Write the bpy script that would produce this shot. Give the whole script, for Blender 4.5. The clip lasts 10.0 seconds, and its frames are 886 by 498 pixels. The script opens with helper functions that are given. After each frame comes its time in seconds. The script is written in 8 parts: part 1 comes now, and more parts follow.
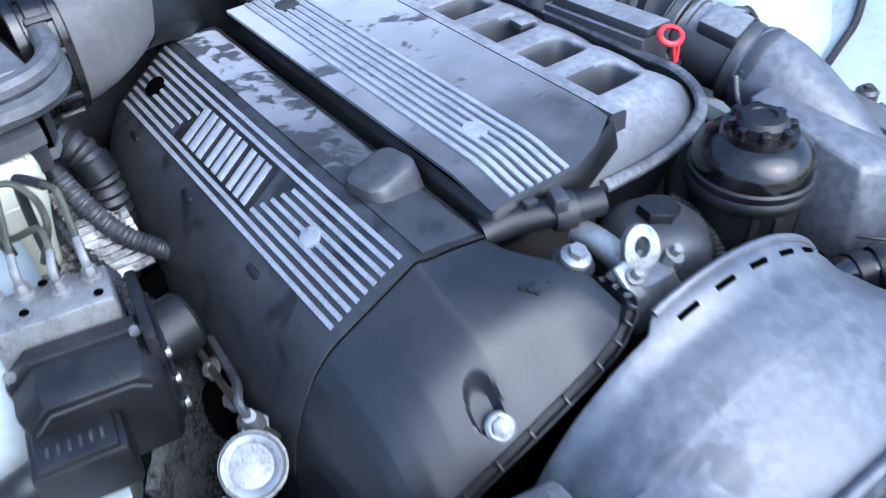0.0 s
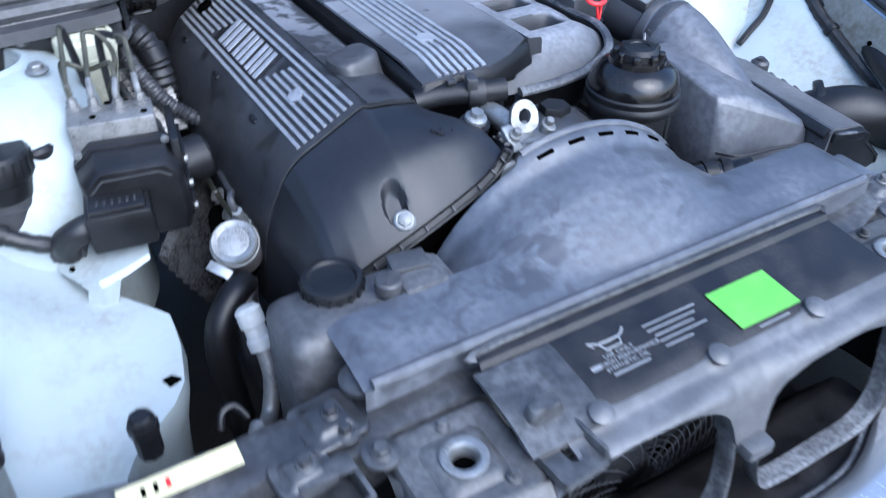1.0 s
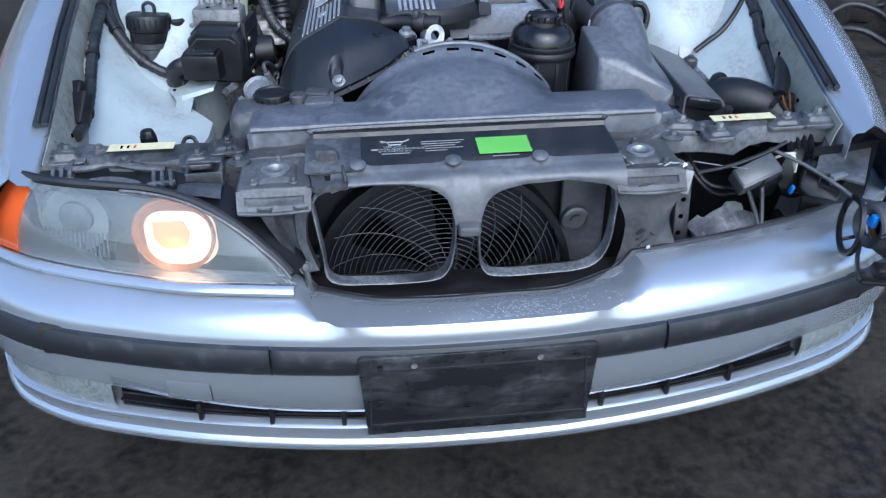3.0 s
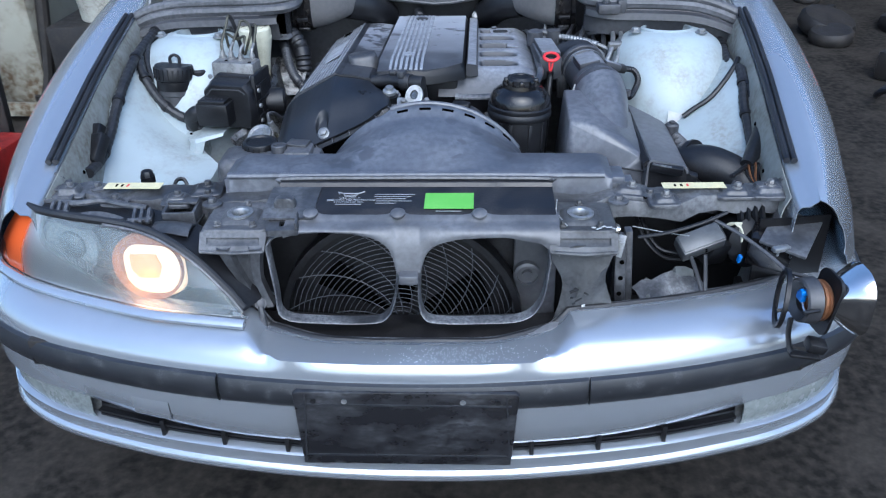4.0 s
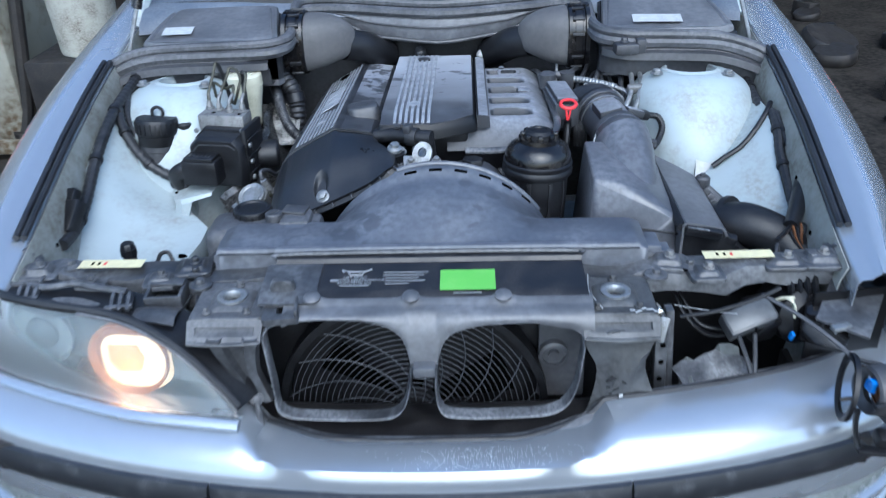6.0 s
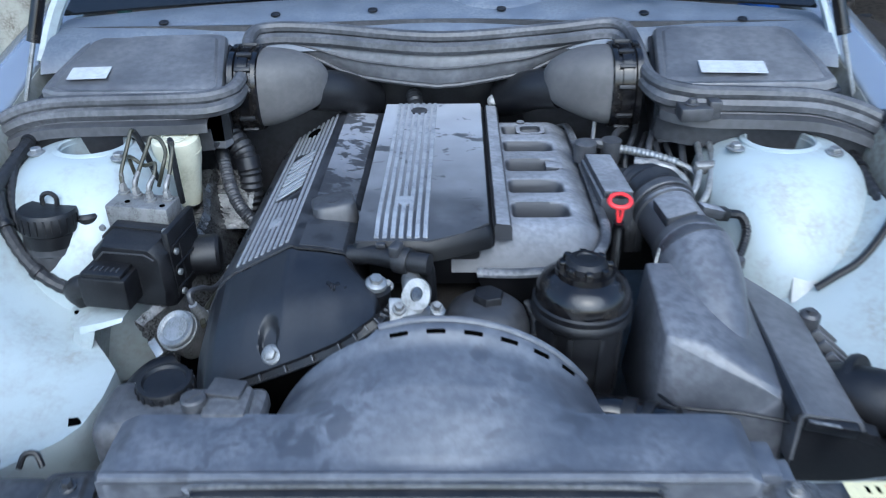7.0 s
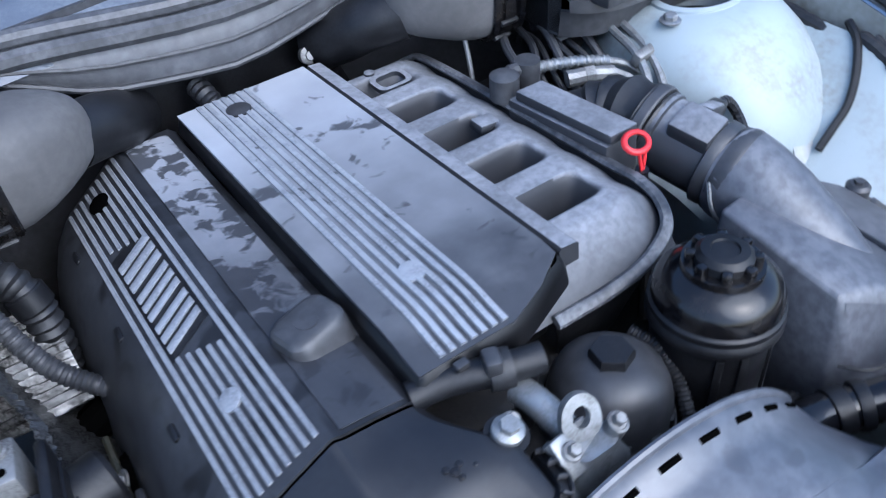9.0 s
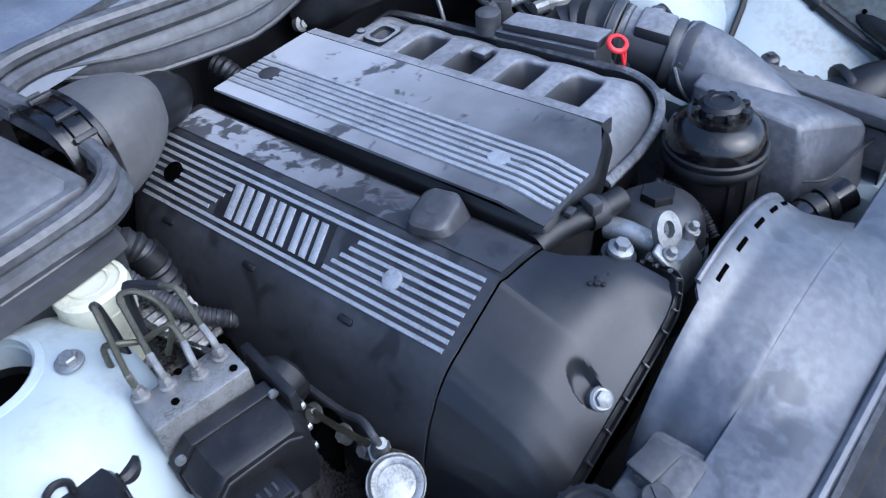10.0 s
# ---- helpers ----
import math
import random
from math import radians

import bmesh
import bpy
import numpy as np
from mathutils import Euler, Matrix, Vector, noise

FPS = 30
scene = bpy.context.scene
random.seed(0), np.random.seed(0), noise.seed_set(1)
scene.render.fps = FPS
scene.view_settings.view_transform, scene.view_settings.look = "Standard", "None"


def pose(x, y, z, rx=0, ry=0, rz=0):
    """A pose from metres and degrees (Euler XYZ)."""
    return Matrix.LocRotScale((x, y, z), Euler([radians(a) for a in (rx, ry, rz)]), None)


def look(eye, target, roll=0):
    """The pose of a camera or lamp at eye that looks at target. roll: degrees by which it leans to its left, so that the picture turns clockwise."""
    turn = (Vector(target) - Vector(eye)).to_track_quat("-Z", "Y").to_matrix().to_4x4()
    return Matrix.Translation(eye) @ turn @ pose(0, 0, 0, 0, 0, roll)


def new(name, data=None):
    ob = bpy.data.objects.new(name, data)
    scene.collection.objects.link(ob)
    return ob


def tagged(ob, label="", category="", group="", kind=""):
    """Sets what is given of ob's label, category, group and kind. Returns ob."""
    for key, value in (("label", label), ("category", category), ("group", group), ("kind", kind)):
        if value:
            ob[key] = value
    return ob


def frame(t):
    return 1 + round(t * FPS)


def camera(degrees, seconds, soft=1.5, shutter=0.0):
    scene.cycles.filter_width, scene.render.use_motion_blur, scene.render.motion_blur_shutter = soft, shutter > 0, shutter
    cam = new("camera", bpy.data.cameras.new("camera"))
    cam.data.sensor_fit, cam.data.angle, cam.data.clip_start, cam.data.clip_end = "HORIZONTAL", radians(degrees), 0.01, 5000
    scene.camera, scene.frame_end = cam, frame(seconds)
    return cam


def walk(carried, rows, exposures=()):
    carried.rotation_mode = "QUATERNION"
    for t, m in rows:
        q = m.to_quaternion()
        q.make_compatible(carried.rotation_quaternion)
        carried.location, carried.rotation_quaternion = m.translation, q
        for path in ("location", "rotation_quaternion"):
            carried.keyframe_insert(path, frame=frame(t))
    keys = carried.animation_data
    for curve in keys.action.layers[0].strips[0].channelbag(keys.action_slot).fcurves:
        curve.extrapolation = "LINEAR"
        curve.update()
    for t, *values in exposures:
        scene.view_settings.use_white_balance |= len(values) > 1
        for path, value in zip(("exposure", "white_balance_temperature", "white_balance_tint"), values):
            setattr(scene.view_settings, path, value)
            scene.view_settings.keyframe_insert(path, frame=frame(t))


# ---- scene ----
cam = camera(56.6, 10.0, soft=1.1, shutter=0.4)
# seconds, x, y, z in metres, rx, ry, rz in degrees; the car's nose points to -y, its centre line is x = 0
PATH = [
    (0, -0.425, 0.0009, 1.2663, 47.321, 1.694, -36.339),
    (0.5, -0.4884, -0.1621, 1.2863, 49.656, 0.379, -34.61),
    (1, -0.508, -0.354, 1.2874, 50.542, -0.508, -30.005),
    (1.5, -0.4089, -0.6046, 1.274, 51.905, -0.657, -22.581),
    (2, -0.3722, -0.8005, 1.269, 53.453, -0.686, -19.387),
    (2.5, -0.3103, -0.9639, 1.2688, 54.943, -0.072, -13.121),
    (2.7, -0.2362, -1.0351, 1.2559, 56.097, 0.332, -9.753),
    (4, 0.1148, -1.1876, 1.3207, 60.437, 1.128, 2.283),
    (4.5, 0.1936, -1.2019, 1.3335, 60.822, 2.556, 4.797),
    (5, 0.1578, -1.2129, 1.3523, 60.499, 3.168, 3.685),
    (5.2, 0.1392, -1.2064, 1.36, 60.286, 3.168, 3.682),
    (6.3, 0.0603, -0.8505, 1.3352, 61.522, 1.376, 0.639),
    (6.5, 0.0759, -0.7248, 1.3422, 61.354, 1.248, 0.936),
    (7, 0.0426, -0.4871, 1.3529, 58.76, 0.864, 0.929),
    (7.5, -0.0724, -0.2589, 1.3447, 55.13, -0.245, -4.12),
    (8, -0.1514, -0.1139, 1.3246, 51.349, -1.843, -14.062),
    (8.5, -0.2075, 0.0081, 1.3148, 49.563, 2.086, -25.052),
    (9, -0.2776, 0.048, 1.322, 47.54, 4.137, -35.119),
    (9.5, -0.4758, 0.0781, 1.3513, 46.273, 4.687, -45.57),
    (10, -0.5969, 0.0731, 1.3778, 46.13, 4.424, -51.085),
]
walk(cam, [(t, pose(x, y, z, rx, ry, rz)) for t, x, y, z, rx, ry, rz in PATH],
     exposures=[(0.0, 1.9, 5150, 8), (1.0, 1.65, 5180, 9), (1.5, 1.5, 5200, 11), (2.0, 1.25, 5220, 8), (2.5, 1.15, 5220, 7), (4.5, 1.22, 5180, 6), (7.0, 1.28, 5150, 3), (8.0, 1.32, 5200, 7), (10.0, 1.4, 5200, 10)])

# ---- light ----
world = bpy.data.worlds.new("sky")
scene.world = world
world.use_nodes = True
wn = world.node_tree.nodes
sky = wn.new("ShaderNodeTexSky")
sky.sky_type = "NISHITA"
sky.sun_disc = False
sky.sun_elevation, sky.sun_rotation = radians(46), radians(171)
sky.altitude, sky.air_density, sky.dust_density, sky.ozone_density = 100, 1.0, 3.0, 1.0
wn["Background"].inputs["Strength"].default_value = 0.13
world.node_tree.links.new(sky.outputs[0], wn["Background"].inputs["Color"])
sun = new("sun", bpy.data.lights.new("sun", "SUN"))
sun.data.energy, sun.data.angle, sun.data.color = 1.15, radians(68), (1.0, 0.96, 0.91)
sun.matrix_world = look((0.55, -3.0, 4.25), (0, 0.4, 0.7))

# ---- materials ----
def mat(name, base, rough=0.5, metal=0.0, vary=0.25, scale=30.0, second=None, amount=0.5, spread=6.0, edge=0.12, bump=0.15, bump_scale=200.0, coat=0.0, alpha=None, transmission=0.0, emit=None, spec=0.5, stretch=(1, 1, 1), speckle=0.75, lit_film=None, marks=None, upward_only=False):
    """A surface with fine grain, and a second colour (dust, wear, stains) in larger uneven patches."""
    m = bpy.data.materials.new(name)
    m.use_nodes = True
    nt, n = m.node_tree, m.node_tree.nodes
    p = n["Principled BSDF"]
    link = nt.links.new
    tc = n.new("ShaderNodeTexCoord")
    mp = n.new("ShaderNodeMapping")
    mp.inputs["Scale"].default_value = stretch
    link(tc.outputs["Object"], mp.inputs["Vector"])
    fine = n.new("ShaderNodeTexNoise")
    fine.inputs["Scale"].default_value, fine.inputs["Detail"].default_value = scale, 5
    link(mp.outputs[0], fine.inputs["Vector"])
    lo, hi = tuple(c * (1 - vary) for c in base), tuple(min(1, c * (1 + vary)) for c in base)
    ramp = n.new("ShaderNodeMix")
    ramp.data_type = "RGBA"
    ramp.inputs["A"].default_value, ramp.inputs["B"].default_value = (*lo, 1), (*hi, 1)
    link(fine.outputs["Fac"], ramp.inputs["Factor"])
    colour = ramp.outputs["Result"]
    if second:
        large = n.new("ShaderNodeTexNoise")
        large.inputs["Scale"].default_value, large.inputs["Detail"].default_value, large.inputs["Roughness"].default_value = spread, 7, 0.62
        link(mp.outputs[0], large.inputs["Vector"])
        mr = n.new("ShaderNodeMapRange")
        mr.inputs["From Min"].default_value, mr.inputs["From Max"].default_value = 0.62 - 0.3 * amount - edge, 0.62 - 0.3 * amount + edge
        link(large.outputs["Fac"], mr.inputs["Value"])
        speck = n.new("ShaderNodeTexNoise")
        speck.inputs["Scale"].default_value, speck.inputs["Detail"].default_value = spread * 11, 6
        link(mp.outputs[0], speck.inputs["Vector"])
        sr = n.new("ShaderNodeMapRange")
        sr.inputs["From Min"].default_value, sr.inputs["From Max"].default_value = 0.36, 0.62
        sr.inputs["To Min"].default_value = 1.0 - speckle
        link(speck.outputs["Fac"], sr.inputs["Value"])
        both = n.new("ShaderNodeMath")
        both.operation = "MULTIPLY"
        link(mr.outputs[0], both.inputs[0])
        link(sr.outputs[0], both.inputs[1])
        if upward_only:
            # the second colour lies on what faces up; steep sides keep the base colour
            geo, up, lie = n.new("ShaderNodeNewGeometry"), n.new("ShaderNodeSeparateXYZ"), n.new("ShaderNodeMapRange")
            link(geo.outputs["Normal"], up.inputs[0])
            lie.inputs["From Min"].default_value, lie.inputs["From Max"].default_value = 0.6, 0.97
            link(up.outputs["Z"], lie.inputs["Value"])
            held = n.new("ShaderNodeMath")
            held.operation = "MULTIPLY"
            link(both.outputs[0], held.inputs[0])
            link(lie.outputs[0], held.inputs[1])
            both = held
        mix = n.new("ShaderNodeMix")
        mix.data_type = "RGBA"
        link(both.outputs[0], mix.inputs["Factor"])
        link(colour, mix.inputs["A"])
        mix.inputs["B"].default_value = (*second, 1)
        colour = mix.outputs["Result"]
        rr = n.new("ShaderNodeMapRange")
        rr.inputs["To Min"].default_value, rr.inputs["To Max"].default_value = rough, min(1.0, rough + 0.2)
        link(mr.outputs[0], rr.inputs["Value"])
        link(rr.outputs[0], p.inputs["Roughness"])
    else:
        rr = n.new("ShaderNodeMapRange")
        rr.inputs["To Min"].default_value, rr.inputs["To Max"].default_value = rough * 0.85, min(1.0, rough * 1.15)
        link(fine.outputs["Fac"], rr.inputs["Value"])
        link(rr.outputs[0], p.inputs["Roughness"])
    if lit_film:
        # dust film plus painted reflected light, paling from one place on y to another
        shade, y0, y1 = lit_film
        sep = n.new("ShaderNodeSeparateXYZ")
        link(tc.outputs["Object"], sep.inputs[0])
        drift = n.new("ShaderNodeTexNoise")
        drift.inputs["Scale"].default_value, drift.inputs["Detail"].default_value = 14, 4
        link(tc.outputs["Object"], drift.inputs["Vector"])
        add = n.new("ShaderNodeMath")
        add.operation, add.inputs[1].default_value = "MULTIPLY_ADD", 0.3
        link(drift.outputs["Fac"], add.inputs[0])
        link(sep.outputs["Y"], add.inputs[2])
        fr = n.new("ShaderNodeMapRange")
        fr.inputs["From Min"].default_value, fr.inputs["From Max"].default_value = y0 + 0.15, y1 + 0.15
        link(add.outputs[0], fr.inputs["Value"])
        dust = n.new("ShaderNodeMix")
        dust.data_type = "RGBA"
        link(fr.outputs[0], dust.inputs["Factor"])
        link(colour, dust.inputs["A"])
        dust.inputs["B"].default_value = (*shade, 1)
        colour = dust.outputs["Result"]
    if marks:
        # spots where drops have washed the dust away: their shade, size and how much of the surface they take
        shade, size, level = marks
        drops = n.new("ShaderNodeTexNoise")
        drops.inputs["Scale"].default_value, drops.inputs["Detail"].default_value, drops.inputs["Distortion"].default_value = size, 2.5, 0.5
        link(tc.outputs["Object"], drops.inputs["Vector"])
        crowd = n.new("ShaderNodeTexNoise")
        crowd.inputs["Scale"].default_value, crowd.inputs["Detail"].default_value = size * 0.22, 2
        link(tc.outputs["Object"], crowd.inputs["Vector"])
        total = n.new("ShaderNodeMath")
        total.operation, total.inputs[1].default_value = "MULTIPLY_ADD", 0.75
        link(crowd.outputs["Fac"], total.inputs[0])
        link(drops.outputs["Fac"], total.inputs[2])
        cut = n.new("ShaderNodeMapRange")
        cut.inputs["From Min"].default_value, cut.inputs["From Max"].default_value, cut.inputs["To Max"].default_value = level - 0.035, level + 0.055, 0.85
        link(total.outputs[0], cut.inputs["Value"])
        wash = n.new("ShaderNodeMix")
        wash.data_type = "RGBA"
        link(cut.outputs[0], wash.inputs["Factor"])
        link(colour, wash.inputs["A"])
        wash.inputs["B"].default_value = (*shade, 1)
        colour = wash.outputs["Result"]
    link(colour, p.inputs["Base Color"])
    p.inputs["Metallic"].default_value = metal
    p.inputs["Specular IOR Level"].default_value = spec
    if coat:
        p.inputs["Coat Weight"].default_value, p.inputs["Coat Roughness"].default_value = coat, 0.06
    if bump:
        grain = n.new("ShaderNodeTexNoise")
        grain.inputs["Scale"].default_value, grain.inputs["Detail"].default_value = bump_scale, 3
        link(mp.outputs[0], grain.inputs["Vector"])
        b = n.new("ShaderNodeBump")
        b.inputs["Strength"].default_value, b.inputs["Distance"].default_value = bump, 0.001
        link(grain.outputs["Fac"], b.inputs["Height"])
        link(b.outputs[0], p.inputs["Normal"])
    if transmission:
        p.inputs["Transmission Weight"].default_value = transmission
    if emit:
        p.inputs["Emission Color"].default_value, p.inputs["Emission Strength"].default_value = (*emit[0], 1), emit[1]
    return m


COVER = mat("dusty_engine_plastic", (0.011, 0.0115, 0.0136), 0.34, second=(0.036, 0.038, 0.044), amount=0.7, spread=9, edge=0.25, speckle=0.4, bump=0.08, bump_scale=900, spec=0.6, marks=((0.006, 0.006, 0.007), 24, 0.94))
# both covers carry painted reflected light in their dust, brighter towards the rear
COVER_WET = mat("rear_lit_dusty_head_plastic", (0.030, 0.032, 0.037), 0.36, second=(0.045, 0.047, 0.054), amount=0.5, spread=16, edge=0.2, speckle=0.4, bump=0.08, bump_scale=900, lit_film=((0.30, 0.312, 0.34), -0.08, 0.30), marks=((0.018, 0.0185, 0.0215), 46, 0.885))
COVER_TOP = mat("rear_lit_dusty_plastic", (0.034, 0.036, 0.041), 0.34, second=(0.05, 0.052, 0.059), amount=0.6, spread=7, edge=0.25, speckle=0.5, bump=0.08, bump_scale=900, lit_film=((0.35, 0.363, 0.39), -0.16, 0.30), marks=((0.03, 0.031, 0.035), 44, 1.05))
MANIFOLD = mat("grey_manifold_plastic", (0.026, 0.0275, 0.032), 0.38, second=(0.26, 0.268, 0.29), amount=1.0, spread=11, edge=0.25, speckle=0.35, bump=0.10, bump_scale=700, spec=0.6, upward_only=True)
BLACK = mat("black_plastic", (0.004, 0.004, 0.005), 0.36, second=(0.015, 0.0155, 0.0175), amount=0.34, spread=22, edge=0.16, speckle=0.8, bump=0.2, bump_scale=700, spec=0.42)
CAPS = mat("satin_black_cover", (0.006, 0.0066, 0.0090), 0.31, second=(0.015, 0.0164, 0.020), amount=0.45, spread=12, edge=0.2, speckle=0.6, bump=0.04, bump_scale=900, spec=0.5)
GLOSS = mat("oily_black_plastic", (0.004, 0.004, 0.005), 0.14, second=(0.02, 0.017, 0.014), amount=0.2, spread=30, bump=0.05)
BOX = mat("dust_greyed_box_plastic", (0.040, 0.043, 0.053), 0.32, second=(0.14, 0.145, 0.160), amount=0.5, spread=8, edge=0.2, speckle=0.65, bump=0.12, bump_scale=400, spec=0.8)
DUSTY = mat("dusty_grey_plastic", (0.017, 0.0175, 0.020), 0.38, second=(0.060, 0.061, 0.066), amount=0.5, spread=9, edge=0.2, speckle=0.6, bump=0.15, bump_scale=500, spec=0.7)
SHROUD = mat("dusty_shroud_plastic", (0.040, 0.045, 0.058), 0.34, second=(0.125, 0.132, 0.150), amount=0.45, spread=8, edge=0.18, speckle=0.7, bump=0.06, bump_scale=350, spec=1.0, marks=((0.034, 0.037, 0.046), 30, 0.98))
DUCT = mat("grey_brown_dusty_duct", (0.068, 0.0665, 0.067), 0.55, second=(0.12, 0.117, 0.116), amount=0.45, spread=9, edge=0.2, speckle=0.6, bump=0.1, bump_scale=500)
RUBBER = mat("black_rubber", (0.007, 0.007, 0.008), 0.42, second=(0.022, 0.023, 0.026), amount=0.35, spread=24, edge=0.16, speckle=0.7, bump=0.2, bump_scale=500, spec=0.55)
STRIPE = mat("brushed_silver_stripe", (0.36, 0.375, 0.40), 0.38, metal=0.35, vary=0.15, scale=90, second=(0.22, 0.23, 0.25), amount=0.4, spread=30, bump=0.1)
SILVER = mat("silver_blue_paint", (0.42, 0.45, 0.49), 0.22, metal=0.68, vary=0.03, scale=40, bump=0, coat=0.45)
INNER = mat("pale_inner_body_paint", (0.325, 0.372, 0.383), 0.42, vary=0.06, scale=25, second=(0.22, 0.22, 0.19), amount=0.06, spread=11, edge=0.14, bump=0.05, bump_scale=150, coat=0.12)
PRIMER = mat("dirty_inner_paint", (0.15, 0.163, 0.16), 0.45, vary=0.15, second=(0.075, 0.075, 0.070), amount=0.45, spread=12, edge=0.18, speckle=0.5, bump=0.15, bump_scale=150)
SUPPORT = mat("dusty_black_carrier", (0.014, 0.0145, 0.0165), 0.32, second=(0.098, 0.101, 0.108), amount=0.52, spread=10, edge=0.15, speckle=0.7, bump=0.14, bump_scale=250, spec=0.7)
RIM = mat("grey_worn_rim", (0.018, 0.0188, 0.022), 0.34, second=(0.17, 0.175, 0.185), amount=0.46, spread=17, edge=0.13, speckle=0.7, bump=0.1, bump_scale=300, spec=0.7)
GREYED = mat("worn_dusty_carrier", (0.022, 0.0225, 0.025), 0.36, second=(0.105, 0.107, 0.112), amount=0.5, spread=14, edge=0.14, speckle=0.55, bump=0.12, bump_scale=250, spec=0.7)
PANEL = mat("satin_black_panel", (0.008, 0.0075, 0.008), 0.32, second=(0.028, 0.026, 0.026), amount=0.3, spread=24, bump=0.15)
SCUFFED = mat("scratched_black_panel", (0.010, 0.010, 0.0118), 0.27, second=(0.085, 0.089, 0.095), amount=0.10, spread=9, edge=0.14, speckle=0.9, bump=0.12, stretch=(0.7, 1, 1.6), spec=0.6)
TRIM = mat("dark_grey_rub_strip", (0.017, 0.0185, 0.022), 0.36, second=(0.06, 0.062, 0.066), amount=0.02, spread=40, edge=0.07, speckle=1.0, bump=0.12, bump_scale=700, spec=0.7)
STEEL = mat("zinc_plated_steel", (0.30, 0.31, 0.315), 0.42, metal=0.75, vary=0.25, scale=60, second=(0.16, 0.16, 0.155), amount=0.4, spread=45, bump=0.25)
ALU = mat("cast_aluminium", (0.27, 0.27, 0.265), 0.5, metal=0.7, vary=0.2, scale=80, second=(0.10, 0.095, 0.09), amount=0.35, spread=40, bump=0.4)
CHROME = mat("chrome", (0.70, 0.70, 0.70), 0.14, metal=1.0, vary=0.08, scale=20, bump=0.05, bump_scale=40)
FOIL = mat("embossed_foil", (0.20, 0.20, 0.197), 0.32, metal=0.85, second=(0.018, 0.017, 0.016), amount=0.62, spread=26, bump=0.4, bump_scale=120)
CREAM = mat("aged_cream_plastic", (0.52, 0.51, 0.39), 0.4, vary=0.08, second=(0.36, 0.34, 0.24), amount=0.2, spread=20, bump=0.05)
RED = mat("red_plastic", (0.55, 0.025, 0.03), 0.35, vary=0.15, bump=0.05)
PIPE = mat("olive_coated_brake_pipe", (0.035, 0.034, 0.022), 0.35, metal=0.3, vary=0.3, second=(0.09, 0.088, 0.066), amount=0.3, spread=40, bump=0.1)
YELLOW = mat("faded_yellow_label", (0.60, 0.55, 0.32), 0.5, vary=0.10, scale=80, second=(0.50, 0.46, 0.30), amount=0.4, spread=60, bump=0)
GREEN = mat("green_paper_label", (0.13, 0.40, 0.06), 0.55, vary=0.05, second=(0.17, 0.44, 0.09), amount=0.3, spread=40, bump=0.1)
WHITE = mat("white_print", (0.24, 0.25, 0.26), 0.5, vary=0.05, bump=0)
LABEL = mat("dull_paper_label", (0.40, 0.42, 0.44), 0.6, vary=0.08, second=(0.30, 0.31, 0.32), amount=0.4, spread=60, bump=0.1)
# black of the print; also paints the shade in holes, slots and gaps
INK_AND_SHADE = mat("print_and_shade_black", (0.0015, 0.0015, 0.0015), 0.8, vary=0.05, bump=0, spec=0.0)
ORANGE = mat("orange_lens", (0.60, 0.10, 0.02), 0.15, vary=0.1, bump=0, coat=0.5)
BULB = mat("glowing_low_beam", (0.10, 0.04, 0.02), 0.4, vary=0.02, bump=0, emit=((1.0, 0.34, 0.09), 0.10))
HOT = mat("glowing_filament_core", (0.8, 0.6, 0.35), 0.4, vary=0.02, bump=0, emit=((1.0, 0.62, 0.30), 0.40))
LID = mat("dust_caked_lid", (0.036, 0.037, 0.041), 0.36, second=(0.145, 0.148, 0.157), amount=0.5, spread=7, edge=0.2, speckle=0.45, bump=0.08, bump_scale=400, spec=0.8)
# dark colour of the disc that paints a fixing hole's shade
HOLE_DARK = mat("dark_hole_disc", (0.021, 0.0215, 0.0245), 0.34, vary=0.35, scale=120, second=(0.042, 0.043, 0.048), amount=0.45, spread=60, bump=0.05)
WORN = mat("worn_grey_plate", (0.105, 0.108, 0.11), 0.38, metal=0.4, vary=0.2, scale=50, second=(0.045, 0.045, 0.046), amount=0.5, spread=12, edge=0.16, speckle=0.5, bump=0.15)
FOG = mat("cloudy_fog_lens", (0.20, 0.22, 0.215), 0.2, vary=0.3, scale=40, second=(0.09, 0.10, 0.10), amount=0.4, spread=14, bump=0.2, coat=0.4)
CHIP = mat("chipped_pale_paint", (0.36, 0.37, 0.365), 0.5, vary=0.25, scale=90, bump=0.2)
COPPER = mat("rusty_copper_ring", (0.20, 0.09, 0.04), 0.45, metal=0.6, vary=0.3, bump=0.2)
BLUE_CLIP = mat("blue_connector", (0.02, 0.15, 0.50), 0.4, vary=0.1, bump=0.05)
FLOOR = mat("oil_stained_concrete", (0.040, 0.035, 0.029), 0.85, vary=0.45, scale=60, second=(0.011, 0.010, 0.009), amount=0.6, spread=3.2, edge=0.1, bump=0.8, bump_scale=50, spec=0.15)
WALL = mat("stained_plaster", (0.27, 0.265, 0.215), 0.8, vary=0.15, scale=8, second=(0.09, 0.06, 0.03), amount=0.3, spread=3.5, edge=0.1, bump=0.4, bump_scale=40)
DARK = mat("dark_grimy_metal", (0.016, 0.015, 0.015), 0.5, metal=0.2, vary=0.4, second=(0.04, 0.035, 0.03), amount=0.4, spread=20, bump=0.4)
JACK_RED = mat("red_enamel", (0.30, 0.015, 0.012), 0.4, vary=0.15, second=(0.10, 0.012, 0.01), amount=0.3, spread=12, bump=0.15)
BLUE = mat("blue_drum_paint", (0.012, 0.06, 0.26), 0.4, vary=0.15, second=(0.006, 0.02, 0.08), amount=0.3, spread=12, bump=0.1)
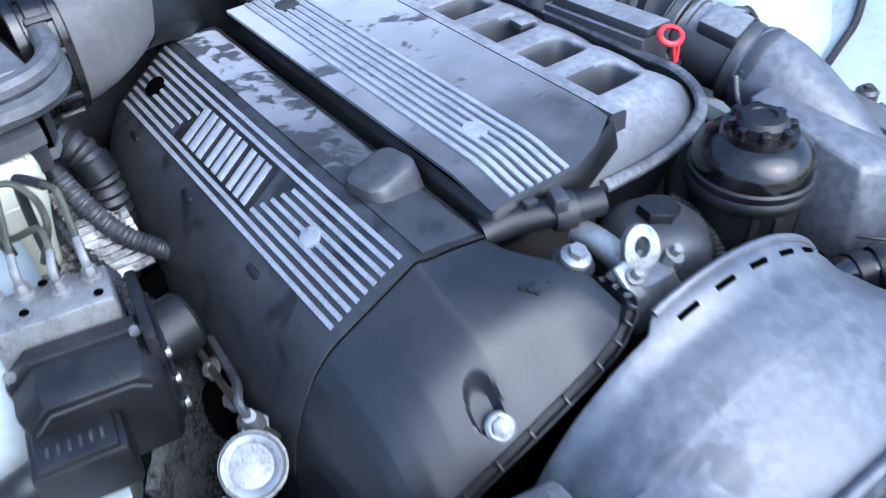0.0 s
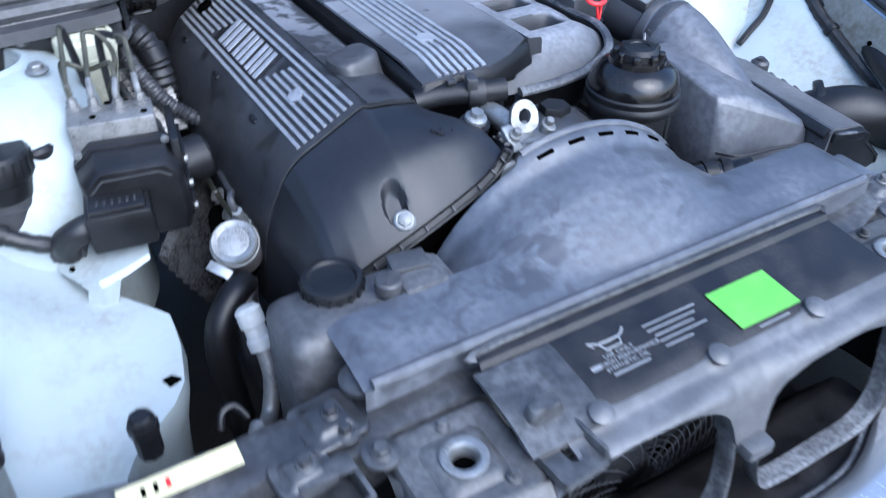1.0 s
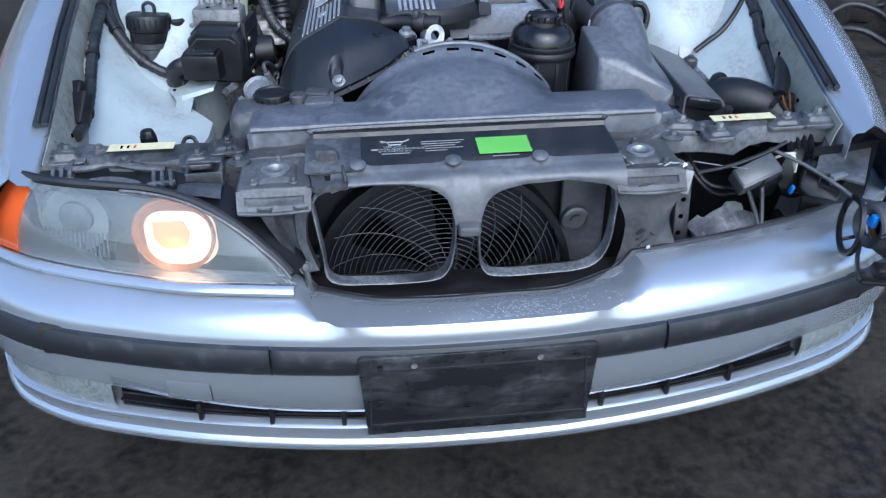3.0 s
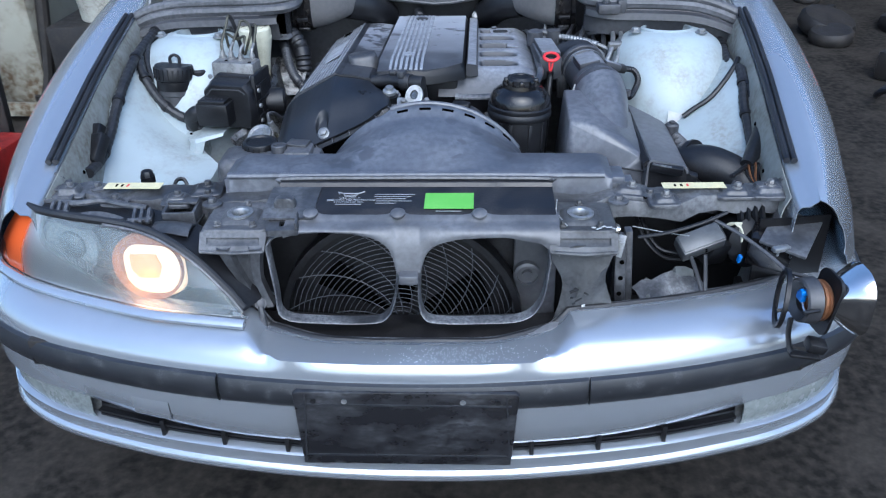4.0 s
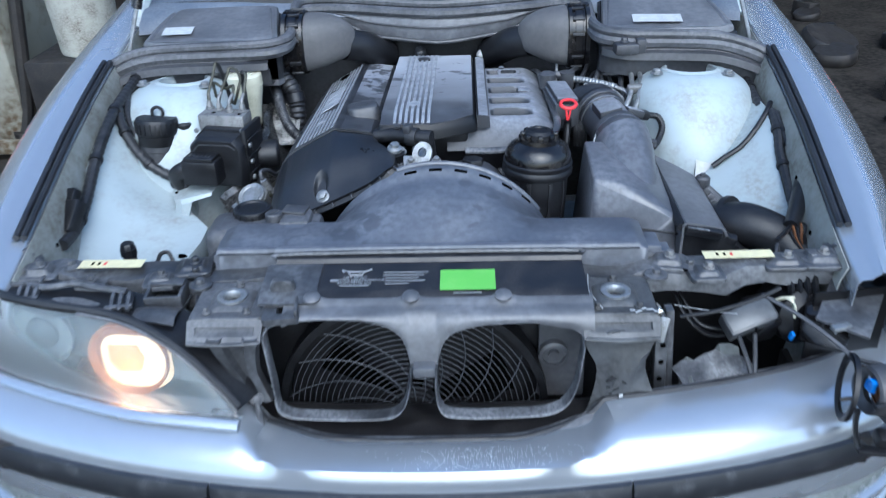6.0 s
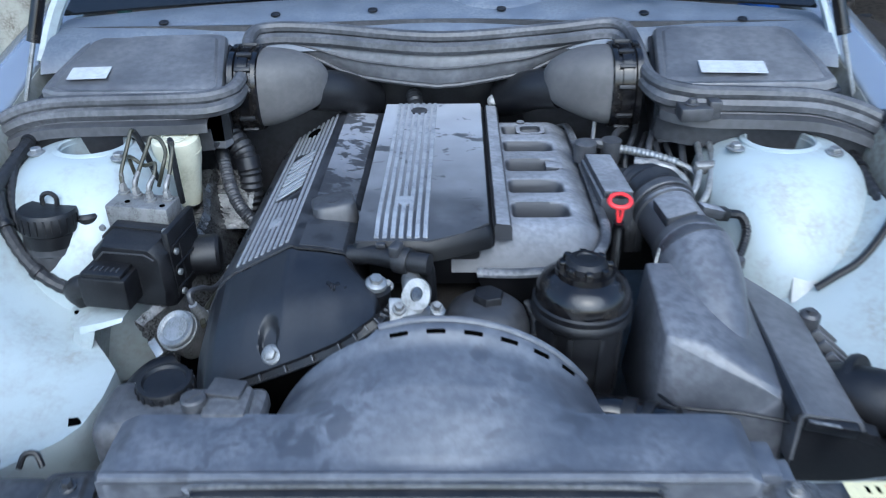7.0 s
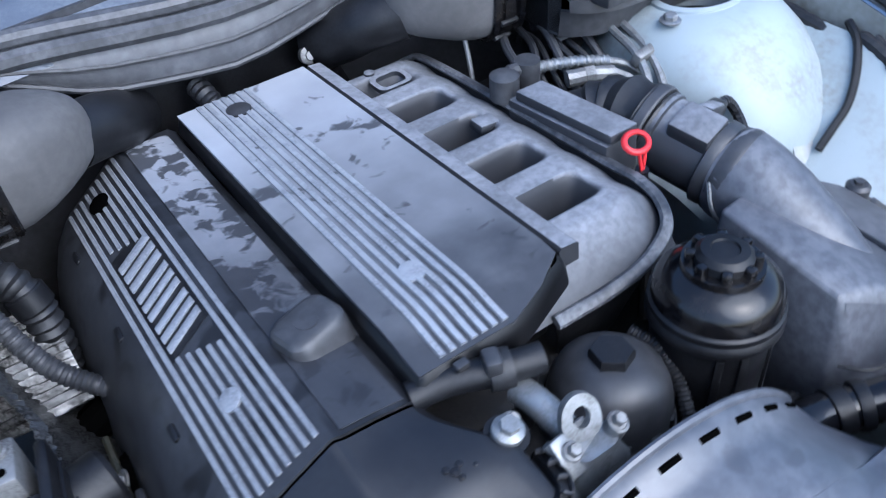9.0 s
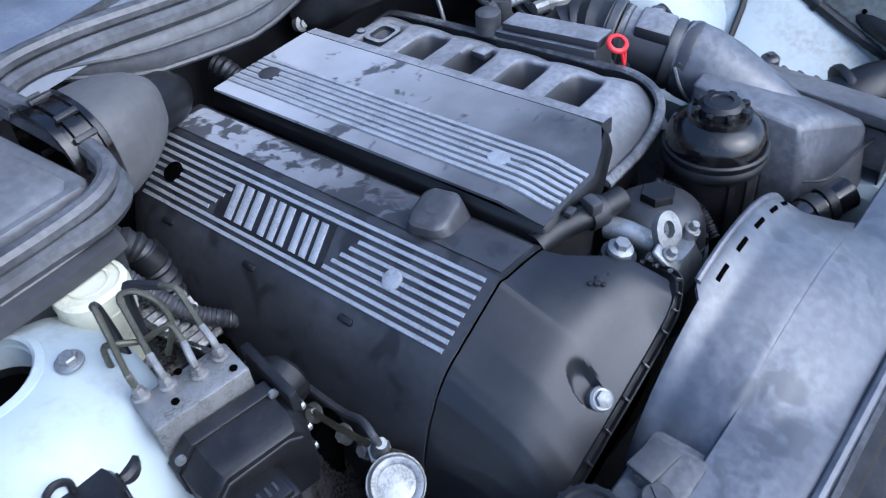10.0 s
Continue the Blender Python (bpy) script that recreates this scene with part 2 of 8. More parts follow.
CABLE = mat("orange_cable_sheath", (0.70, 0.11, 0.015), 0.45, vary=0.1, bump=0.05)
TEAL = mat("green_painted_steel", (0.02, 0.06, 0.055), 0.5, vary=0.2, bump=0.15)
BUCKET = mat("dirty_white_bucket", (0.38, 0.38, 0.33), 0.5, vary=0.1, second=(0.14, 0.125, 0.10), amount=0.35, spread=12, bump=0.1)
TYRE = mat("tyre_rubber", (0.012, 0.012, 0.012), 0.7, vary=0.2, bump=0.4, bump_scale=200)
WIRE = mat("fan_guard_wire", (0.045, 0.048, 0.056), 0.4, vary=0.15, second=(0.085, 0.089, 0.10), amount=0.3, spread=30, bump=0.1)
GLASSY = mat("windscreen_glass", (0.006, 0.007, 0.008), 0.05, vary=0.1, bump=0, coat=0.3)
COWL = mat("blue_grey_cowl_plastic", (0.085, 0.10, 0.128), 0.34, second=(0.13, 0.148, 0.175), amount=0.4, spread=16, bump=0.2, bump_scale=500)


def clear_lens(name):
    m = bpy.data.materials.new(name)
    m.use_nodes = True
    n, link = m.node_tree.nodes, m.node_tree.links.new
    out = n["Material Output"]
    n.remove(n["Principled BSDF"])
    glossy, clear, mix, fres = (n.new(k) for k in ("ShaderNodeBsdfGlossy", "ShaderNodeBsdfTransparent", "ShaderNodeMixShader", "ShaderNodeFresnel"))
    haze, mix2 = n.new("ShaderNodeBsdfDiffuse"), n.new("ShaderNodeMixShader")
    haze.inputs["Color"].default_value = (0.36, 0.43, 0.45, 1)
    # the haze also lets light through from behind, scattered
    through_haze, both = n.new("ShaderNodeBsdfTranslucent"), n.new("ShaderNodeAddShader")
    through_haze.inputs["Color"].default_value = (0.45, 0.45, 0.45, 1)
    link(haze.outputs[0], both.inputs[0])
    link(through_haze.outputs[0], both.inputs[1])
    noise_tex = n.new("ShaderNodeTexNoise")
    noise_tex.inputs["Scale"].default_value = 30
    mr = n.new("ShaderNodeMapRange")
    mr.inputs["To Min"].default_value, mr.inputs["To Max"].default_value = 0.08, 0.15
    link(noise_tex.outputs["Fac"], mr.inputs["Value"])
    link(mr.outputs[0], mix2.inputs[0])
    link(clear.outputs[0], mix2.inputs[1])
    link(both.outputs[0], mix2.inputs[2])
    fres.inputs["IOR"].default_value = 1.28
    glossy.inputs["Roughness"].default_value = 0.3
    clear.inputs["Color"].default_value = (0.93, 0.95, 0.97, 1)
    link(fres.outputs[0], mix.inputs[0])
    link(mix2.outputs[0], mix.inputs[1])
    link(glossy.outputs[0], mix.inputs[2])
    link(mix.outputs[0], out.inputs["Surface"])
    return m


LENS = clear_lens("hazed_clear_lens")
SPOT = mat("pale_dried_specks", (0.42, 0.45, 0.48), 0.6, vary=0.1, bump=0)
WEATHERED = mat("dust_greyed_rubber", (0.020, 0.0205, 0.023), 0.4, second=(0.10, 0.102, 0.11), amount=0.5, spread=11, edge=0.18, speckle=0.6, bump=0.15, bump_scale=400, spec=0.7)
HOUSING = mat("grey_green_lamp_housing", (0.060, 0.070, 0.070), 0.35, vary=0.15, second=(0.10, 0.115, 0.115), amount=0.4, spread=14, bump=0.1)
GLOW = mat("warm_glowing_glass", (0.5, 0.25, 0.10), 0.4, vary=0.02, bump=0, emit=((1.0, 0.40, 0.13), 0.28))
GRUB = mat("grubby_inner_wing_paint", (0.25, 0.265, 0.25), 0.5, vary=0.15, scale=30, second=(0.12, 0.11, 0.085), amount=0.42, spread=9, edge=0.16, speckle=0.6, bump=0.1, bump_scale=150)
# near-black plastic; also paints shaded cover sides, gaps and the lamp cavity
MATT = mat("matt_black_plastic_and_shade", (0.0035, 0.0035, 0.0042), 0.42, vary=0.2, bump=0.1, bump_scale=900, spec=0.35)

# ---- building tools ----
ORIGIN = {}


def thing(name, label, category, base=(0, 0, 0), group="", kind=""):
    ob = new(name)
    ob.empty_display_size = 0.05
    ob.location = base
    ORIGIN[ob.name] = Vector(base)
    return tagged(ob, label, category, group, kind)


def finish(bm, name, material, sharp=35):
    bmesh.ops.recalc_face_normals(bm, faces=bm.faces)
    me = bpy.data.meshes.new(name)
    bm.to_mesh(me)
    bm.free()
    me.materials.append(material)
    for poly in me.polygons:
        poly.use_smooth = True
    me.set_sharp_from_angle(angle=radians(sharp))
    return me


def part(name, bm, material, parent, label="", sharp=35):
    """Links a bmesh, given in world metres, as one mesh under a thing or a part."""
    base = ORIGIN[parent.name]
    bmesh.ops.translate(bm, verts=bm.verts, vec=-base)
    ob = new(name, finish(bm, name, material, sharp))
    ob.parent = parent
    ORIGIN[ob.name] = base
    return tagged(ob, label)


def solo(name, bm, material, label, category, base=None, group="", kind="", sharp=35):
    """A thing that is one mesh."""
    if base is None:
        lo = Vector([min(v.co[i] for v in bm.verts) for i in range(3)])
        hi = Vector([max(v.co[i] for v in bm.verts) for i in range(3)])
        base = ((lo.x + hi.x) / 2, (lo.y + hi.y) / 2, lo.z)
    bmesh.ops.translate(bm, verts=bm.verts, vec=-Vector(base))
    ob = new(name, finish(bm, name, material, sharp))
    ob.location = base
    ORIGIN[ob.name] = Vector(base)
    return tagged(ob, label, category, group, kind)


def merge(*bms):
    """Joins several bmeshes into the first."""
    first = bms[0]
    for other in bms[1:]:
        me = bpy.data.meshes.new("join")
        other.to_mesh(me)
        other.free()
        first.from_mesh(me)
        bpy.data.meshes.remove(me)
    return first


def put(bm, m):
    bmesh.ops.transform(bm, matrix=m, verts=bm.verts)
    return bm


def box(sx, sy, sz, m=None, bev=0.004, seg=2):
    """A box centred on its place, with rounded edges."""
    bm = bmesh.new()
    bmesh.ops.create_cube(bm, size=1)
    bmesh.ops.scale(bm, vec=(sx, sy, sz), verts=bm.verts)
    if bev:
        bmesh.ops.bevel(bm, geom=bm.edges[:], offset=min(bev, 0.45 * min(sx, sy, sz)), segments=seg, affect="EDGES", profile=0.5)
    return put(bm, m) if m is not None else bm


def loft(rings, closed=True, caps=True):
    bm = bmesh.new()
    rows = [[bm.verts.new(p) for p in ring] for ring in rings]
    n = len(rows[0])
    for a, b in zip(rows, rows[1:]):
        for i in range(n if closed else n - 1):
            j = (i + 1) % n
            bm.faces.new((a[i], a[j], b[j], b[i]))
    if caps and closed:
        bm.faces.new(rows[0])
        bm.faces.new(rows[-1])
    return bm


def sheet(rows, thick):
    """A sheet of given thickness through rows of points."""
    bm = loft(rows, closed=False, caps=False)
    bmesh.ops.recalc_face_normals(bm, faces=bm.faces)
    up = sum((f.normal.z * f.calc_area() for f in bm.faces), 0.0)
    if up < 0:
        bmesh.ops.reverse_faces(bm, faces=bm.faces)
    bmesh.ops.solidify(bm, geom=bm.faces[:], thickness=thick)
    return bm


def lathe(profile, m=None, n=32, squash=1.0, hollow=False):
    """Turned about z: rows of radius and height; hollow leaves the ends open."""
    rings = [[(r * math.cos(2 * math.pi * i / n), squash * r * math.sin(2 * math.pi * i / n), z) for i in range(n)] for r, z in profile]
    bm = loft(rings, caps=not hollow)
    return put(bm, m) if m is not None else bm


def smooth(points, step=6):
    """A smooth line through points."""
    p = [Vector(q) for q in points]
    p = [2 * p[0] - p[1], *p, 2 * p[-1] - p[-2]]
    out = []
    for a, b, c, d in zip(p, p[1:], p[2:], p[3:]):
        for k in range(step):
            t = k / step
            out.append(0.5 * (2 * b + (c - a) * t + (2 * a - 5 * b + 4 * c - d) * t * t + (3 * b - a - 3 * c + d) * t ** 3))
    return [*out, p[-2]]


def tube(points, r, n=10, step=6, rib=0.0, pitch=0.0, flat=1.0, curved=True):
    """A round bar or hose along a line; rib and pitch make it corrugated. r: radius, or one for each end."""
    line = smooth(points, step) if curved else [Vector(q) for q in points]
    r0, r1 = r if isinstance(r, tuple) else (r, r)
    if rib:
        dense, total = [], 0.0
        for a, b in zip(line, line[1:]):
            k = max(1, int((b - a).length / (pitch / 4)))
            dense += [a.lerp(b, i / k) for i in range(k)]
        line = [*dense, line[-1]]
    length = [0.0]
    for a, b in zip(line, line[1:]):
        length.append(length[-1] + (b - a).length)
    rings, side = [], None
    for i, c in enumerate(line):
        way = (line[min(i + 1, len(line) - 1)] - line[max(i - 1, 0)]).normalized()
        side = way.orthogonal().normalized() if side is None else (side - way * side.dot(way)).normalized()
        up = way.cross(side)
        rad = r0 + (r1 - r0) * length[i] / max(length[-1], 1e-6)
        if rib:
            rad *= 1 + rib * math.sin(2 * math.pi * length[i] / pitch)
        rings.append([c + rad * (math.cos(2 * math.pi * k / n) * side + flat * math.sin(2 * math.pi * k / n) * up) for k in range(n)])
    return loft(rings)


def plate(poly, thick, m=None, bev=0.0):
    """A flat piece: an outline in x and y, thick along z from 0 down."""
    bm = loft([[(x, y, 0) for x, y in poly], [(x, y, -thick) for x, y in poly]])
    if bev:
        top = [e for e in bm.edges if all(abs(v.co.z) < 1e-6 for v in e.verts)]
        bmesh.ops.bevel(bm, geom=top, offset=bev, segments=2, affect="EDGES", profile=0.5)
    return put(bm, m) if m is not None else bm


def rounded(w, h, r, n=5, cx=0.0, cy=0.0):
    pts = []
    for sx, sy, a0 in ((1, 1, 0), (-1, 1, 90), (-1, -1, 180), (1, -1, 270)):
        for k in range(n + 1):
            a = radians(a0 + 90 * k / n)
            pts.append((cx + sx * (w / 2 - r) + r * math.cos(a), cy + sy * (h / 2 - r) + r * math.sin(a)))
    return pts


def ring_plate(outer, inner, thick, m=None):
    """A flat frame between two outlines of the same count."""
    rings = [[(x, y, z) for x, y in o] for o, z in ((outer, 0), (inner, 0), (inner, -thick), (outer, -thick))]
    bm = loft([*rings, rings[0]], caps=False)
    bmesh.ops.remove_doubles(bm, verts=bm.verts, dist=1e-6)
    return put(bm, m) if m is not None else bm


def bolt_head(x, y, z, r=0.007, tilt=(0, 0)):
    """A hexagon head on a round flange."""
    m = pose(x, y, z, tilt[0], tilt[1], 0)
    return merge(lathe([(r * 1.5, 0), (r * 1.5, 0.002), (r * 1.3, 0.003)], m, 16), lathe([(r, 0.002), (r, 0.008), (r * 0.85, 0.0095)], m, 6))


def lerp(table, v):
    """Reads a table of rising pairs, straight between them."""
    if v <= table[0][0]:
        return table[0][1]
    for (a, fa), (b, fb) in zip(table, table[1:]):
        if v <= b:
            return fa + (fb - fa) * (v - a) / (b - a)
    return table[-1][1]


def ease(t):
    t = max(0.0, min(1.0, t))
    return t * t * (3 - 2 * t)

# ---- the workshop ----
def ground():
    n, half = 60, 40.0
    rows = []
    for j in range(n + 1):
        v = (2 * j / n - 1)
        rows.append([(half * (2 * i / n - 1) ** 3, half * v ** 3 + 0.6, 0.0) for i in range(n + 1)])
    bm = loft(rows, closed=False, caps=False)
    for v in bm.verts:
        if abs(v.co.x) < 3 and abs(v.co.y) < 4:
            v.co.z += 0.004 * noise.noise(v.co * 1.7)
    return solo("ground", bm, FLOOR, "oil-stained dark concrete workshop floor", "floor", (0, 0.6, 0), kind="structure")


ground()


def wall(name, sx, sy, sz, x, y, z, material, label):
    return solo(name, box(sx, sy, sz, pose(x, y, z), 0.01), material, label, "wall", kind="structure")


wall("wall_west", 0.2, 6.3, 3.1, -3.3, 5.15, 1.55, WALL, "stained pale plaster workshop wall with brown runs")
# east wall, rear wall and roof are unseen, added to shape sky light
wall("wall_east", 0.2, 6.3, 3.1, 4.6, 5.15, 1.55, DARK, "unseen dark side wall added to close the workshop")
wall("wall_north", 8.1, 0.2, 1.9, 0.65, 8.4, 0.95, DARK, "unseen dark low rear wall added to close the workshop")
solo("ceiling", box(8.1, 4.3, 0.2, pose(0.65, 6.25, 3.2), 0.01), DARK, "unseen dark roof added behind the car to shape reflections", "ceiling", kind="structure")

# ---- the car: shell ----
def fender_height(y):
    return 0.715 + 0.215 * y - 0.03 * y * y


OUTER = [(-0.06, 0.676), (0.0, 0.696), (0.1, 0.728), (0.2, 0.756), (0.31, 0.778), (0.45, 0.796), (0.6, 0.808), (0.8, 0.814), (1.0, 0.814), (1.35, 0.814)]
EDGE = [(-0.03, 0.624), (0.07, 0.630), (0.13, 0.636), (0.26, 0.652), (0.42, 0.672), (0.6, 0.690), (0.85, 0.708), (1.35, 0.714)]
car = thing("car", "silver-blue saloon car with its bonnet open for repair", "car", (0, 0.6, 0.0))


def fender(side):
    rows = []
    for k in range(29):
        front = -0.004 if side < 0 else 0.018
        y = front + (1.33 - front) * k / 28
        z, xi, xo = fender_height(y), lerp(EDGE, y), lerp(OUTER, y)
        drop = 0.02 * ease((0.06 - y) / 0.09)
        g = 0.12 + 0.88 * ease((y + 0.02) / 0.22)
        prof = [(xi - 0.002, z - 0.055), (xi, z - 0.012), (xi + 0.006, z - 0.004), (xi + 0.02, z - 0.003), (xi + 0.024, z + 0.002),
                (xi + 0.38 * (xo - xi), z + 0.004), (xi + 0.43 * (xo - xi), z + 0.009), (xi + 0.60 * (xo - xi), z + 0.007 - 0.4 * drop), (xi + 0.76 * (xo - xi), z + 0.001 - 0.7 * drop), (xi + 0.89 * (xo - xi), z - 0.010 - drop), (xo - 0.003, z - 0.022 - drop), (xo + 0.004, z - 0.032 - drop),
                *[(xo + 0.004 + (ox - 0.004) * g, z - 0.032 - drop - (oz - 0.032) * g) for ox, oz in ((0.022, 0.075), (0.045, 0.13), (0.065, 0.2), (0.07, 0.28))]]
        rows.append([(side * x, y, h) for x, h in prof])
    part("fender", sheet(rows, 0.0015), SILVER, car, "silver-blue painted front wing", sharp=60)
    seal = []
    for off, h in ((0.006, 0.005), (0.019, 0.005)):
        line = [(side * (lerp(EDGE, y) - 0.004 + off), y, fender_height(y) + h) for y in [0.13 + 0.075 * k + (0.0 if off < 0.02 else -0.03) for k in range(9)]]
        seal.append(tube(line, 0.0056, 8, 3))
    part("edge_seal", merge(*seal), RUBBER, car, "worn black rubber edge seal on the wing")
    rows = []
    for k in range(15):
        y = 0.05 + 0.075 * k
        z, xi = fender_height(y), lerp(EDGE, y)
        rows.append([(side * (xi - 0.004), y, z - 0.008), (side * (xi - 0.012), y, z - 0.03), (side * (xi - 0.02), y, z - 0.09), (side * (xi - 0.03), y, z - 0.16), (side * (xi - 0.05), y, 0.5)])
    part("inner_wing", sheet(rows, 0.002), GRUB, car, "grubby pale inner wing panel with bolt holes")
    for y, d in ((0.20, 0.06), (0.33, 0.045), (0.44, 0.07), (0.52, 0.05), (0.60, 0.065)):
        part("wing_hole", lathe([(0.004, 0), (0.004, 0.001)], pose(side * (lerp(EDGE, y) - 0.0165), y, fender_height(y) - d, 0, -82 * side, 0), 10), INK_AND_SHADE, car)


for side in (-1, 1):
    fender(side)


def tower(side):
    cx, cy = side * 0.54, 0.703
    rings = []
    for r, z in ((0.050, 0.818), (0.054, 0.825), (0.072, 0.823), (0.092, 0.816), (0.114, 0.801), (0.134, 0.778), (0.148, 0.748), (0.158, 0.71), (0.166, 0.66), (0.172, 0.60), (0.176, 0.52)):
        ring = []
        for k in range(40):
            a = 2 * math.pi * k / 40
            f = ease((0.822 - z) / 0.13)
            ex = 0.97 - 0.20 * f * max(0, -side * math.cos(a)) ** 2
            ey = 1.02 + 0.12 * f
            x, y = cx + r * ex * math.cos(a), cy - 0.02 * f + r * ey * math.sin(a)
            ring.append((x, y, z - 0.10 * (y - cy) * (1 - f) + 0.02 * side * (x - cx) * (1 - f)))
        rings.append(ring)
    dome = part("strut_tower", loft(rings, caps=False), INNER, car, "pale painted domed suspension strut tower")
    part("top_ring", lathe([(0.050, -0.03), (0.050, 0.008), (0.053, 0.010), (0.060, 0.007), (0.064, -0.006)], pose(cx, cy, 0.819, -5, 0, 0), 36, hollow=True), INNER, dome)
    # near-black damper top paints the shade in the tower's hole
    part("strut_top", lathe([(0.047, 0), (0.047, 0.004), (0.03, 0.008), (0.018, 0.006), (0.015, 0.016)], pose(cx, cy, 0.775, -5, 0, 0), 28), INK_AND_SHADE, dome, "damper top painted black as the tower hole's shade")
    for a in (80, 200, 320):
        b = bolt_head(cx + 0.082 * math.cos(radians(a)), cy + 0.082 * math.sin(radians(a)), 0.8225 - 0.1 * 0.082 * math.sin(radians(a)), 0.009)
        part("tower_nut", b, STEEL, dome)


for side in (-1, 1):
    tower(side)


def apron(side):
    """The painted panel in front of the tower."""
    rows = []
    for k in range(22):
        y = 0.15 + 0.5 * k / 21
        up = 0.05 * ease((y - 0.4) / 0.22)
        row = []
        edge = lerp([(0.15, 0.535), (0.20, 0.530), (0.233, 0.512), (0.257, 0.476), (0.285, 0.449), (0.345, 0.435), (0.391, 0.434), (0.43, 0.470), (0.46, 0.492), (0.52, 0.485), (0.56, 0.44), (0.60, 0.415)], y) if side < 0 else 0.415
        for j in range(13):
            u = j / 12
            x = 0.655 - (0.655 - edge) * u
            z = 0.655 - 0.045 * u + (0.10 * (1 - u) ** 1.3 + 0.035) * ease((y - 0.2) / 0.36) - 0.02 * math.sin(math.pi * u) + 0.012 * ease((0.25 - y) / 0.1)
            row.append((side * x, y, z))
        for x, z in ((-0.003, 0.60), (0.006, 0.56), (0.016, 0.48), (0.022, 0.40)):
            row.append((side * (edge + (x if side < 0 else -0.012)), y, z + up * 0.8))
        rows.append(row)
    part("apron", sheet(rows, 0.002), INNER, car, "pale painted inner apron with a dirty lower edge")


for side in (-1, 1):
    apron(side)

# flange bracket by the brake unit
part("apron_bracket", sheet([[(-0.532, 0.505, 0.661), (-0.500, 0.520, 0.672), (-0.460, 0.510, 0.677), (-0.428, 0.490, 0.680)], [(-0.527, 0.482, 0.659), (-0.498, 0.474, 0.669), (-0.462, 0.466, 0.675), (-0.430, 0.459, 0.679)], [(-0.512, 0.448, 0.662), (-0.494, 0.436, 0.667), (-0.462, 0.436, 0.674), (-0.432, 0.443, 0.679)], [(-0.506, 0.441, 0.654), (-0.492, 0.430, 0.659), (-0.462, 0.431, 0.667), (-0.433, 0.439, 0.673)]], 0.003), INNER, car, "pale folded sheet bracket on the apron", sharp=25)
part("bracket_leg", sheet([[(-0.506, 0.440, 0.656), (-0.490, 0.430, 0.660), (-0.470, 0.430, 0.664)], [(-0.512, 0.436, 0.634), (-0.496, 0.426, 0.634), (-0.480, 0.428, 0.636)], [(-0.521, 0.438, 0.602), (-0.510, 0.430, 0.600), (-0.497, 0.430, 0.606)]], 0.003), INNER, car, "pale sheet leg below the bracket", sharp=25)
for x, y in ((-0.514, 0.476), (-0.482, 0.446), (-0.468, 0.447)):
    part("bracket_hole", lathe([(0.004, 0), (0.004, 0.0012)], pose(x, y, 0.6675 if x > -0.5 else 0.6635, 8, 12, 0), 12), INK_AND_SHADE, car)
part("apron_slot", box(0.016, 0.014, 0.002, pose(-0.458, 0.300, 0.6165, 0, 8, 20), 0.0005), INK_AND_SHADE, car)

# dark floor of the bay, added unseen to block out the ground
part("undertray", box(1.26, 1.24, 0.012, pose(0, 0.65, 0.2475), 0.003), DARK, car, "dark undertray added below the engine to block the ground")
part("firewall", sheet([[(x, 1.03 - 0.03 * ease(abs(x) / 0.4), z) for x in [-0.66 + 0.066 * i for i in range(21)]] for z in (0.4, 0.7, 0.86, 0.93)], 0.006), DUSTY, car, "black sound-insulated bulkhead")

# road wheels under the wings
for side in (-1, 1):
    wm = pose(side * 0.735, 0.70, 0.312, 0, 90, 0)
    wheel = part("wheel", lathe([(0.20, -0.09), (0.28, -0.098), (0.305, -0.08), (0.312, -0.04), (0.312, 0.04), (0.305, 0.08), (0.28, 0.098), (0.20, 0.09)], wm, 40, hollow=True), TYRE, car, "black road tyre under the wing")
    part("rim", lathe([(0.20, -0.085), (0.19, -0.02), (0.06, side * 0.05), (0.03, side * 0.06)], wm, 32), ALU, wheel, "plain alloy wheel rim")

# ---- scuttle, windscreen and filter boxes ----
SEAL_LINE = [(-0.70, 0.745, 0.852), (-0.66, 0.752, 0.868), (-0.60, 0.753, 0.878), (-0.50, 0.750, 0.882), (-0.42, 0.748, 0.884), (-0.36, 0.752, 0.886), (-0.326, 0.774, 0.890), (-0.319, 0.82, 0.897), (-0.326, 0.90, 0.912), (-0.331, 0.965, 0.922), (-0.305, 0.994, 0.926),
             (-0.21, 0.995, 0.924), (0.0, 0.957, 0.917), (0.2, 0.985, 0.921), (0.305, 1.0, 0.927), (0.338, 0.97, 0.926), (0.345, 0.90, 0.917), (0.345, 0.82, 0.902), (0.36, 0.77, 0.896), (0.395, 0.748, 0.893), (0.43, 0.742, 0.891), (0.52, 0.74, 0.889), (0.60, 0.742, 0.883), (0.66, 0.735, 0.868), (0.70, 0.725, 0.852)]


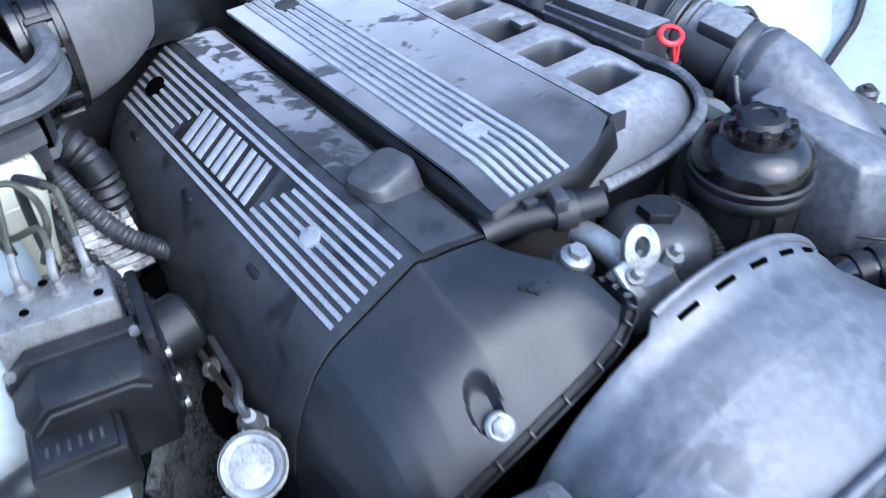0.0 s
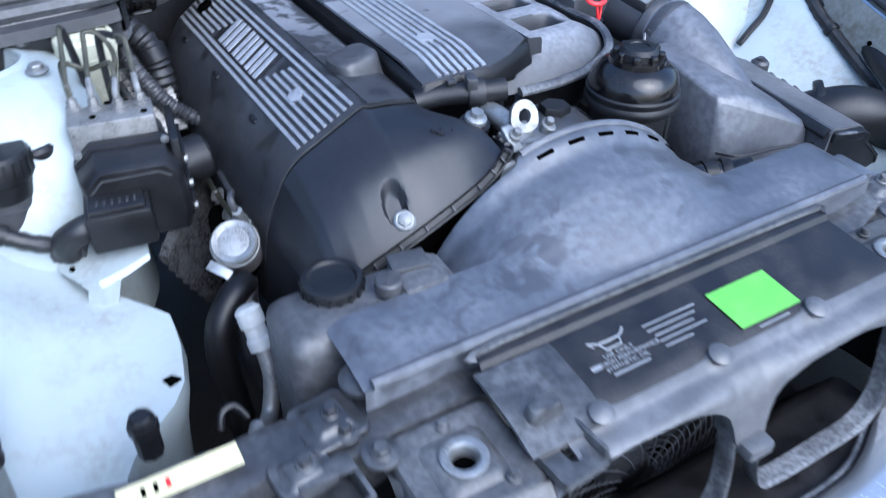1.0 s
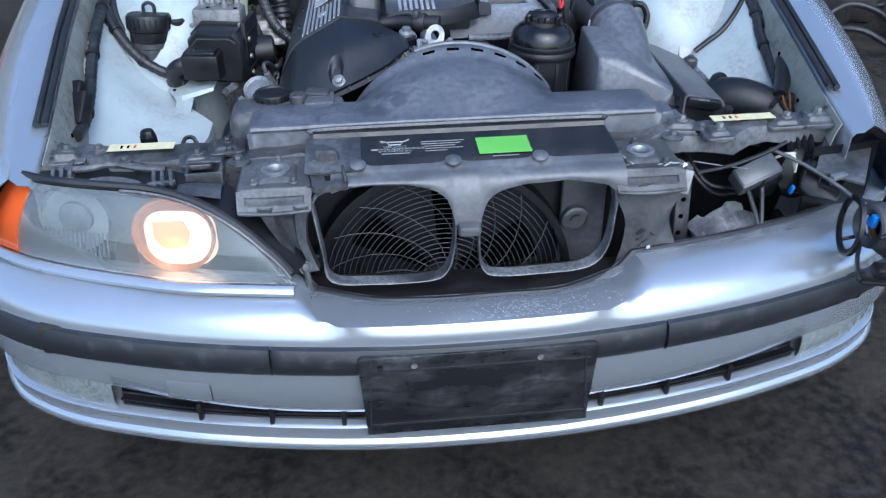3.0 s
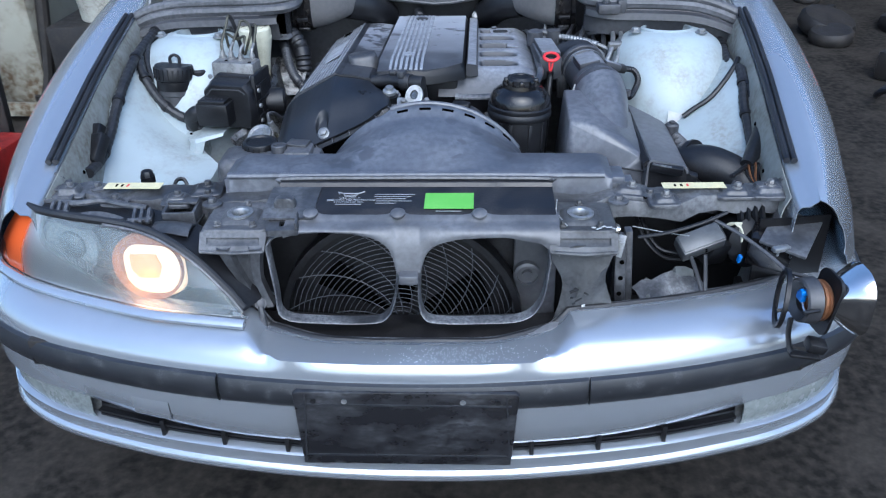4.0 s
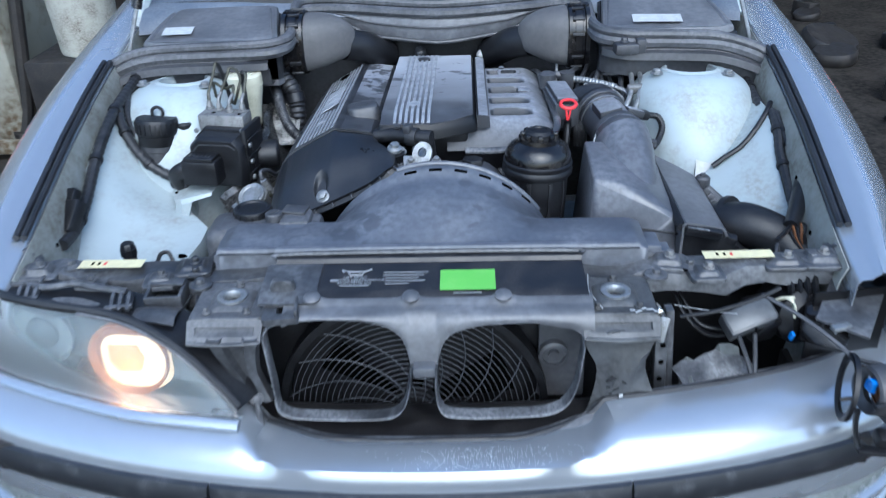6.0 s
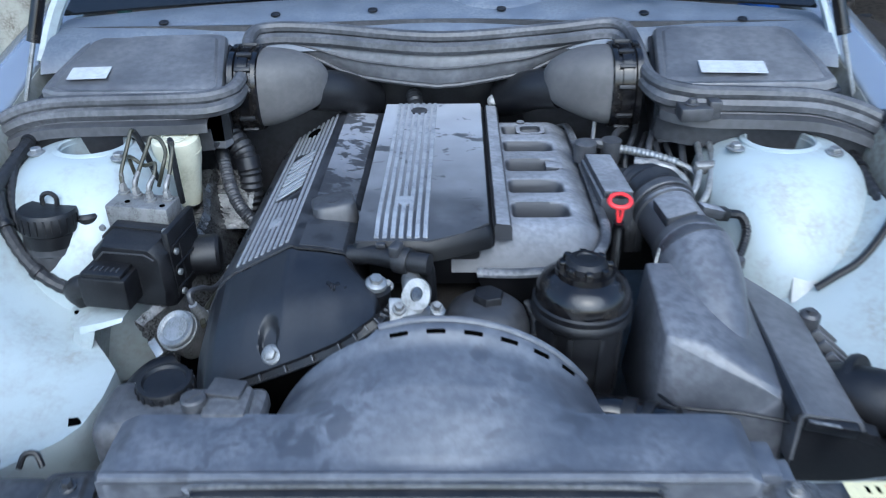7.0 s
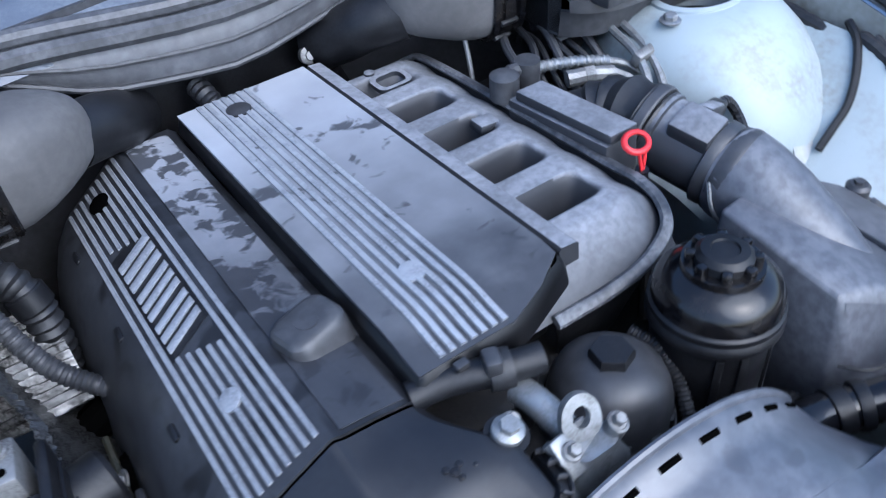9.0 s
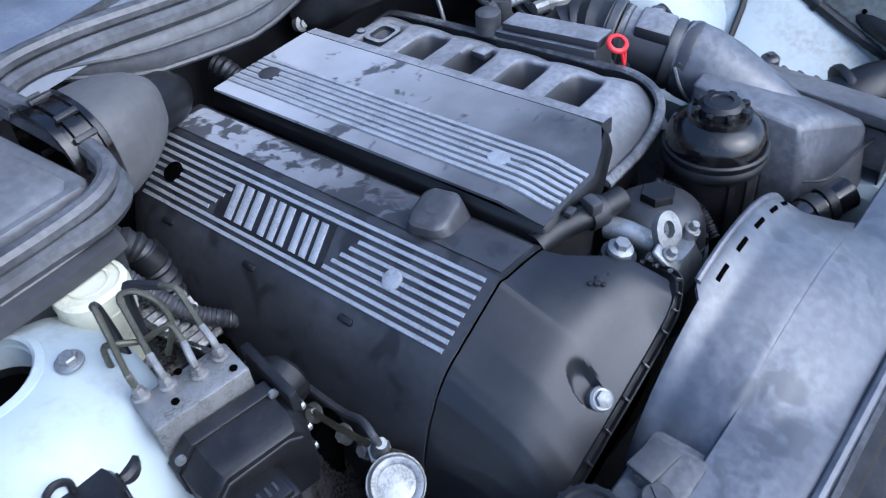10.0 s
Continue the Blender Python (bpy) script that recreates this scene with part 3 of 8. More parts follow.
def scuttle():
    seal = merge(tube(SEAL_LINE, 0.011, 10, 4), tube([(x, y - 0.006 if abs(x) > 0.36 else y - 0.012, z - 0.018) for x, y, z in SEAL_LINE], 0.012, 8, 4))
    part("bonnet_seal", seal, WEATHERED, car, "thick black rubber bonnet seal along the bulkhead")
    for side in (-1, 1):
        line = [q for q in smooth(SEAL_LINE, 4) if side * q.x > 0.355 and q.y < 0.80]
        rows = [[(q.x, q.y + back - 0.004, q.z - 0.02 + drop) for q in line] for drop, back in ((0.0, 0.0), (-0.012, -0.008), (-0.016, -0.02), (-0.026, -0.022), (-0.030, -0.006), (-0.065, -0.002), (-0.07, 0.04))]
        part("bulkhead_rim", sheet(rows, 0.003), DUSTY, car, "dusty grey plastic bulkhead rim")
    # middle of the bulkhead behind the engine
    middle = [q for q in smooth(SEAL_LINE, 5) if abs(q.x) < 0.31 and q.y > 0.94]
    under = [(-0.31, 0.893), (-0.265, 0.890), (-0.157, 0.842), (0.014, 0.829), (0.167, 0.847), (0.265, 0.892), (0.31, 0.896)]
    rows = [[(q.x, q.y - 0.012 * math.sin(math.pi * v) - 0.010 * v, (q.z - 0.014) * (1 - v) + lerp(under, q.x) * v) for q in middle] for v in (0.0, 0.2, 0.45, 0.7, 0.9, 1.0)]
    part("bulkhead_panel", sheet(rows, 0.004), LID, car, "dusty grey plastic bulkhead shelf", sharp=50)
    part("shelf_lip", tube([(q.x, q.y - 0.012, lerp(under, q.x)) for q in middle], 0.0045, 8, 1, curved=False), DUSTY, car)
    part("shelf_crease", tube([(q.x, q.y - 0.018, 0.45 * (q.z - 0.014) + 0.55 * lerp(under, q.x) + 0.002) for q in middle], 0.003, 6, 1, curved=False), DUSTY, car)
    # black sheet paints the shade of the recess below the shelf
    part("bulkhead_recess", sheet([[(x, y, z) for x in [-0.34 + 0.04 * i for i in range(18)]] for y, z in ((1.015, 0.90), (1.02, 0.82), (1.015, 0.70))], 0.004), BLACK, car, "black sheet painted as the recess's shade behind the engine")
    # cowl under the screen
    rows = []
    for y, z in ((0.985, 0.89), (1.0, 0.912), (1.04, 0.932), (1.09, 0.942), (1.13, 0.944), (1.16, 0.94), (1.17, 0.93)):
        rows.append([(x, y - 0.10 * (x / 0.7) ** 2, z - 0.012 * (x / 0.7) ** 2) for x in [-0.69 + 0.069 * i for i in range(21)]])
    cowl = part("windscreen_cowl", sheet(rows, 0.004), COWL, car, "blue-grey plastic cowl below the windscreen")
    for x in (-0.5, -0.3, -0.12, 0.12, 0.38, 0.55):
        part("cowl_clip", lathe([(0.009, 0), (0.009, 0.002), (0.004, 0.004)], pose(x, 1.06 - 0.1 * (x / 0.7) ** 2, 0.939 - 0.012 * (x / 0.7) ** 2, 10, 0, 0), 14), BLACK, cowl)
    rows = []
    for k in range(9):
        u = k / 8
        rows.append([(x * (1 - 0.12 * u), 1.17 + 0.95 * u - 0.12 * (x / 0.7) ** 2, 0.94 + 0.50 * u - 0.05 * u * u) for x in [-0.70 + 0.07 * i for i in range(21)]])
    part("windscreen", sheet(rows, 0.005), GLASSY, car, "dark windscreen glass")


scuttle()


def wiper(x0, x1, y0, y1, z0, z1, material, label):
    w = thing("wiper", label, "wiper", (x0, y0, z0))
    a, b = Vector((x0, y0, z0)), Vector((x1, y1, z1))
    part("arm", tube([a, a.lerp(b, 0.3) + Vector((0, 0, 0.012)), a.lerp(b, 0.7) + Vector((0, 0, 0.012)), b], (0.013, 0.007), 8, 4, flat=0.55), material, w)
    part("blade", tube([a.lerp(b, 0.35) + Vector((0, 0.012, -0.004)), b + (b - a) * 0.25 + Vector((0, 0.012, -0.004))], 0.006, 6, 3), RUBBER, w, "black rubber wiper blade")


wiper(-0.55, -0.10, 1.10, 1.16, 0.985, 1.0, COWL, "grey wiper arm resting at the foot of the windscreen")
wiper(0.42, 0.20, 1.06, 1.14, 0.975, 1.0, COWL, "dark grey wiper arm beside the filter box")
part("wiper_drive_cover", put(lathe([(0.10, -0.02), (0.104, 0), (0.102, 0.012), (0.09, 0.02), (0.05, 0.024), (0.004, 0.025)], None, 40, 0.8), pose(0.115, 1.145, 0.935, 8, 0, 0)), COWL, car, "round blue-grey moulded cover on the cowl")


def filter_box(side):
    """A cabin filter housing with its lid."""
    k = 0.0 if side < 0 else 0.008
    box_thing = thing("filter_box", "dusty black cabin air filter box with a moulded lid", "filter box", (side * 0.51, 0.87, 0.8), "filter boxes")

    def tilt(x, y):
        return 0.892 + k + 0.16 * (y - 0.80) - 0.01 * abs(x - side * 0.5)

    inner = 0.0 if side < 0 else 0.018
    outline = [(0.350 + inner, 0.775), (0.62, 0.775), (0.648, 0.79), (0.645, 0.85), (0.628, 0.965), (0.612, 0.98), (0.392 + 0.5 * inner, 0.985), (0.374 + 0.5 * inner, 0.975), (0.341 + inner, 0.79)]
    dy = 0.0 if side < 0 else -0.006
    rings = []
    for inset, dz in ((0.0, -0.10), (0.0, -0.022), (0.003, -0.016), (0.003, -0.006), (0.006, -0.001), (0.013, 0.0), (0.018, -0.003), (0.023, 0.001)):
        cx, cy = 0.50, 0.88
        rings.append([(side * (cx + (x - cx) * (1 - inset / 0.15)), dy + cy + (y - cy) * (1 - inset / 0.11), tilt(side * x, y) + dz) for x, y in outline])
    part("lid", loft(rings), LID, box_thing, "dusty black filter lid")
    part("lid_edge", tube([(side * x, y + dy, tilt(side * x, y) - 0.02) for x, y in [*outline, outline[0]]], 0.006, 6, 1, curved=False), BLACK, box_thing)
    lx, ly = (-0.577, 0.832) if side < 0 else (0.485, 0.815)
    w = 0.065 if side < 0 else 0.105
    part("label", box(w, 0.04, 0.0012, pose(lx, ly, tilt(lx, ly - dy) + 0.0035, 9, 0, 4 if side < 0 else -4), 0), LABEL, box_thing, "blank whitish paper label")
    # tray under the lid
    part("tray", loft([[(side * x, y + dy, z) for x, y in outline] for z in (0.80, 0.868)]), BLACK, box_thing)
    for x in (0.44, 0.52, 0.60):
        part("clip", box(0.02, 0.008, 0.014, pose(side * x, 0.772 + dy, tilt(side * x, 0.775) - 0.02, 0, 0, 0), 0.002), BLACK, box_thing)
    return box_thing


for side in (-1, 1):
    filter_box(side)


def scoop(side):
    """The moulded duct from a filter box towards the bulkhead."""
    s = thing("air_duct", "grey-brown dusty moulded intake duct on the bulkhead", "air duct", (side * 0.26, 0.88, 0.78), "air ducts")
    xs = [(0.298, 0.872, 0.858, 0.062, 0.064), (0.284, 0.873, 0.859, 0.0625, 0.064), (0.262, 0.876, 0.861, 0.0615, 0.060), (0.241, 0.882, 0.862, 0.057, 0.054), (0.223, 0.889, 0.861, 0.050, 0.047), (0.208, 0.898, 0.859, 0.042, 0.039), (0.198, 0.907, 0.856, 0.033, 0.031), (0.193, 0.914, 0.854, 0.022, 0.021)]

    def mouth(k, grow):
        a = 2 * math.pi * k / 36
        c, d = math.cos(a), math.sin(a)
        return math.copysign(abs(c) ** 0.75, c) * grow, math.copysign(abs(d) ** 0.75, d) * grow

    rings = []
    for i, (x, y, z, ry, rz) in enumerate(xs):
        t = min(1.0, i / 6)
        ring = []
        for k in range(36):
            c, d = mouth(k, 1.0)
            ring.append((side * (x + ry * c * t * 0.28), y + ry * c * (1 - 0.25 * t), z + rz * d))
        rings.append(ring)
    part("duct", loft(rings), DUCT, s, sharp=60)
    rings = [[(side * x, 0.872 + 0.064 * mouth(k, g)[0], 0.858 + 0.067 * mouth(k, g)[1]) for k in range(36)] for x, g in ((0.294, 0.99), (0.296, 1.03), (0.303, 1.04), (0.304, 0.99), (0.309, 0.99), (0.31, 1.04), (0.325, 1.05), (0.3265, 0.99), (0.331, 0.99), (0.333, 1.06), (0.342, 1.06), (0.343, 0.98))]
    part("collar", loft(rings, caps=False), GLOSS, s, "ribbed glossy black collar", sharp=30)
    for k in range(2, 36, 3):
        c, d = mouth(k, 1.05)
        part("collar_clip", box(0.026, 0.007, 0.006, Matrix.Translation((side * 0.316, 0.872 + 0.064 * c, 0.858 + 0.067 * d)) @ pose(0, 0, 0, math.degrees(math.atan2(d, c)) + 90, 0, 0), 0.0015), RUBBER, s)
    part("inner_pipe", tube([(side * 0.215, 0.90, 0.842), (side * 0.175, 0.925, 0.830), (side * 0.15, 0.955, 0.81), (side * 0.13, 0.99, 0.79)], 0.036, 18, 4), BLACK, s, "black inner duct pipe")


for side in (-1, 1):
    scoop(side)


def gas_strut(side):
    s = thing("gas_strut", "black gas strut holding the bonnet up", "gas strut", (side * 0.70, 0.83, 0.85), "gas struts")
    a, b, c = Vector((side * 0.70, 0.83, 0.845)), Vector((side * 0.672, 0.86, 0.945)), Vector((side * 0.60, 0.93, 1.20))
    part("rod", tube([a, b], 0.0045, 8, 1, curved=False), STEEL, s, "thin bright piston rod")
    part("cylinder", tube([b, c], 0.011, 12, 1, curved=False), GLOSS, s)
    h = thing("bonnet_hinge", "pale painted bonnet hinge arm with worn paint", "hinge", (side * 0.72, 0.98, 0.88), "bonnet hinges")
    part("arm", tube([(side * 0.70, 0.93, 0.885), (side * 0.685, 0.99, 0.96), (side * 0.64, 1.03, 1.05), (side * 0.60, 1.05, 1.2)], 0.014, 6, 3, flat=0.5), INNER, h)
    part("link", tube([(side * 0.73, 1.05, 0.89), (side * 0.70, 1.06, 0.99), (side * 0.65, 1.07, 1.12)], 0.011, 6, 3, flat=0.5), PRIMER, h)


for side in (-1, 1):
    gas_strut(side)

# ---- the car's nose ----
PLAN = [(0.0, -0.203), (0.15, -0.198), (0.29, -0.182), (0.42, -0.158), (0.53, -0.128), (0.62, -0.097), (0.69, -0.060), (0.745, -0.016), (0.785, 0.045), (0.812, 0.12), (0.835, 0.22), (0.85, 0.34)]
PLAN = [(-x, y) for x, y in PLAN[:0:-1]] + PLAN
PLAN = [(p.x, p.y) for p in smooth([(x, y, 0) for x, y in PLAN], 9)]


def swept(profile, x0=-2.0, x1=2.0):
    """Rows of points: a profile of outward offset and height carried along the bumper's plan. profile: a function of x."""
    rows = []
    for i, (x, y) in enumerate(PLAN):
        if not x0 <= x <= x1:
            continue
        a, b = PLAN[max(i - 1, 0)], PLAN[min(i + 1, len(PLAN) - 1)]
        n = Vector((b[1] - a[1], a[0] - b[0])).normalized()
        rows.append([(x + n.x * o, y + n.y * o, z) for o, z in profile(x)])
    return rows


SIDE_TOP = [(-0.115, 0.575), (-0.09, 0.578), (-0.062, 0.575), (-0.04, 0.567), (-0.022, 0.554), (-0.010, 0.540), (-0.004, 0.524), (-0.005, 0.470)]
MID_TOP = [(-0.076, 0.549), (-0.070, 0.5530), (-0.055, 0.5532), (-0.030, 0.5525), (-0.0125, 0.5505), (-0.0055, 0.5415), (-0.003, 0.524), (-0.005, 0.470)]
bumper = thing("bumper", "silver-blue front bumper with black rub strips", "bumper", (0, -0.15, 0.3))
WIDE = (0.246, 0.246, 0.242, 0.228, 0.196, 0.150, 0.110, 0.110)


def bumper_top(x):
    a, pts = abs(x - 0.003), []
    for (oa, za), (ob, zb), lim in zip(MID_TOP, SIDE_TOP, WIDE):
        deep, high = ease((a - 0.12) / 0.17), ease((a - lim) / 0.026)
        pts.append((oa + (ob - oa) * (deep if lim > 0.24 else high), za + (zb - za) * high))
    return pts


part("upper_skin", sheet(swept(bumper_top), 0.003), SILVER, bumper, sharp=40)
seal = [Vector(r[0]) + Vector((0, 0, 0.001 + 0.0008 * math.sin(37 * r[0][0]))) for r in swept(lambda x: bumper_top(x)[:1], -0.262, 0.70)]
part("top_seal", tube(seal, 0.0052, 8, 1, curved=False, flat=0.8), RUBBER, bumper, "worn black seal along the bumper edge")
seal = [Vector(r[0]) + Vector((0, 0.008, -0.003)) for r in swept(lambda x: bumper_top(x)[:1], -0.262, 0.70)]
part("seal_flange", tube(seal, 0.005, 8, 1, curved=False, flat=0.6), RIM, bumper, "dusty inner flange of the seal")
random.seed(77)
spots = []
for k in range(420):
    x = random.gauss(0.085, 0.060)
    o = random.uniform(-0.056, -0.016)
    y, r = lerp(PLAN, x) - o, random.uniform(0.0002, 0.00045)
    spots.append(box(r * 2, r * 2.4, 0.0005, pose(x, y, 0.5531 - 0.0004 * (o > -0.03), 0, 0, random.uniform(0, 90)), 0))
tagged(part("dried_speckle", merge(*spots), SPOT, bumper, "pale dried spots on the bumper top"), kind="stuff")


def lower_edge(x):
    return 0.392 + 0.03 * ease((abs(x) - 0.25) / 0.45)


part("lower_skin", sheet(swept(lambda x: [(-0.005, 0.474), (-0.003, 0.455), (-0.005, 0.43), (-0.009, lower_edge(x) + 0.012), (-0.014, lower_edge(x) + 0.002), (-0.03, lower_edge(x))]), 0.003), SILVER, bumper)
part("lip", sheet(swept(lambda x: [(-0.05, 0.366), (-0.012, 0.364), (-0.0075, 0.361), (-0.008, 0.353), (-0.0105, 0.343), (-0.0095, 0.337), (-0.0045, 0.333), (-0.0025, 0.328), (-0.004, 0.319), (-0.010, 0.312), (-0.04, 0.308)]), 0.003), SILVER, bumper, "silver-blue lower lip spoiler")
for side in (-1, 1):
    part("mount", box(0.06, 0.22, 0.05, pose(side * 0.61, 0.01, 0.50), 0.004), DARK, bumper, "dark steel bumper mount")
# black sheet paints the shade inside the lower slot
part("slot_back", sheet(swept(lambda x: [(-0.05, 0.45), (-0.055, 0.40), (-0.05, 0.35)], -0.78, 0.78), 0.002), BLACK, bumper, "black sheet for the shade in the lower air slot")
for o, z in ((-0.022, 0.382), (-0.026, 0.371)):
    rows = swept(lambda x: [(o - 0.006, z + 0.002), (o + 0.006, z + 0.002), (o + 0.006, z - 0.002), (o - 0.006, z - 0.002)], -0.56, 0.56)
    part("slot_bar", loft(rows), BLACK, bumper)
for x in (-0.42, -0.31, -0.2, 0.2, 0.31, 0.42):
    y = lerp(PLAN[: len(PLAN)], x) + 0.026
    part("slot_post", box(0.007, 0.03, 0.034, pose(x, y, 0.378), 0.001), BLACK, bumper)

for x0, x1 in ((-0.86, -0.296), (-0.2935, 0.2825), (0.285, 0.86)):
    rows = swept(lambda x: [(-0.006, 0.523), (0.004, 0.521), (0.009, 0.510), (0.0105, 0.497), (0.008, 0.482), (0.003, 0.475), (-0.006, 0.473)], x0 - 0.03, x1 + 0.03)
    fixed = []
    for row in rows:
        fixed.append([(min(max(x, x0), x1), y, z) for x, y, z in row])
    part("rub_strip", loft(fixed), TRIM, bumper, "dark grey scuffed rub strip")
rows = swept(lambda x: [(-0.0015, 0.450), (-0.0008, 0.447), (-0.0015, 0.417), (-0.003, 0.414)], -0.46, -0.38)
part("tow_cover", sheet(rows, 0.001), SILVER, bumper, "square painted tow hook cover")
gap = [Vector(r[0]) for r in rows] + [Vector(q) for q in rows[-1][1:]] + [Vector(r[-1]) for r in rows[-2::-1]] + [Vector(q) for q in rows[0][-2::-1]]
part("tow_cover_gap", tube(gap, 0.0011, 6, 1, curved=False), TRIM, bumper)


def fog_light(side):
    lo, hi = (-0.765, -0.56) if side < 0 else (0.56, 0.765)
    rows = swept(lambda x: [(-0.020, lower_edge(x) - 0.002), (-0.015, lower_edge(x) - 0.012), (-0.014, 0.375), (-0.018, 0.362)], lo, hi)
    f = part("fog_light", sheet(rows, 0.002), FOG, bumper, "cloudy ribbed fog lamp lens")
    rows = swept(lambda x: [(-0.034, lower_edge(x) - 0.002), (-0.036, 0.39), (-0.032, 0.362)], lo, hi)
    part("reflector", sheet(rows, 0.002), STEEL, f, "dull silver fog lamp reflector")


for side in (-1, 1):
    fog_light(side)

holder = thing("plate_holder", "scratched black plastic number plate holder without plate", "plate holder", (0, -0.22, 0.37))
m = pose(0.002, -0.2165, 0.4455, 87, 0, 0)
part("panel", plate([(-0.166, -0.069), (0.163, -0.069), (0.174, 0.0655), (0.168, 0.07), (-0.168, 0.07), (-0.174, 0.0655)], 0.012, m, 0.002), SCUFFED, holder)
part("ridge", merge(box(0.325, 0.0025, 0.002, m @ pose(0, 0.047, 0.001), 0), box(0.315, 0.0025, 0.002, m @ pose(-0.001, -0.05, 0.001), 0), box(0.0025, 0.13, 0.002, m @ pose(-0.158, 0, 0.001, 0, 0, -3), 0), box(0.0025, 0.13, 0.002, m @ pose(0.158, 0, 0.001, 0, 0, 3), 0)), TRIM, holder)
for x in (-0.094, -0.142, 0.088, 0.142):
    part("screw_hole", lathe([(0.0045, 0.0), (0.0045, 0.0015), (0.002, 0.001)], m @ pose(x, 0.054, 0.001), 12), STEEL if abs(x) < 0.1 else BLACK, holder)


# ---- headlight that is still fitted ----
lamp = thing("headlight", "hazy headlight with glowing orange low beam", "headlight", (-0.5, 0.0, 0.58))


def glide(table, u):
    """lerp with its corners rounded."""
    w = min(0.09, u, 1 - u)
    return sum(lerp(table, u + w * k / 3) for k in range(-3, 4)) / 7


def lamp_face(u, v, back=0.0):
    """A place on the lens: u from the outer end to the grille, v from bottom to top."""
    xb, yb = glide([(0, -0.752), (0.1, -0.705), (0.3, -0.58), (0.6, -0.41), (1, -0.25)], u), glide([(0, 0.075), (0.1, 0.022), (0.3, -0.038), (0.6, -0.098), (1, -0.122)], u)
    xt, yt = glide([(0, -0.672), (0.1, -0.645), (0.3, -0.56), (0.6, -0.435), (0.78, -0.36), (0.9, -0.31), (1, -0.262)], u), glide([(0, 0.045), (0.1, 0.012), (0.3, -0.02), (0.6, -0.042), (1, -0.115)], u)
    zb = 0.588
    zt = glide([(0, 0.705), (0.1, 0.709), (0.3, 0.709), (0.45, 0.707), (0.6, 0.702), (0.7, 0.694), (0.8, 0.678), (0.9, 0.650), (0.96, 0.622), (1, 0.594)], u)
    bulge = 0.014 * math.sin(math.pi * v) * (1 - 0.6 * u)
    out = Vector((-0.45, -0.9, 0)) * (bulge - back)
    return Vector((xb + (xt - xb) * v, yb + (yt - yb) * v, zb + (zt - zb) * v)) + out


def face_rows(u0, u1, nu, nv, back=0.0, v0=0.0, v1=1.0):
    return [[lamp_face(u0 + (u1 - u0) * i / nu, v0 + (v1 - v0) * j / nv, back) for j in range(nv + 1)] for i in range(nu + 1)]


lens = part("lens", sheet(face_rows(0.13, 1.0, 36, 14), 0.003), LENS, lamp, "hazed clear headlight lens")
lens.visible_shadow = False
part("indicator", sheet(face_rows(0.0, 0.13, 8, 14), 0.004), ORANGE, lamp, "orange turn signal lens")
part("housing", sheet(face_rows(0.02, 0.985, 24, 10, 0.075), 0.004), HOUSING, lamp, "dark grey lamp housing behind the lens")
part("bezel", sheet([[lamp_face(u, v, b) for b in (0.004, 0.075)] for u, v in [(i / 30, 1.0) for i in range(31)]], 0.003), BLACK, lamp)
part("lens_edge", tube([lamp_face(0.45 + 0.55 * i / 20, 1.0) + Vector((0.002, -0.002, 0.002)) for i in range(21)], 0.0028, 6, 1, curved=False), RIM, lamp, "worn pale edge of the lens")
for k in range(17):
    u = 0.16 + 0.013 * k
    part("lens_flute", tube([lamp_face(u, 0.08, 0.02), lamp_face(u + 0.006, 0.28, 0.02), lamp_face(u + 0.008, 0.42, 0.02)], 0.0014, 5, 1, curved=False), HOUSING, lamp)
part("lower_trim", tube([lamp_face(i / 20, 0.0) + Vector((-0.006, -0.008, -0.006)) for i in range(21)], 0.009, 8, 1, curved=False, flat=0.7), SILVER, lamp, "silver-blue trim strip below the lamp")
part("upper_gasket", tube([lamp_face(i / 24, 1.0) + Vector((0.002, 0.007, 0.005)) for i in range(25)], 0.0065, 8, 1, curved=False), RUBBER, lamp, "black rubber gasket over the lamp")


def beam(c, r, glowing):
    c = Vector(c)
    aim = look(c, c + Vector((-0.12, -1.0, 0.05))) @ pose(0, 0, 0, 180, 0, 0)
    bowl = lathe([(r * 0.25, -0.03), (r * 0.6, -0.026), (r * 0.85, -0.014), (r, 0.0), (r * 1.06, 0.004), (r * 1.06, -0.006)], aim, 36)
    ring = part("reflector", bowl, BULB if glowing else FOG, lamp, "glowing orange low beam unit" if glowing else "round silver high beam reflector")
    if glowing:
        part("lit_core", put(loft([[(x * s, y * s, z) for x, y in rounded(r * 1.92, r * 1.74, r * 0.62, 6)] for s, z in ((1.0, -0.016), (0.97, -0.008), (0.8, -0.003), (0.2, 0.0))]), aim @ pose(-0.004, 0.008, 0)), HOT, ring, "bright warm glowing lamp core")
        part("lit_window", put(loft([[(x * s, y * s, z) for x, y in ((-0.020, 0.014), (0.015, 0.016), (0.027, 0.000), (0.026, -0.027), (-0.020, -0.029), (-0.028, -0.008))] for s, z in ((1.0, -0.004), (1.0, 0.0010), (0.9, 0.0022))]), aim @ pose(0.003, 0.006, 0)), GLOW, ring, "orange glowing middle of the lamp")
        for k in range(7):
            part("lens_rib", box(0.0016, r * (0.7 - 0.03 * abs(k - 3)), 0.002, aim @ pose(-0.016 + 0.005 * k, 0.002, 0.001, 0, 0, 8), 0.0006), HOT, ring)
    else:
        part("projector", lathe([(r * 0.55, -0.012), (r * 0.5, 0.0), (r * 0.3, 0.008), (r * 0.04, 0.011)], aim, 28), HOUSING, ring)


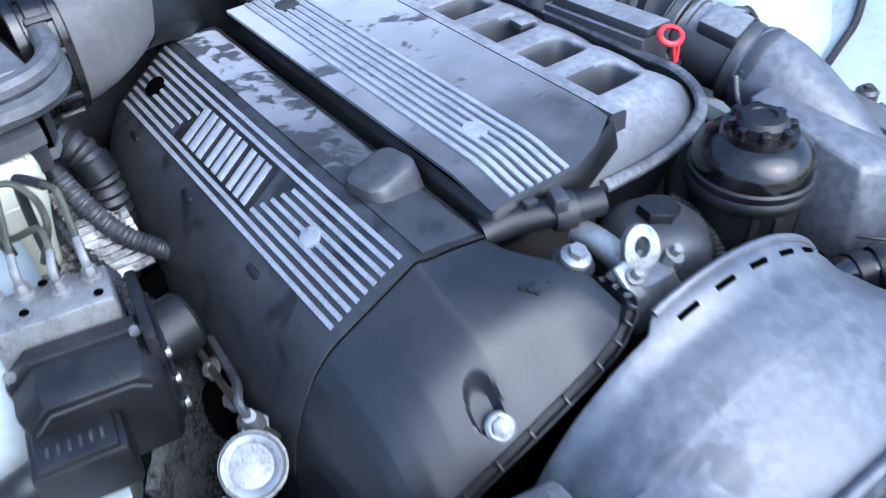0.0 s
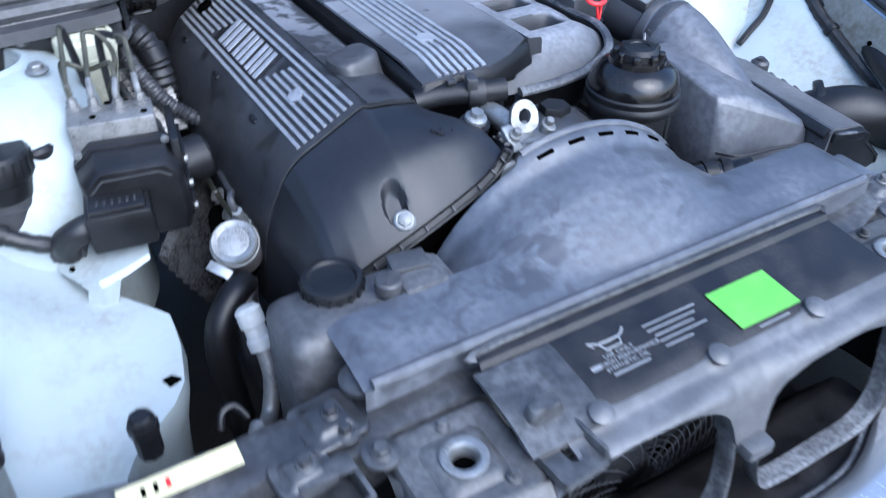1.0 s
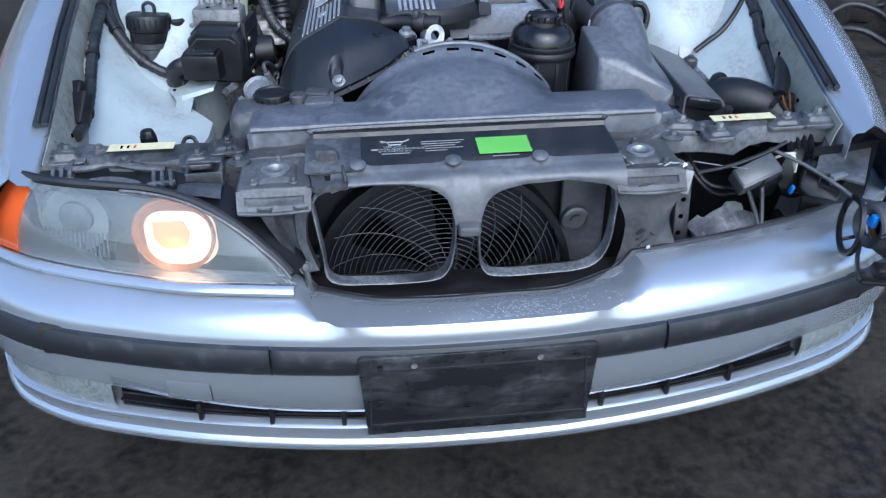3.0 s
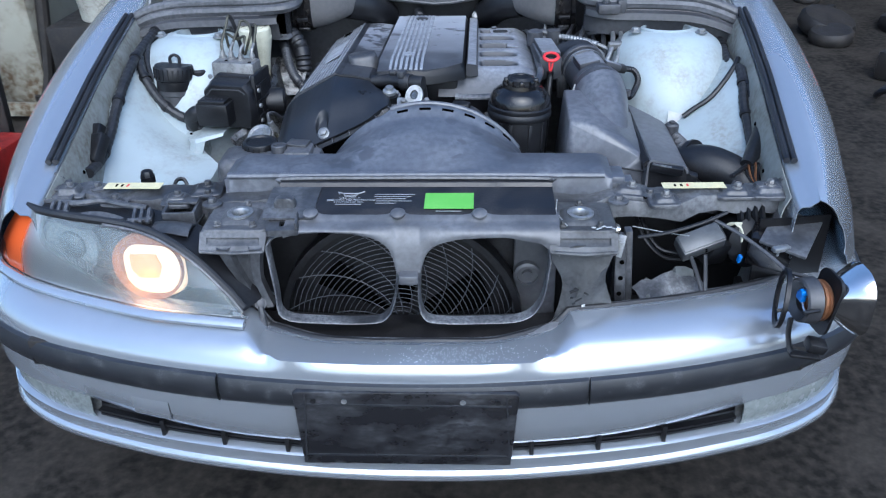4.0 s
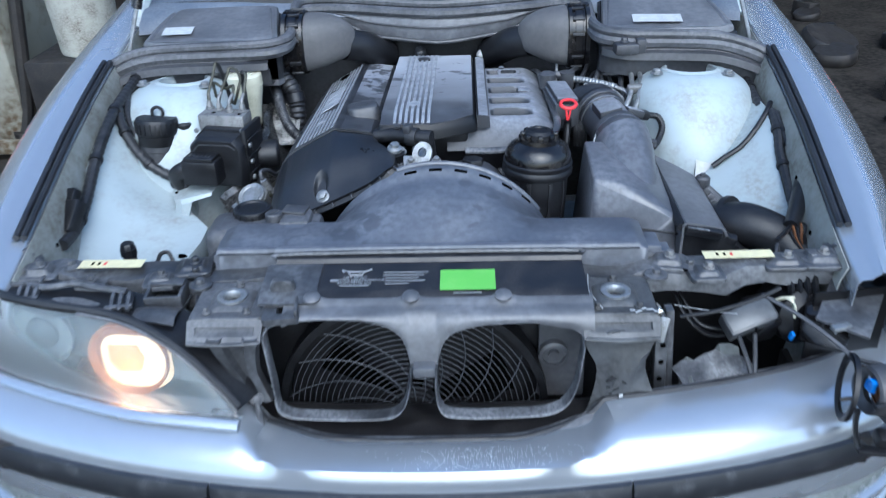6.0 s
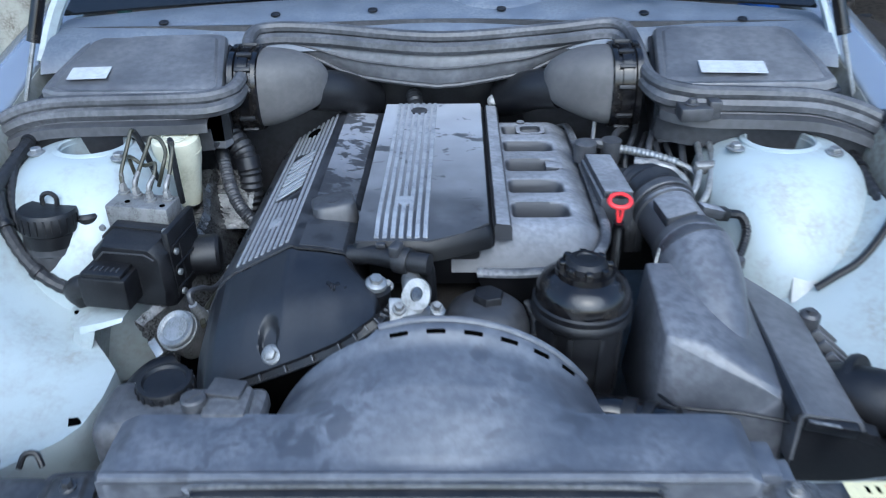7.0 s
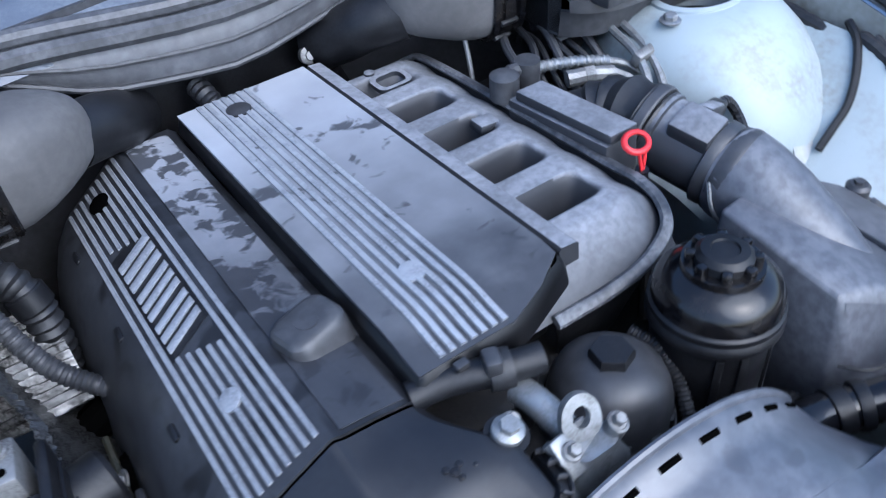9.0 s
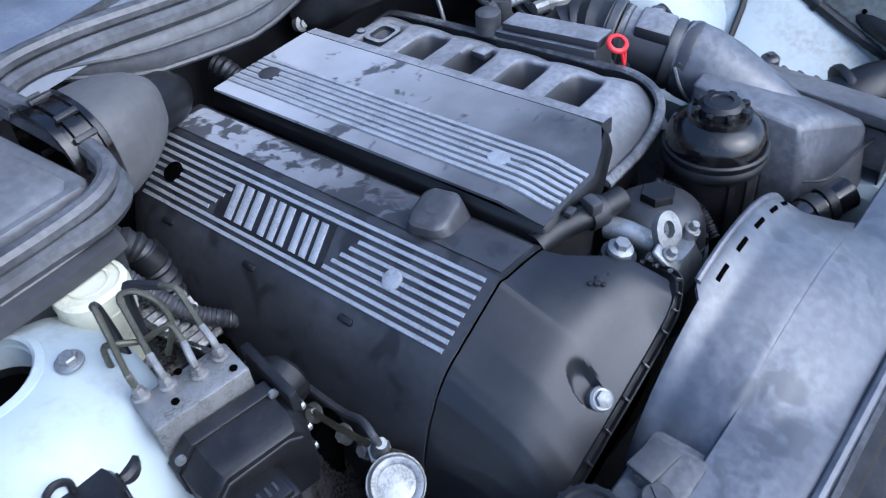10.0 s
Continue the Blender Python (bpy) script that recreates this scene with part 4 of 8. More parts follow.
beam((-0.588, 0.018, 0.640), 0.050, False)
beam((-0.431, -0.043, 0.636), 0.057, True)
glow = new("low_beam_light", bpy.data.lights.new("low_beam_light", "POINT"))
glow.data.energy, glow.data.color, glow.data.shadow_soft_size = 0.045, (1.0, 0.36, 0.10), 0.012
glow.location = (-0.434, -0.066, 0.612)

# ---- front carrier ----
carrier = thing("front_carrier", "dusty black radiator support carrier with bolted brackets", "carrier", (0, 0.05, 0.55))
rows = []
for k in range(45):
    x = -0.665 + 1.33 * k / 44
    out = ease((abs(x) - 0.34) / 0.1)
    wob = 0.004 * math.sin(41 * x) + 0.003 * math.sin(77 * x + 1)
    yf, yr = 0.055 + 0.03 * (abs(x) / 0.65) ** 3 + wob, 0.108 + 0.025 * (abs(x) / 0.65) ** 2
    z = 0.708 + wob
    low = 0.045 - 0.017 * ease((x - 0.34) / 0.04) + 0.006 * math.sin(31 * x)
    rows.append([(x, yf - 0.008, z - low), (x, yf - 0.004, z - 0.012), (x, yf, z - 0.003), (x, yf + 0.012, z), (x, yr - 0.012, z + 0.004 * out), (x, yr - 0.002, z - 0.002), (x, yr, z - 0.012), (x, yr + 0.002, z - 0.06)])
part("beam", sheet(rows, 0.003), SUPPORT, carrier)


def latch(side):
    cx = side * 0.277
    worn = GREYED if side < 0 else WORN
    m = pose(cx, 0, 0.708)
    outer = rounded(0.112, 0.108, 0.012, 8, 0.0, 0.001)
    hole = [(0.011 * math.cos(2 * math.pi * k / 36 + radians(2)), 0.011 * math.sin(2 * math.pi * k / 36 + radians(2))) for k in range(36)]
    rings = []
    for f, z in ((0.0, -0.026), (0.01, -0.012), (0.04, -0.004), (0.09, -0.0005), (0.16, 0.0005), (0.24, -0.0005), (0.46, -0.001), (0.54, -0.0015), (0.66, 0.003), (0.80, 0.0045), (0.9, 0.003), (1.0, -0.006), (1.0, -0.02)):
        rings.append([(ox + (hx - ox) * f, oy + (hy - oy) * f, z) for (ox, oy), (hx, hy) in zip(outer, hole * 2)])
    plate_ = part("latch_plate", put(loft(rings, caps=False), m), worn, carrier, "worn grey bonnet catch plate with round hole")
    part("catch_ring", lathe([(0.0115, -0.004), (0.0118, 0.0045), (0.014, 0.0075), (0.019, 0.0085), (0.0215, 0.0075), (0.0215, -0.004)], m, 28, hollow=True), STEEL, plate_, "worn bare metal catch ring")
    part("catch_hole", lathe([(0.0112, -0.02), (0.0112, -0.008), (0.002, -0.008)], m, 20), INK_AND_SHADE, plate_)
    for x, y in ((-0.030, -0.034), (0.028, -0.034), (0.002, 0.040)):
        part("plate_bolt", bolt_head(cx + x, y, 0.7080, 0.0045), worn, plate_)
    # lip folding down in front, with an inset field
    rows = []
    for d in (0.0, 0.003, 0.006, 0.007, 0.008, 0.015, 0.016, 0.017, 0.020, 0.023):
        deep = 0.005 * (0.007 < d < 0.016)
        rows.append([(cx + x * (1 - 1.5 * d), -0.050 - 1.1 * d + deep * (abs(x) < 0.042), 0.7055 - d) for x in (-0.054, -0.048, -0.043, -0.041, 0.0, 0.041, 0.043, 0.048, 0.054)])
    lip = part("front_lip", sheet(rows, 0.003), worn, plate_)
    part("lip_bead", tube([(cx - 0.050, -0.075, 0.683), (cx, -0.077, 0.681), (cx + 0.050, -0.075, 0.683)], 0.0032, 8, 3), worn, lip)
    if side < 0:
        # tapered wing and curved strut down to the lamp's corner
        part("wing_plate", sheet([[(-0.338, 0.022 - 0.02 * v, 0.704 - 0.02 * v), (-0.325 + 0.012 * v, 0.0 - 0.045 * v, 0.70 - 0.022 * v), (-0.312 + 0.01 * v, -0.02 - 0.05 * v, 0.70 - 0.025 * v)] for v in (0.0, 0.5, 1.0)], 0.003), SUPPORT, plate_)
        spine = [(-0.265, -0.068, 0.688), (-0.262, -0.066, 0.66), (-0.256, -0.064, 0.63), (-0.246, -0.062, 0.60), (-0.240, -0.060, 0.575)]
        wide = [0.036, 0.027, 0.018, 0.0145, 0.016]
        rows = [[(x - w, y + 0.006, z), (x - w * 0.92, y - 0.006, z), (x - w * 0.55, y - 0.007, z), (x - w * 0.4, y + 0.004, z), (x + w * 0.4, y + 0.004, z), (x + w * 0.55, y - 0.007, z), (x + w * 0.92, y - 0.006, z), (x + w, y + 0.006, z)] for (x, y, z), w in zip(spine, wide)]
        part("strut", sheet(rows, 0.003), SUPPORT, plate_, "pressed steel strut below the catch")
        part("strut_bolt", merge(lathe([(0.010, -0.014), (0.010, 0.004)], pose(-0.243, -0.074, 0.585, 60, 0, 20), 14), lathe([(0.007, 0.004), (0.007, 0.012), (0.005, 0.013)], pose(-0.243, -0.074, 0.585, 60, 0, 20), 6)), DUSTY, plate_, "grey adjusting bolt")
        part("bolt_stem", tube([(-0.243, -0.078, 0.592), (-0.238, -0.088, 0.572), (-0.236, -0.09, 0.55)], 0.005, 8, 3), DUSTY, plate_)
        guide = part("guide", ring_plate(rounded(0.052, 0.066, 0.006, 5), rounded(0.013, 0.036, 0.004, 5), 0.010, pose(-0.198, -0.033, 0.716, 0, 0, 6)), SUPPORT, plate_, "slotted rubber-topped guide")
        part("guide_stop", loft([[(-0.200 + a, -0.004 + b, z) for a, b in rounded(w, 0.016, 0.006)] for w, z in ((0.036, 0.712), (0.036, 0.735), (0.030, 0.742), (0.018, 0.745))]), SUPPORT, guide)
        part("guide_rib", box(0.005, 0.05, 0.012, pose(-0.176, -0.035, 0.72, 0, 0, 6), 0.002), SUPPORT, guide)
    else:
        rows = []
        for k in range(9):
            v = k / 8
            z = 0.688 - 0.15 * v
            rows.append([(0.277 + a * (0.05 - 0.012 * math.sin(3 * v)) + 0.006 * math.sin(7 * v + 2 * a) + 0.01 * v, -0.066 + 0.01 * abs(a) + 0.006 * math.sin(9 * v + 3 * a), z + 0.006 * math.sin(5 * a + 2)) for a in (-1.0, -0.6, -0.2, 0.2, 0.6, 1.0)])
        leg = part("torn_leg", sheet(rows, 0.003), WORN, plate_, "torn grey sheet leg with chipped paint")
        for k in range(7):
            x, z = 0.262 + 0.006 * (k % 5) + 0.003 * math.sin(k * 3), 0.60 + 0.016 * math.sin(k * 1.7)
            part("chip", box(0.006 + 0.003 * (k % 3), 0.0016, 0.003 + 0.002 * (k % 2), pose(x, -0.0755, z, 10 * math.sin(k), 35 * math.sin(2 * k), 12), 0.0005), CHIP if k == 3 else BLACK, leg)
        part("bare_spot", box(0.007, 0.030, 0.010, pose(0.331, -0.036, 0.7045, -14, 14, -6), 0.001), CHROME, plate_, "bright bare torn corner")
        part("crack", tube([(0.243, 0.045, 0.7155), (0.240, 0.02, 0.716), (0.238, 0.0, 0.716), (0.243, -0.02, 0.716), (0.252, -0.045, 0.714)], 0.0009, 5, 3), CHIP, plate_, "white crack line in the plate")
        for k in range(5):
            part("chip", box(0.007 + 0.004 * (k % 2), 0.003, 0.0008, pose(0.292 + 0.008 * k, -0.05 - 0.004 * math.sin(2 * k), 0.714, 4, 0, 40 * math.sin(k)), 0.0004), CHIP, plate_)


for side in (-1, 1):
    latch(side)

# brackets, clips and bolts along the beam
random.seed(5)
for x, w, d, h, y in ((-0.60, 0.05, 0.05, 0.028, 0.085), (-0.40, 0.045, 0.045, 0.022, 0.055), (-0.36, 0.05, 0.06, 0.02, 0.095), (0.37, 0.055, 0.05, 0.022, 0.09), (0.42, 0.045, 0.05, 0.02, 0.055), (0.545, 0.055, 0.05, 0.02, 0.085), (0.60, 0.06, 0.06, 0.026, 0.09), (-0.505, 0.04, 0.03, 0.018, 0.045), (-0.64, 0.04, 0.04, 0.03, 0.12)):
    tilt = pose(x, y, 0.709, random.uniform(-3, 3), random.uniform(-3, 3), random.uniform(-8, 8))
    foot = loft([[tilt @ Vector((a * g, c * g, e)) for a, c in rounded(w * 1.15, d, 0.010, 5)] for g, e in ((1.0, -0.004), (1.0, 0.0015), (0.96, 0.003), (0.72, 0.0035), (0.62, 0.006), (0.56, h * 0.42), (0.50, h * 0.47), (0.2, h * 0.48))])
    b = part("bracket", foot, SUPPORT, carrier)
    part("bracket_bolt", bolt_head(x + 0.003, y, 0.709 + h * 0.47, 0.006), SUPPORT if x < 0 else ALU, b)
for x in (-0.315, 0.34):
    part("mount_bolt", merge(lathe([(0.022, 0), (0.022, 0.008), (0.014, 0.012)], pose(x, 0.118, 0.712), 20), bolt_head(x, 0.118, 0.722, 0.009)), SUPPORT, carrier)
# lamp carrier ledge above the fitted headlight
rows = [[(x, lerp([(-0.65, 0.045), (-0.56, 0.01), (-0.435, -0.012), (-0.36, -0.02)], x) + dy, z + 0.003 * math.sin(60 * x)) for x in [-0.655 + 0.0125 * i for i in range(25)]] for dy, z in ((-0.022, 0.694), (-0.012, 0.70), (0.006, 0.701), (0.02, 0.694), (0.05, 0.69), (0.07, 0.688))]
part("lamp_ledge", sheet(rows, 0.003), SUPPORT, carrier, "dusty black ledge above the headlight")
for x, y in ((-0.59, 0.02), (-0.44, -0.005)):
    clip = part("ledge_clip", box(0.036, 0.030, 0.010, pose(x, y, 0.706, 15, 0, 10), 0.002), BLACK, carrier, "black ladder-shaped trim clip")
    for dx in (-0.012, 0.0, 0.012):
        part("clip_rung", box(0.006, 0.036, 0.007, pose(x + dx, y - 0.002, 0.7115, 15, 0, 10), 0.002), SUPPORT, clip)
    part("clip_bar", box(0.04, 0.007, 0.007, pose(x, y - 0.012, 0.709, 15, 0, 10), 0.002), SUPPORT, clip)
rows = []
for k in range(11):
    u = k / 10
    rows.append([(-0.565 + 0.10 * u, 0.012 - 0.016 * u - 0.018 * v, 0.700 + 0.012 * math.sin(math.pi * u) ** 0.7 * (1 - v) + 0.002) for v in (0.0, 0.35, 0.7, 1.0)])
part("ledge_hump", sheet(rows, 0.003), SUPPORT, carrier, "moulded hump on the headlight ledge")
part("ledge_pipe", tube([(-0.60, 0.045, 0.71), (-0.56, 0.03, 0.716), (-0.52, 0.035, 0.719), (-0.48, 0.025, 0.716), (-0.44, 0.02, 0.712)], 0.0055, 8, 5), SUPPORT, carrier)
for x, y, z, w in ((-0.385, 0.03, 0.706, 0.05), (-0.615, 0.075, 0.708, 0.055)):
    part("open_bracket", merge(box(w, 0.004, 0.032, pose(x, y - 0.024, z - 0.010, 8, 0, 4), 0.001), box(0.005, 0.05, 0.03, pose(x - w / 2, y, z - 0.009, 0, 0, 4), 0.001), box(0.005, 0.05, 0.03, pose(x + w / 2, y, z - 0.009, 0, 0, 4), 0.001), box(w, 0.02, 0.004, pose(x, y + 0.014, z + 0.008), 0.001)), SUPPORT, carrier, "open box-shaped bracket")
for x, y, z, r in ((-0.335, 0.04, 0.7115, 0.010), (-0.352, 0.075, 0.7115, 0.008), (0.345, 0.05, 0.7115, 0.010), (0.40, 0.075, 0.7115, 0.009), (0.633, 0.11, 0.716, 0.013), (0.585, 0.085, 0.714, 0.009), (-0.555, 0.1, 0.713, 0.009)):
    part("beam_bolt", bolt_head(x, y, z, r * 0.7), SUPPORT, carrier)
    part("bolt_washer", lathe([(r * 1.7, -0.003), (r * 1.7, 0.0005), (r * 1.5, 0.0015)], pose(x, y, z), 18), SUPPORT, carrier)
for x in (-0.41, 0.40):
    part("beam_slot", box(0.024, 0.009, 0.003, pose(x, 0.066, 0.7105, 0, 0, 8), 0.001), INK_AND_SHADE, carrier)


def sticker(x, y, z, w, h, tilt, name, label):
    s = solo(name, box(w, h, 0.0008, pose(x, y, z, 0, 0, tilt), 0), YELLOW, label, "sticker")
    for k, col in ((-0.30, INK_AND_SHADE), (-0.20, INK_AND_SHADE), (-0.10, RED)):
        part("pictogram", box(w * 0.035, h * 0.38, 0.0006, pose(x + k * w * math.cos(radians(tilt)), y + k * w * math.sin(radians(tilt)), z + 0.0007, 0, 0, tilt), 0), col, s)
    return s


sticker(-0.489, 0.094, 0.7185, 0.10, 0.024, 0, "warning_sticker", "faded yellow warning sticker on the carrier")
sticker(0.477, 0.094, 0.7185, 0.105, 0.022, 1, "warning_sticker", "creased pale yellow warning sticker on the carrier")

# panel over the radiator with its labels
cover = thing("radiator_cover", "black plastic cover panel between the bonnet catches", "cover panel", (0, 0.03, 0.7))
rows = []
for y, z in ((-0.035, 0.716), (-0.022, 0.724), (-0.012, 0.727), (-0.008, 0.728), (0.055, 0.7305), (0.062, 0.731), (0.066, 0.737), (0.078, 0.738), (0.084, 0.734), (0.098, 0.732), (0.108, 0.724)):
    rows.append([(x, y, z) for x in [-0.222 + 0.4575 * i / 12 for i in range(13)]])
part("panel", sheet(rows, 0.003), PANEL, cover)
part("ridge", tube([(-0.225, 0.07, 0.735), (-0.19, 0.078, 0.7395), (0.2, 0.078, 0.7395), (0.235, 0.07, 0.737)], 0.004, 6, 4), SUPPORT, cover)
part("step", put(sheet([[(x, y, z) for x in (-0.232, -0.20, -0.165, -0.15)] for y, z in ((-0.035, 0.722), (0.0, 0.731), (0.05, 0.734), (0.06, 0.732))], 0.004), pose(0, 0, 0)), SUPPORT, cover)
part("green_label", box(0.0795, 0.052, 0.0008, pose(0.0655, 0.011, 0.7302, 2.2, 0, 0), 0), GREEN, cover, "plain bright green paper label")
part("plug", merge(lathe([(0.007, 0), (0.006, 0.004)], pose(0.062, 0.088, 0.7345), 10), lathe([(0.007, 0), (0.006, 0.004)], pose(0.072, 0.088, 0.7345), 10)), ALU, cover)


def words(text, x, y, size, material=WHITE, z=0.7300, tilt=2.2, parent=None, spacing=1.0):
    cu = bpy.data.curves.new("lettering", "FONT")
    cu.body, cu.size, cu.extrude, cu.align_x, cu.space_character = text, size, 0.0002, "CENTER", spacing
    ob = new("lettering", cu)
    dg = bpy.context.evaluated_depsgraph_get()
    me = bpy.data.meshes.new_from_object(ob.evaluated_get(dg))
    bpy.data.objects.remove(ob)
    bm = bmesh.new()
    bm.from_mesh(me)
    bpy.data.meshes.remove(me)
    put(bm, pose(x, y, z + 0.04 * y, tilt, 0, 0))
    return part("lettering", bm, material, parent)


def oil_notice():
    x = -0.098
    can = tube([(x - 0.012, 0.036, 0.7312), (x + 0.012, 0.036, 0.7312), (x + 0.022, 0.043, 0.7314)], 0.0012, 6, 2)
    can = merge(can, tube([(x - 0.012, 0.036, 0.7312), (x - 0.009, 0.027, 0.731), (x + 0.009, 0.027, 0.731), (x + 0.012, 0.036, 0.7312)], 0.0012, 6, 1, curved=False), tube([(x - 0.012, 0.036, 0.7312), (x - 0.022, 0.041, 0.7314), (x - 0.018, 0.034, 0.7313)], 0.001, 6, 2))
    part("oil_can_symbol", can, WHITE, cover, "white oil can symbol")
    words("USE ONLY", x, 0.018, 0.0075, parent=cover)
    part("print_bar", box(0.011, 0.005, 0.0006, pose(x - 0.031, 0.0135, 0.7302, 2.2, 0, 0), 0), WHITE, cover)
    words("HIGH PERFORMANCE", x + 0.009, 0.011, 0.0070, parent=cover)
    words("SYNTHETIC OIL", x, 0.004, 0.0070, parent=cover)
    part("print_bar", box(0.042, 0.0022, 0.0006, pose(x, -0.0005, 0.7295, 2.2, 0, 0), 0), WHITE, cover)
    for k, w in enumerate((0.066, 0.060, 0.048, 0.058, 0.034)):
        part("print_bar", box(w, 0.0016, 0.0006, pose(-0.058 + w / 2 + 0.004 * (k > 1), 0.034 - 0.0075 * k, 0.7306 - 0.0003 * k, 2.2, 0, 0), 0), WHITE, cover)
    for k, w in enumerate((0.04, 0.03)):
        part("print_bar", box(w, 0.0016, 0.0006, pose(0.065 + 0.1 * k, -0.0195 + 0.02 * k, 0.7268 + 0.0008 * k, 2.2, 0, 0), 0), WHITE, cover)


oil_notice()

# ---- grille frame ----
grille = thing("grille_frame", "dusty black twin kidney grille frame without its bars", "grille", (0, -0.06, 0.54))


def kidney(side):
    if side < 0:
        pts = [(-0.224, 0.684), (-0.205, 0.700), (-0.135, 0.707), (-0.060, 0.702), (-0.026, 0.683), (-0.017, 0.645), (-0.022, 0.598), (-0.034, 0.571), (-0.060, 0.561), (-0.140, 0.561), (-0.203, 0.569), (-0.213, 0.612)]
    else:
        pts = [(0.226, 0.660), (0.216, 0.688), (0.156, 0.700), (0.084, 0.697), (0.040, 0.683), (0.023, 0.652), (0.019, 0.602), (0.026, 0.571), (0.050, 0.562), (0.120, 0.562), (0.185, 0.568), (0.214, 0.598)]
    loop = smooth([(x, 0, z) for x, z in [*pts, pts[0]]], 4)[:-1]
    c = sum((Vector(p) for p in loop), Vector()) / len(loop)
    rings = []
    for grow, dy in ((0.988, 0.001), (1.0, -0.003), (1.018, -0.004), (1.03, 0.0), (1.03, 0.010), (1.0, 0.018), (0.985, 0.018), (0.984, 0.008), (0.988, 0.001)):
        rings.append([(c.x + (p.x - c.x) * grow, -0.058 - 0.25 * (0.69 - p.z) + dy, c.z + (p.z - c.z) * grow) for p in loop])
    part("kidney_rim", loft(rings, caps=False), RIM, grille, "grey-worn kidney shaped rim")


for side in (-1, 1):
    kidney(side)
# moulded panel: from its clip ridge it rolls down to the openings and, between them, into the bridge
BROW = [(-0.195, 0.700), (-0.175, 0.7065), (-0.135, 0.709), (-0.085, 0.7065), (-0.06, 0.702), (-0.040, 0.694), (-0.028, 0.683), (-0.021, 0.666), (-0.0165, 0.643), (0.0205, 0.643), (0.025, 0.662), (0.033, 0.680), (0.046, 0.690), (0.084, 0.699), (0.156, 0.702), (0.210, 0.692), (0.240, 0.672)]
rows = []
for x in sorted([-0.195 + 0.435 * k / 43 for k in range(44)] + [-0.034 + 0.0024 * k for k in range(32)]):
    low = lerp(BROW, x)
    bump = 0.0045 * sum(math.exp(-((x - b) / 0.013) ** 2) for b in (-0.155, -0.015, 0.115))
    yf = -0.064 - 0.25 * (0.69 - low)
    col = [(x, -0.012, 0.720), (x, -0.017, 0.7235 + 0.5 * bump), (x, -0.026, 0.7225 + bump), (x, -0.033, 0.718 + 0.6 * bump), (x, -0.037, 0.7165)]
    a, b, c = Vector((x, -0.037, 0.7165)), Vector((x, -0.066, 0.7150)), Vector((x, yf, low))
    for k in range(1, 11):
        u = k / 10
        col.append(tuple(a * (1 - u) ** 2 + b * 2 * u * (1 - u) + c * u * u))
    col.append((x, yf + 0.010, low - 0.001))
    rows.append(col)
part("nose_panel", sheet(rows, 0.003), LID, grille, "dusty curved panel rolling down to the grille openings", sharp=60)
for x in (-0.155, -0.015, 0.115):
    part("panel_clip", merge(lathe([(0.012, 0), (0.012, 0.003), (0.007, 0.006)], pose(x, -0.027, 0.7255, 14, 0, 0), 18)), LID, grille)
part("bridge", loft([[(0.002 + a * w, -0.054 - 0.25 * (0.69 - z) + b, z) for a, b in ((-1, 0.0), (1, 0.0), (1, 0.022), (-1, 0.022))] for w, z in ((0.030, 0.690), (0.022, 0.675), (0.017, 0.66), (0.0165, 0.640))]), LID, grille)
part("nub", box(0.034, 0.03, 0.018, pose(0.003, -0.078, 0.640), 0.006), LID, grille, "small grey catch nub between the openings")

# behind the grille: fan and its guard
# black sheet paints the shade of the cavity behind the openings
part("grille_cavity", sheet([[(x, y, z) for x in (-0.30, -0.1, 0.1, 0.30)] for y, z in ((0.10, 0.70), (0.085, 0.60), (0.08, 0.42), (-0.09, 0.40), (-0.13, 0.44))], 0.004), BLACK, carrier, "black sheet for the cavity's shade behind the grille")
part("lower_panel", sheet([[(x, y + 0.16 * x * x, z) for x in [-0.255 + 0.034 * i for i in range(16)]] for y, z in ((0.03, 0.44), (-0.015, 0.525), (-0.03, 0.535), (-0.08, 0.537), (-0.132, 0.540), (-0.142, 0.548))], 0.003), PANEL, grille, "dark dusty panel below the grille openings")
part("side_shelf", sheet([[(0.16 + 0.09 * a, -0.118 + 0.045 * a - 0.014 * b, 0.546 + 0.014 * a - 0.002 * b) for a in (0, 0.35, 0.7, 1)] for b in (0, 0.5, 1)], 0.003), LID, grille, "loose grey trim strip beside the opening")
fan = thing("cooling_fan", "black cooling fan behind a round wire guard", "fan", (0, 0.03, 0.42))
FX, FZ, FR = -0.025, 0.47, 0.205


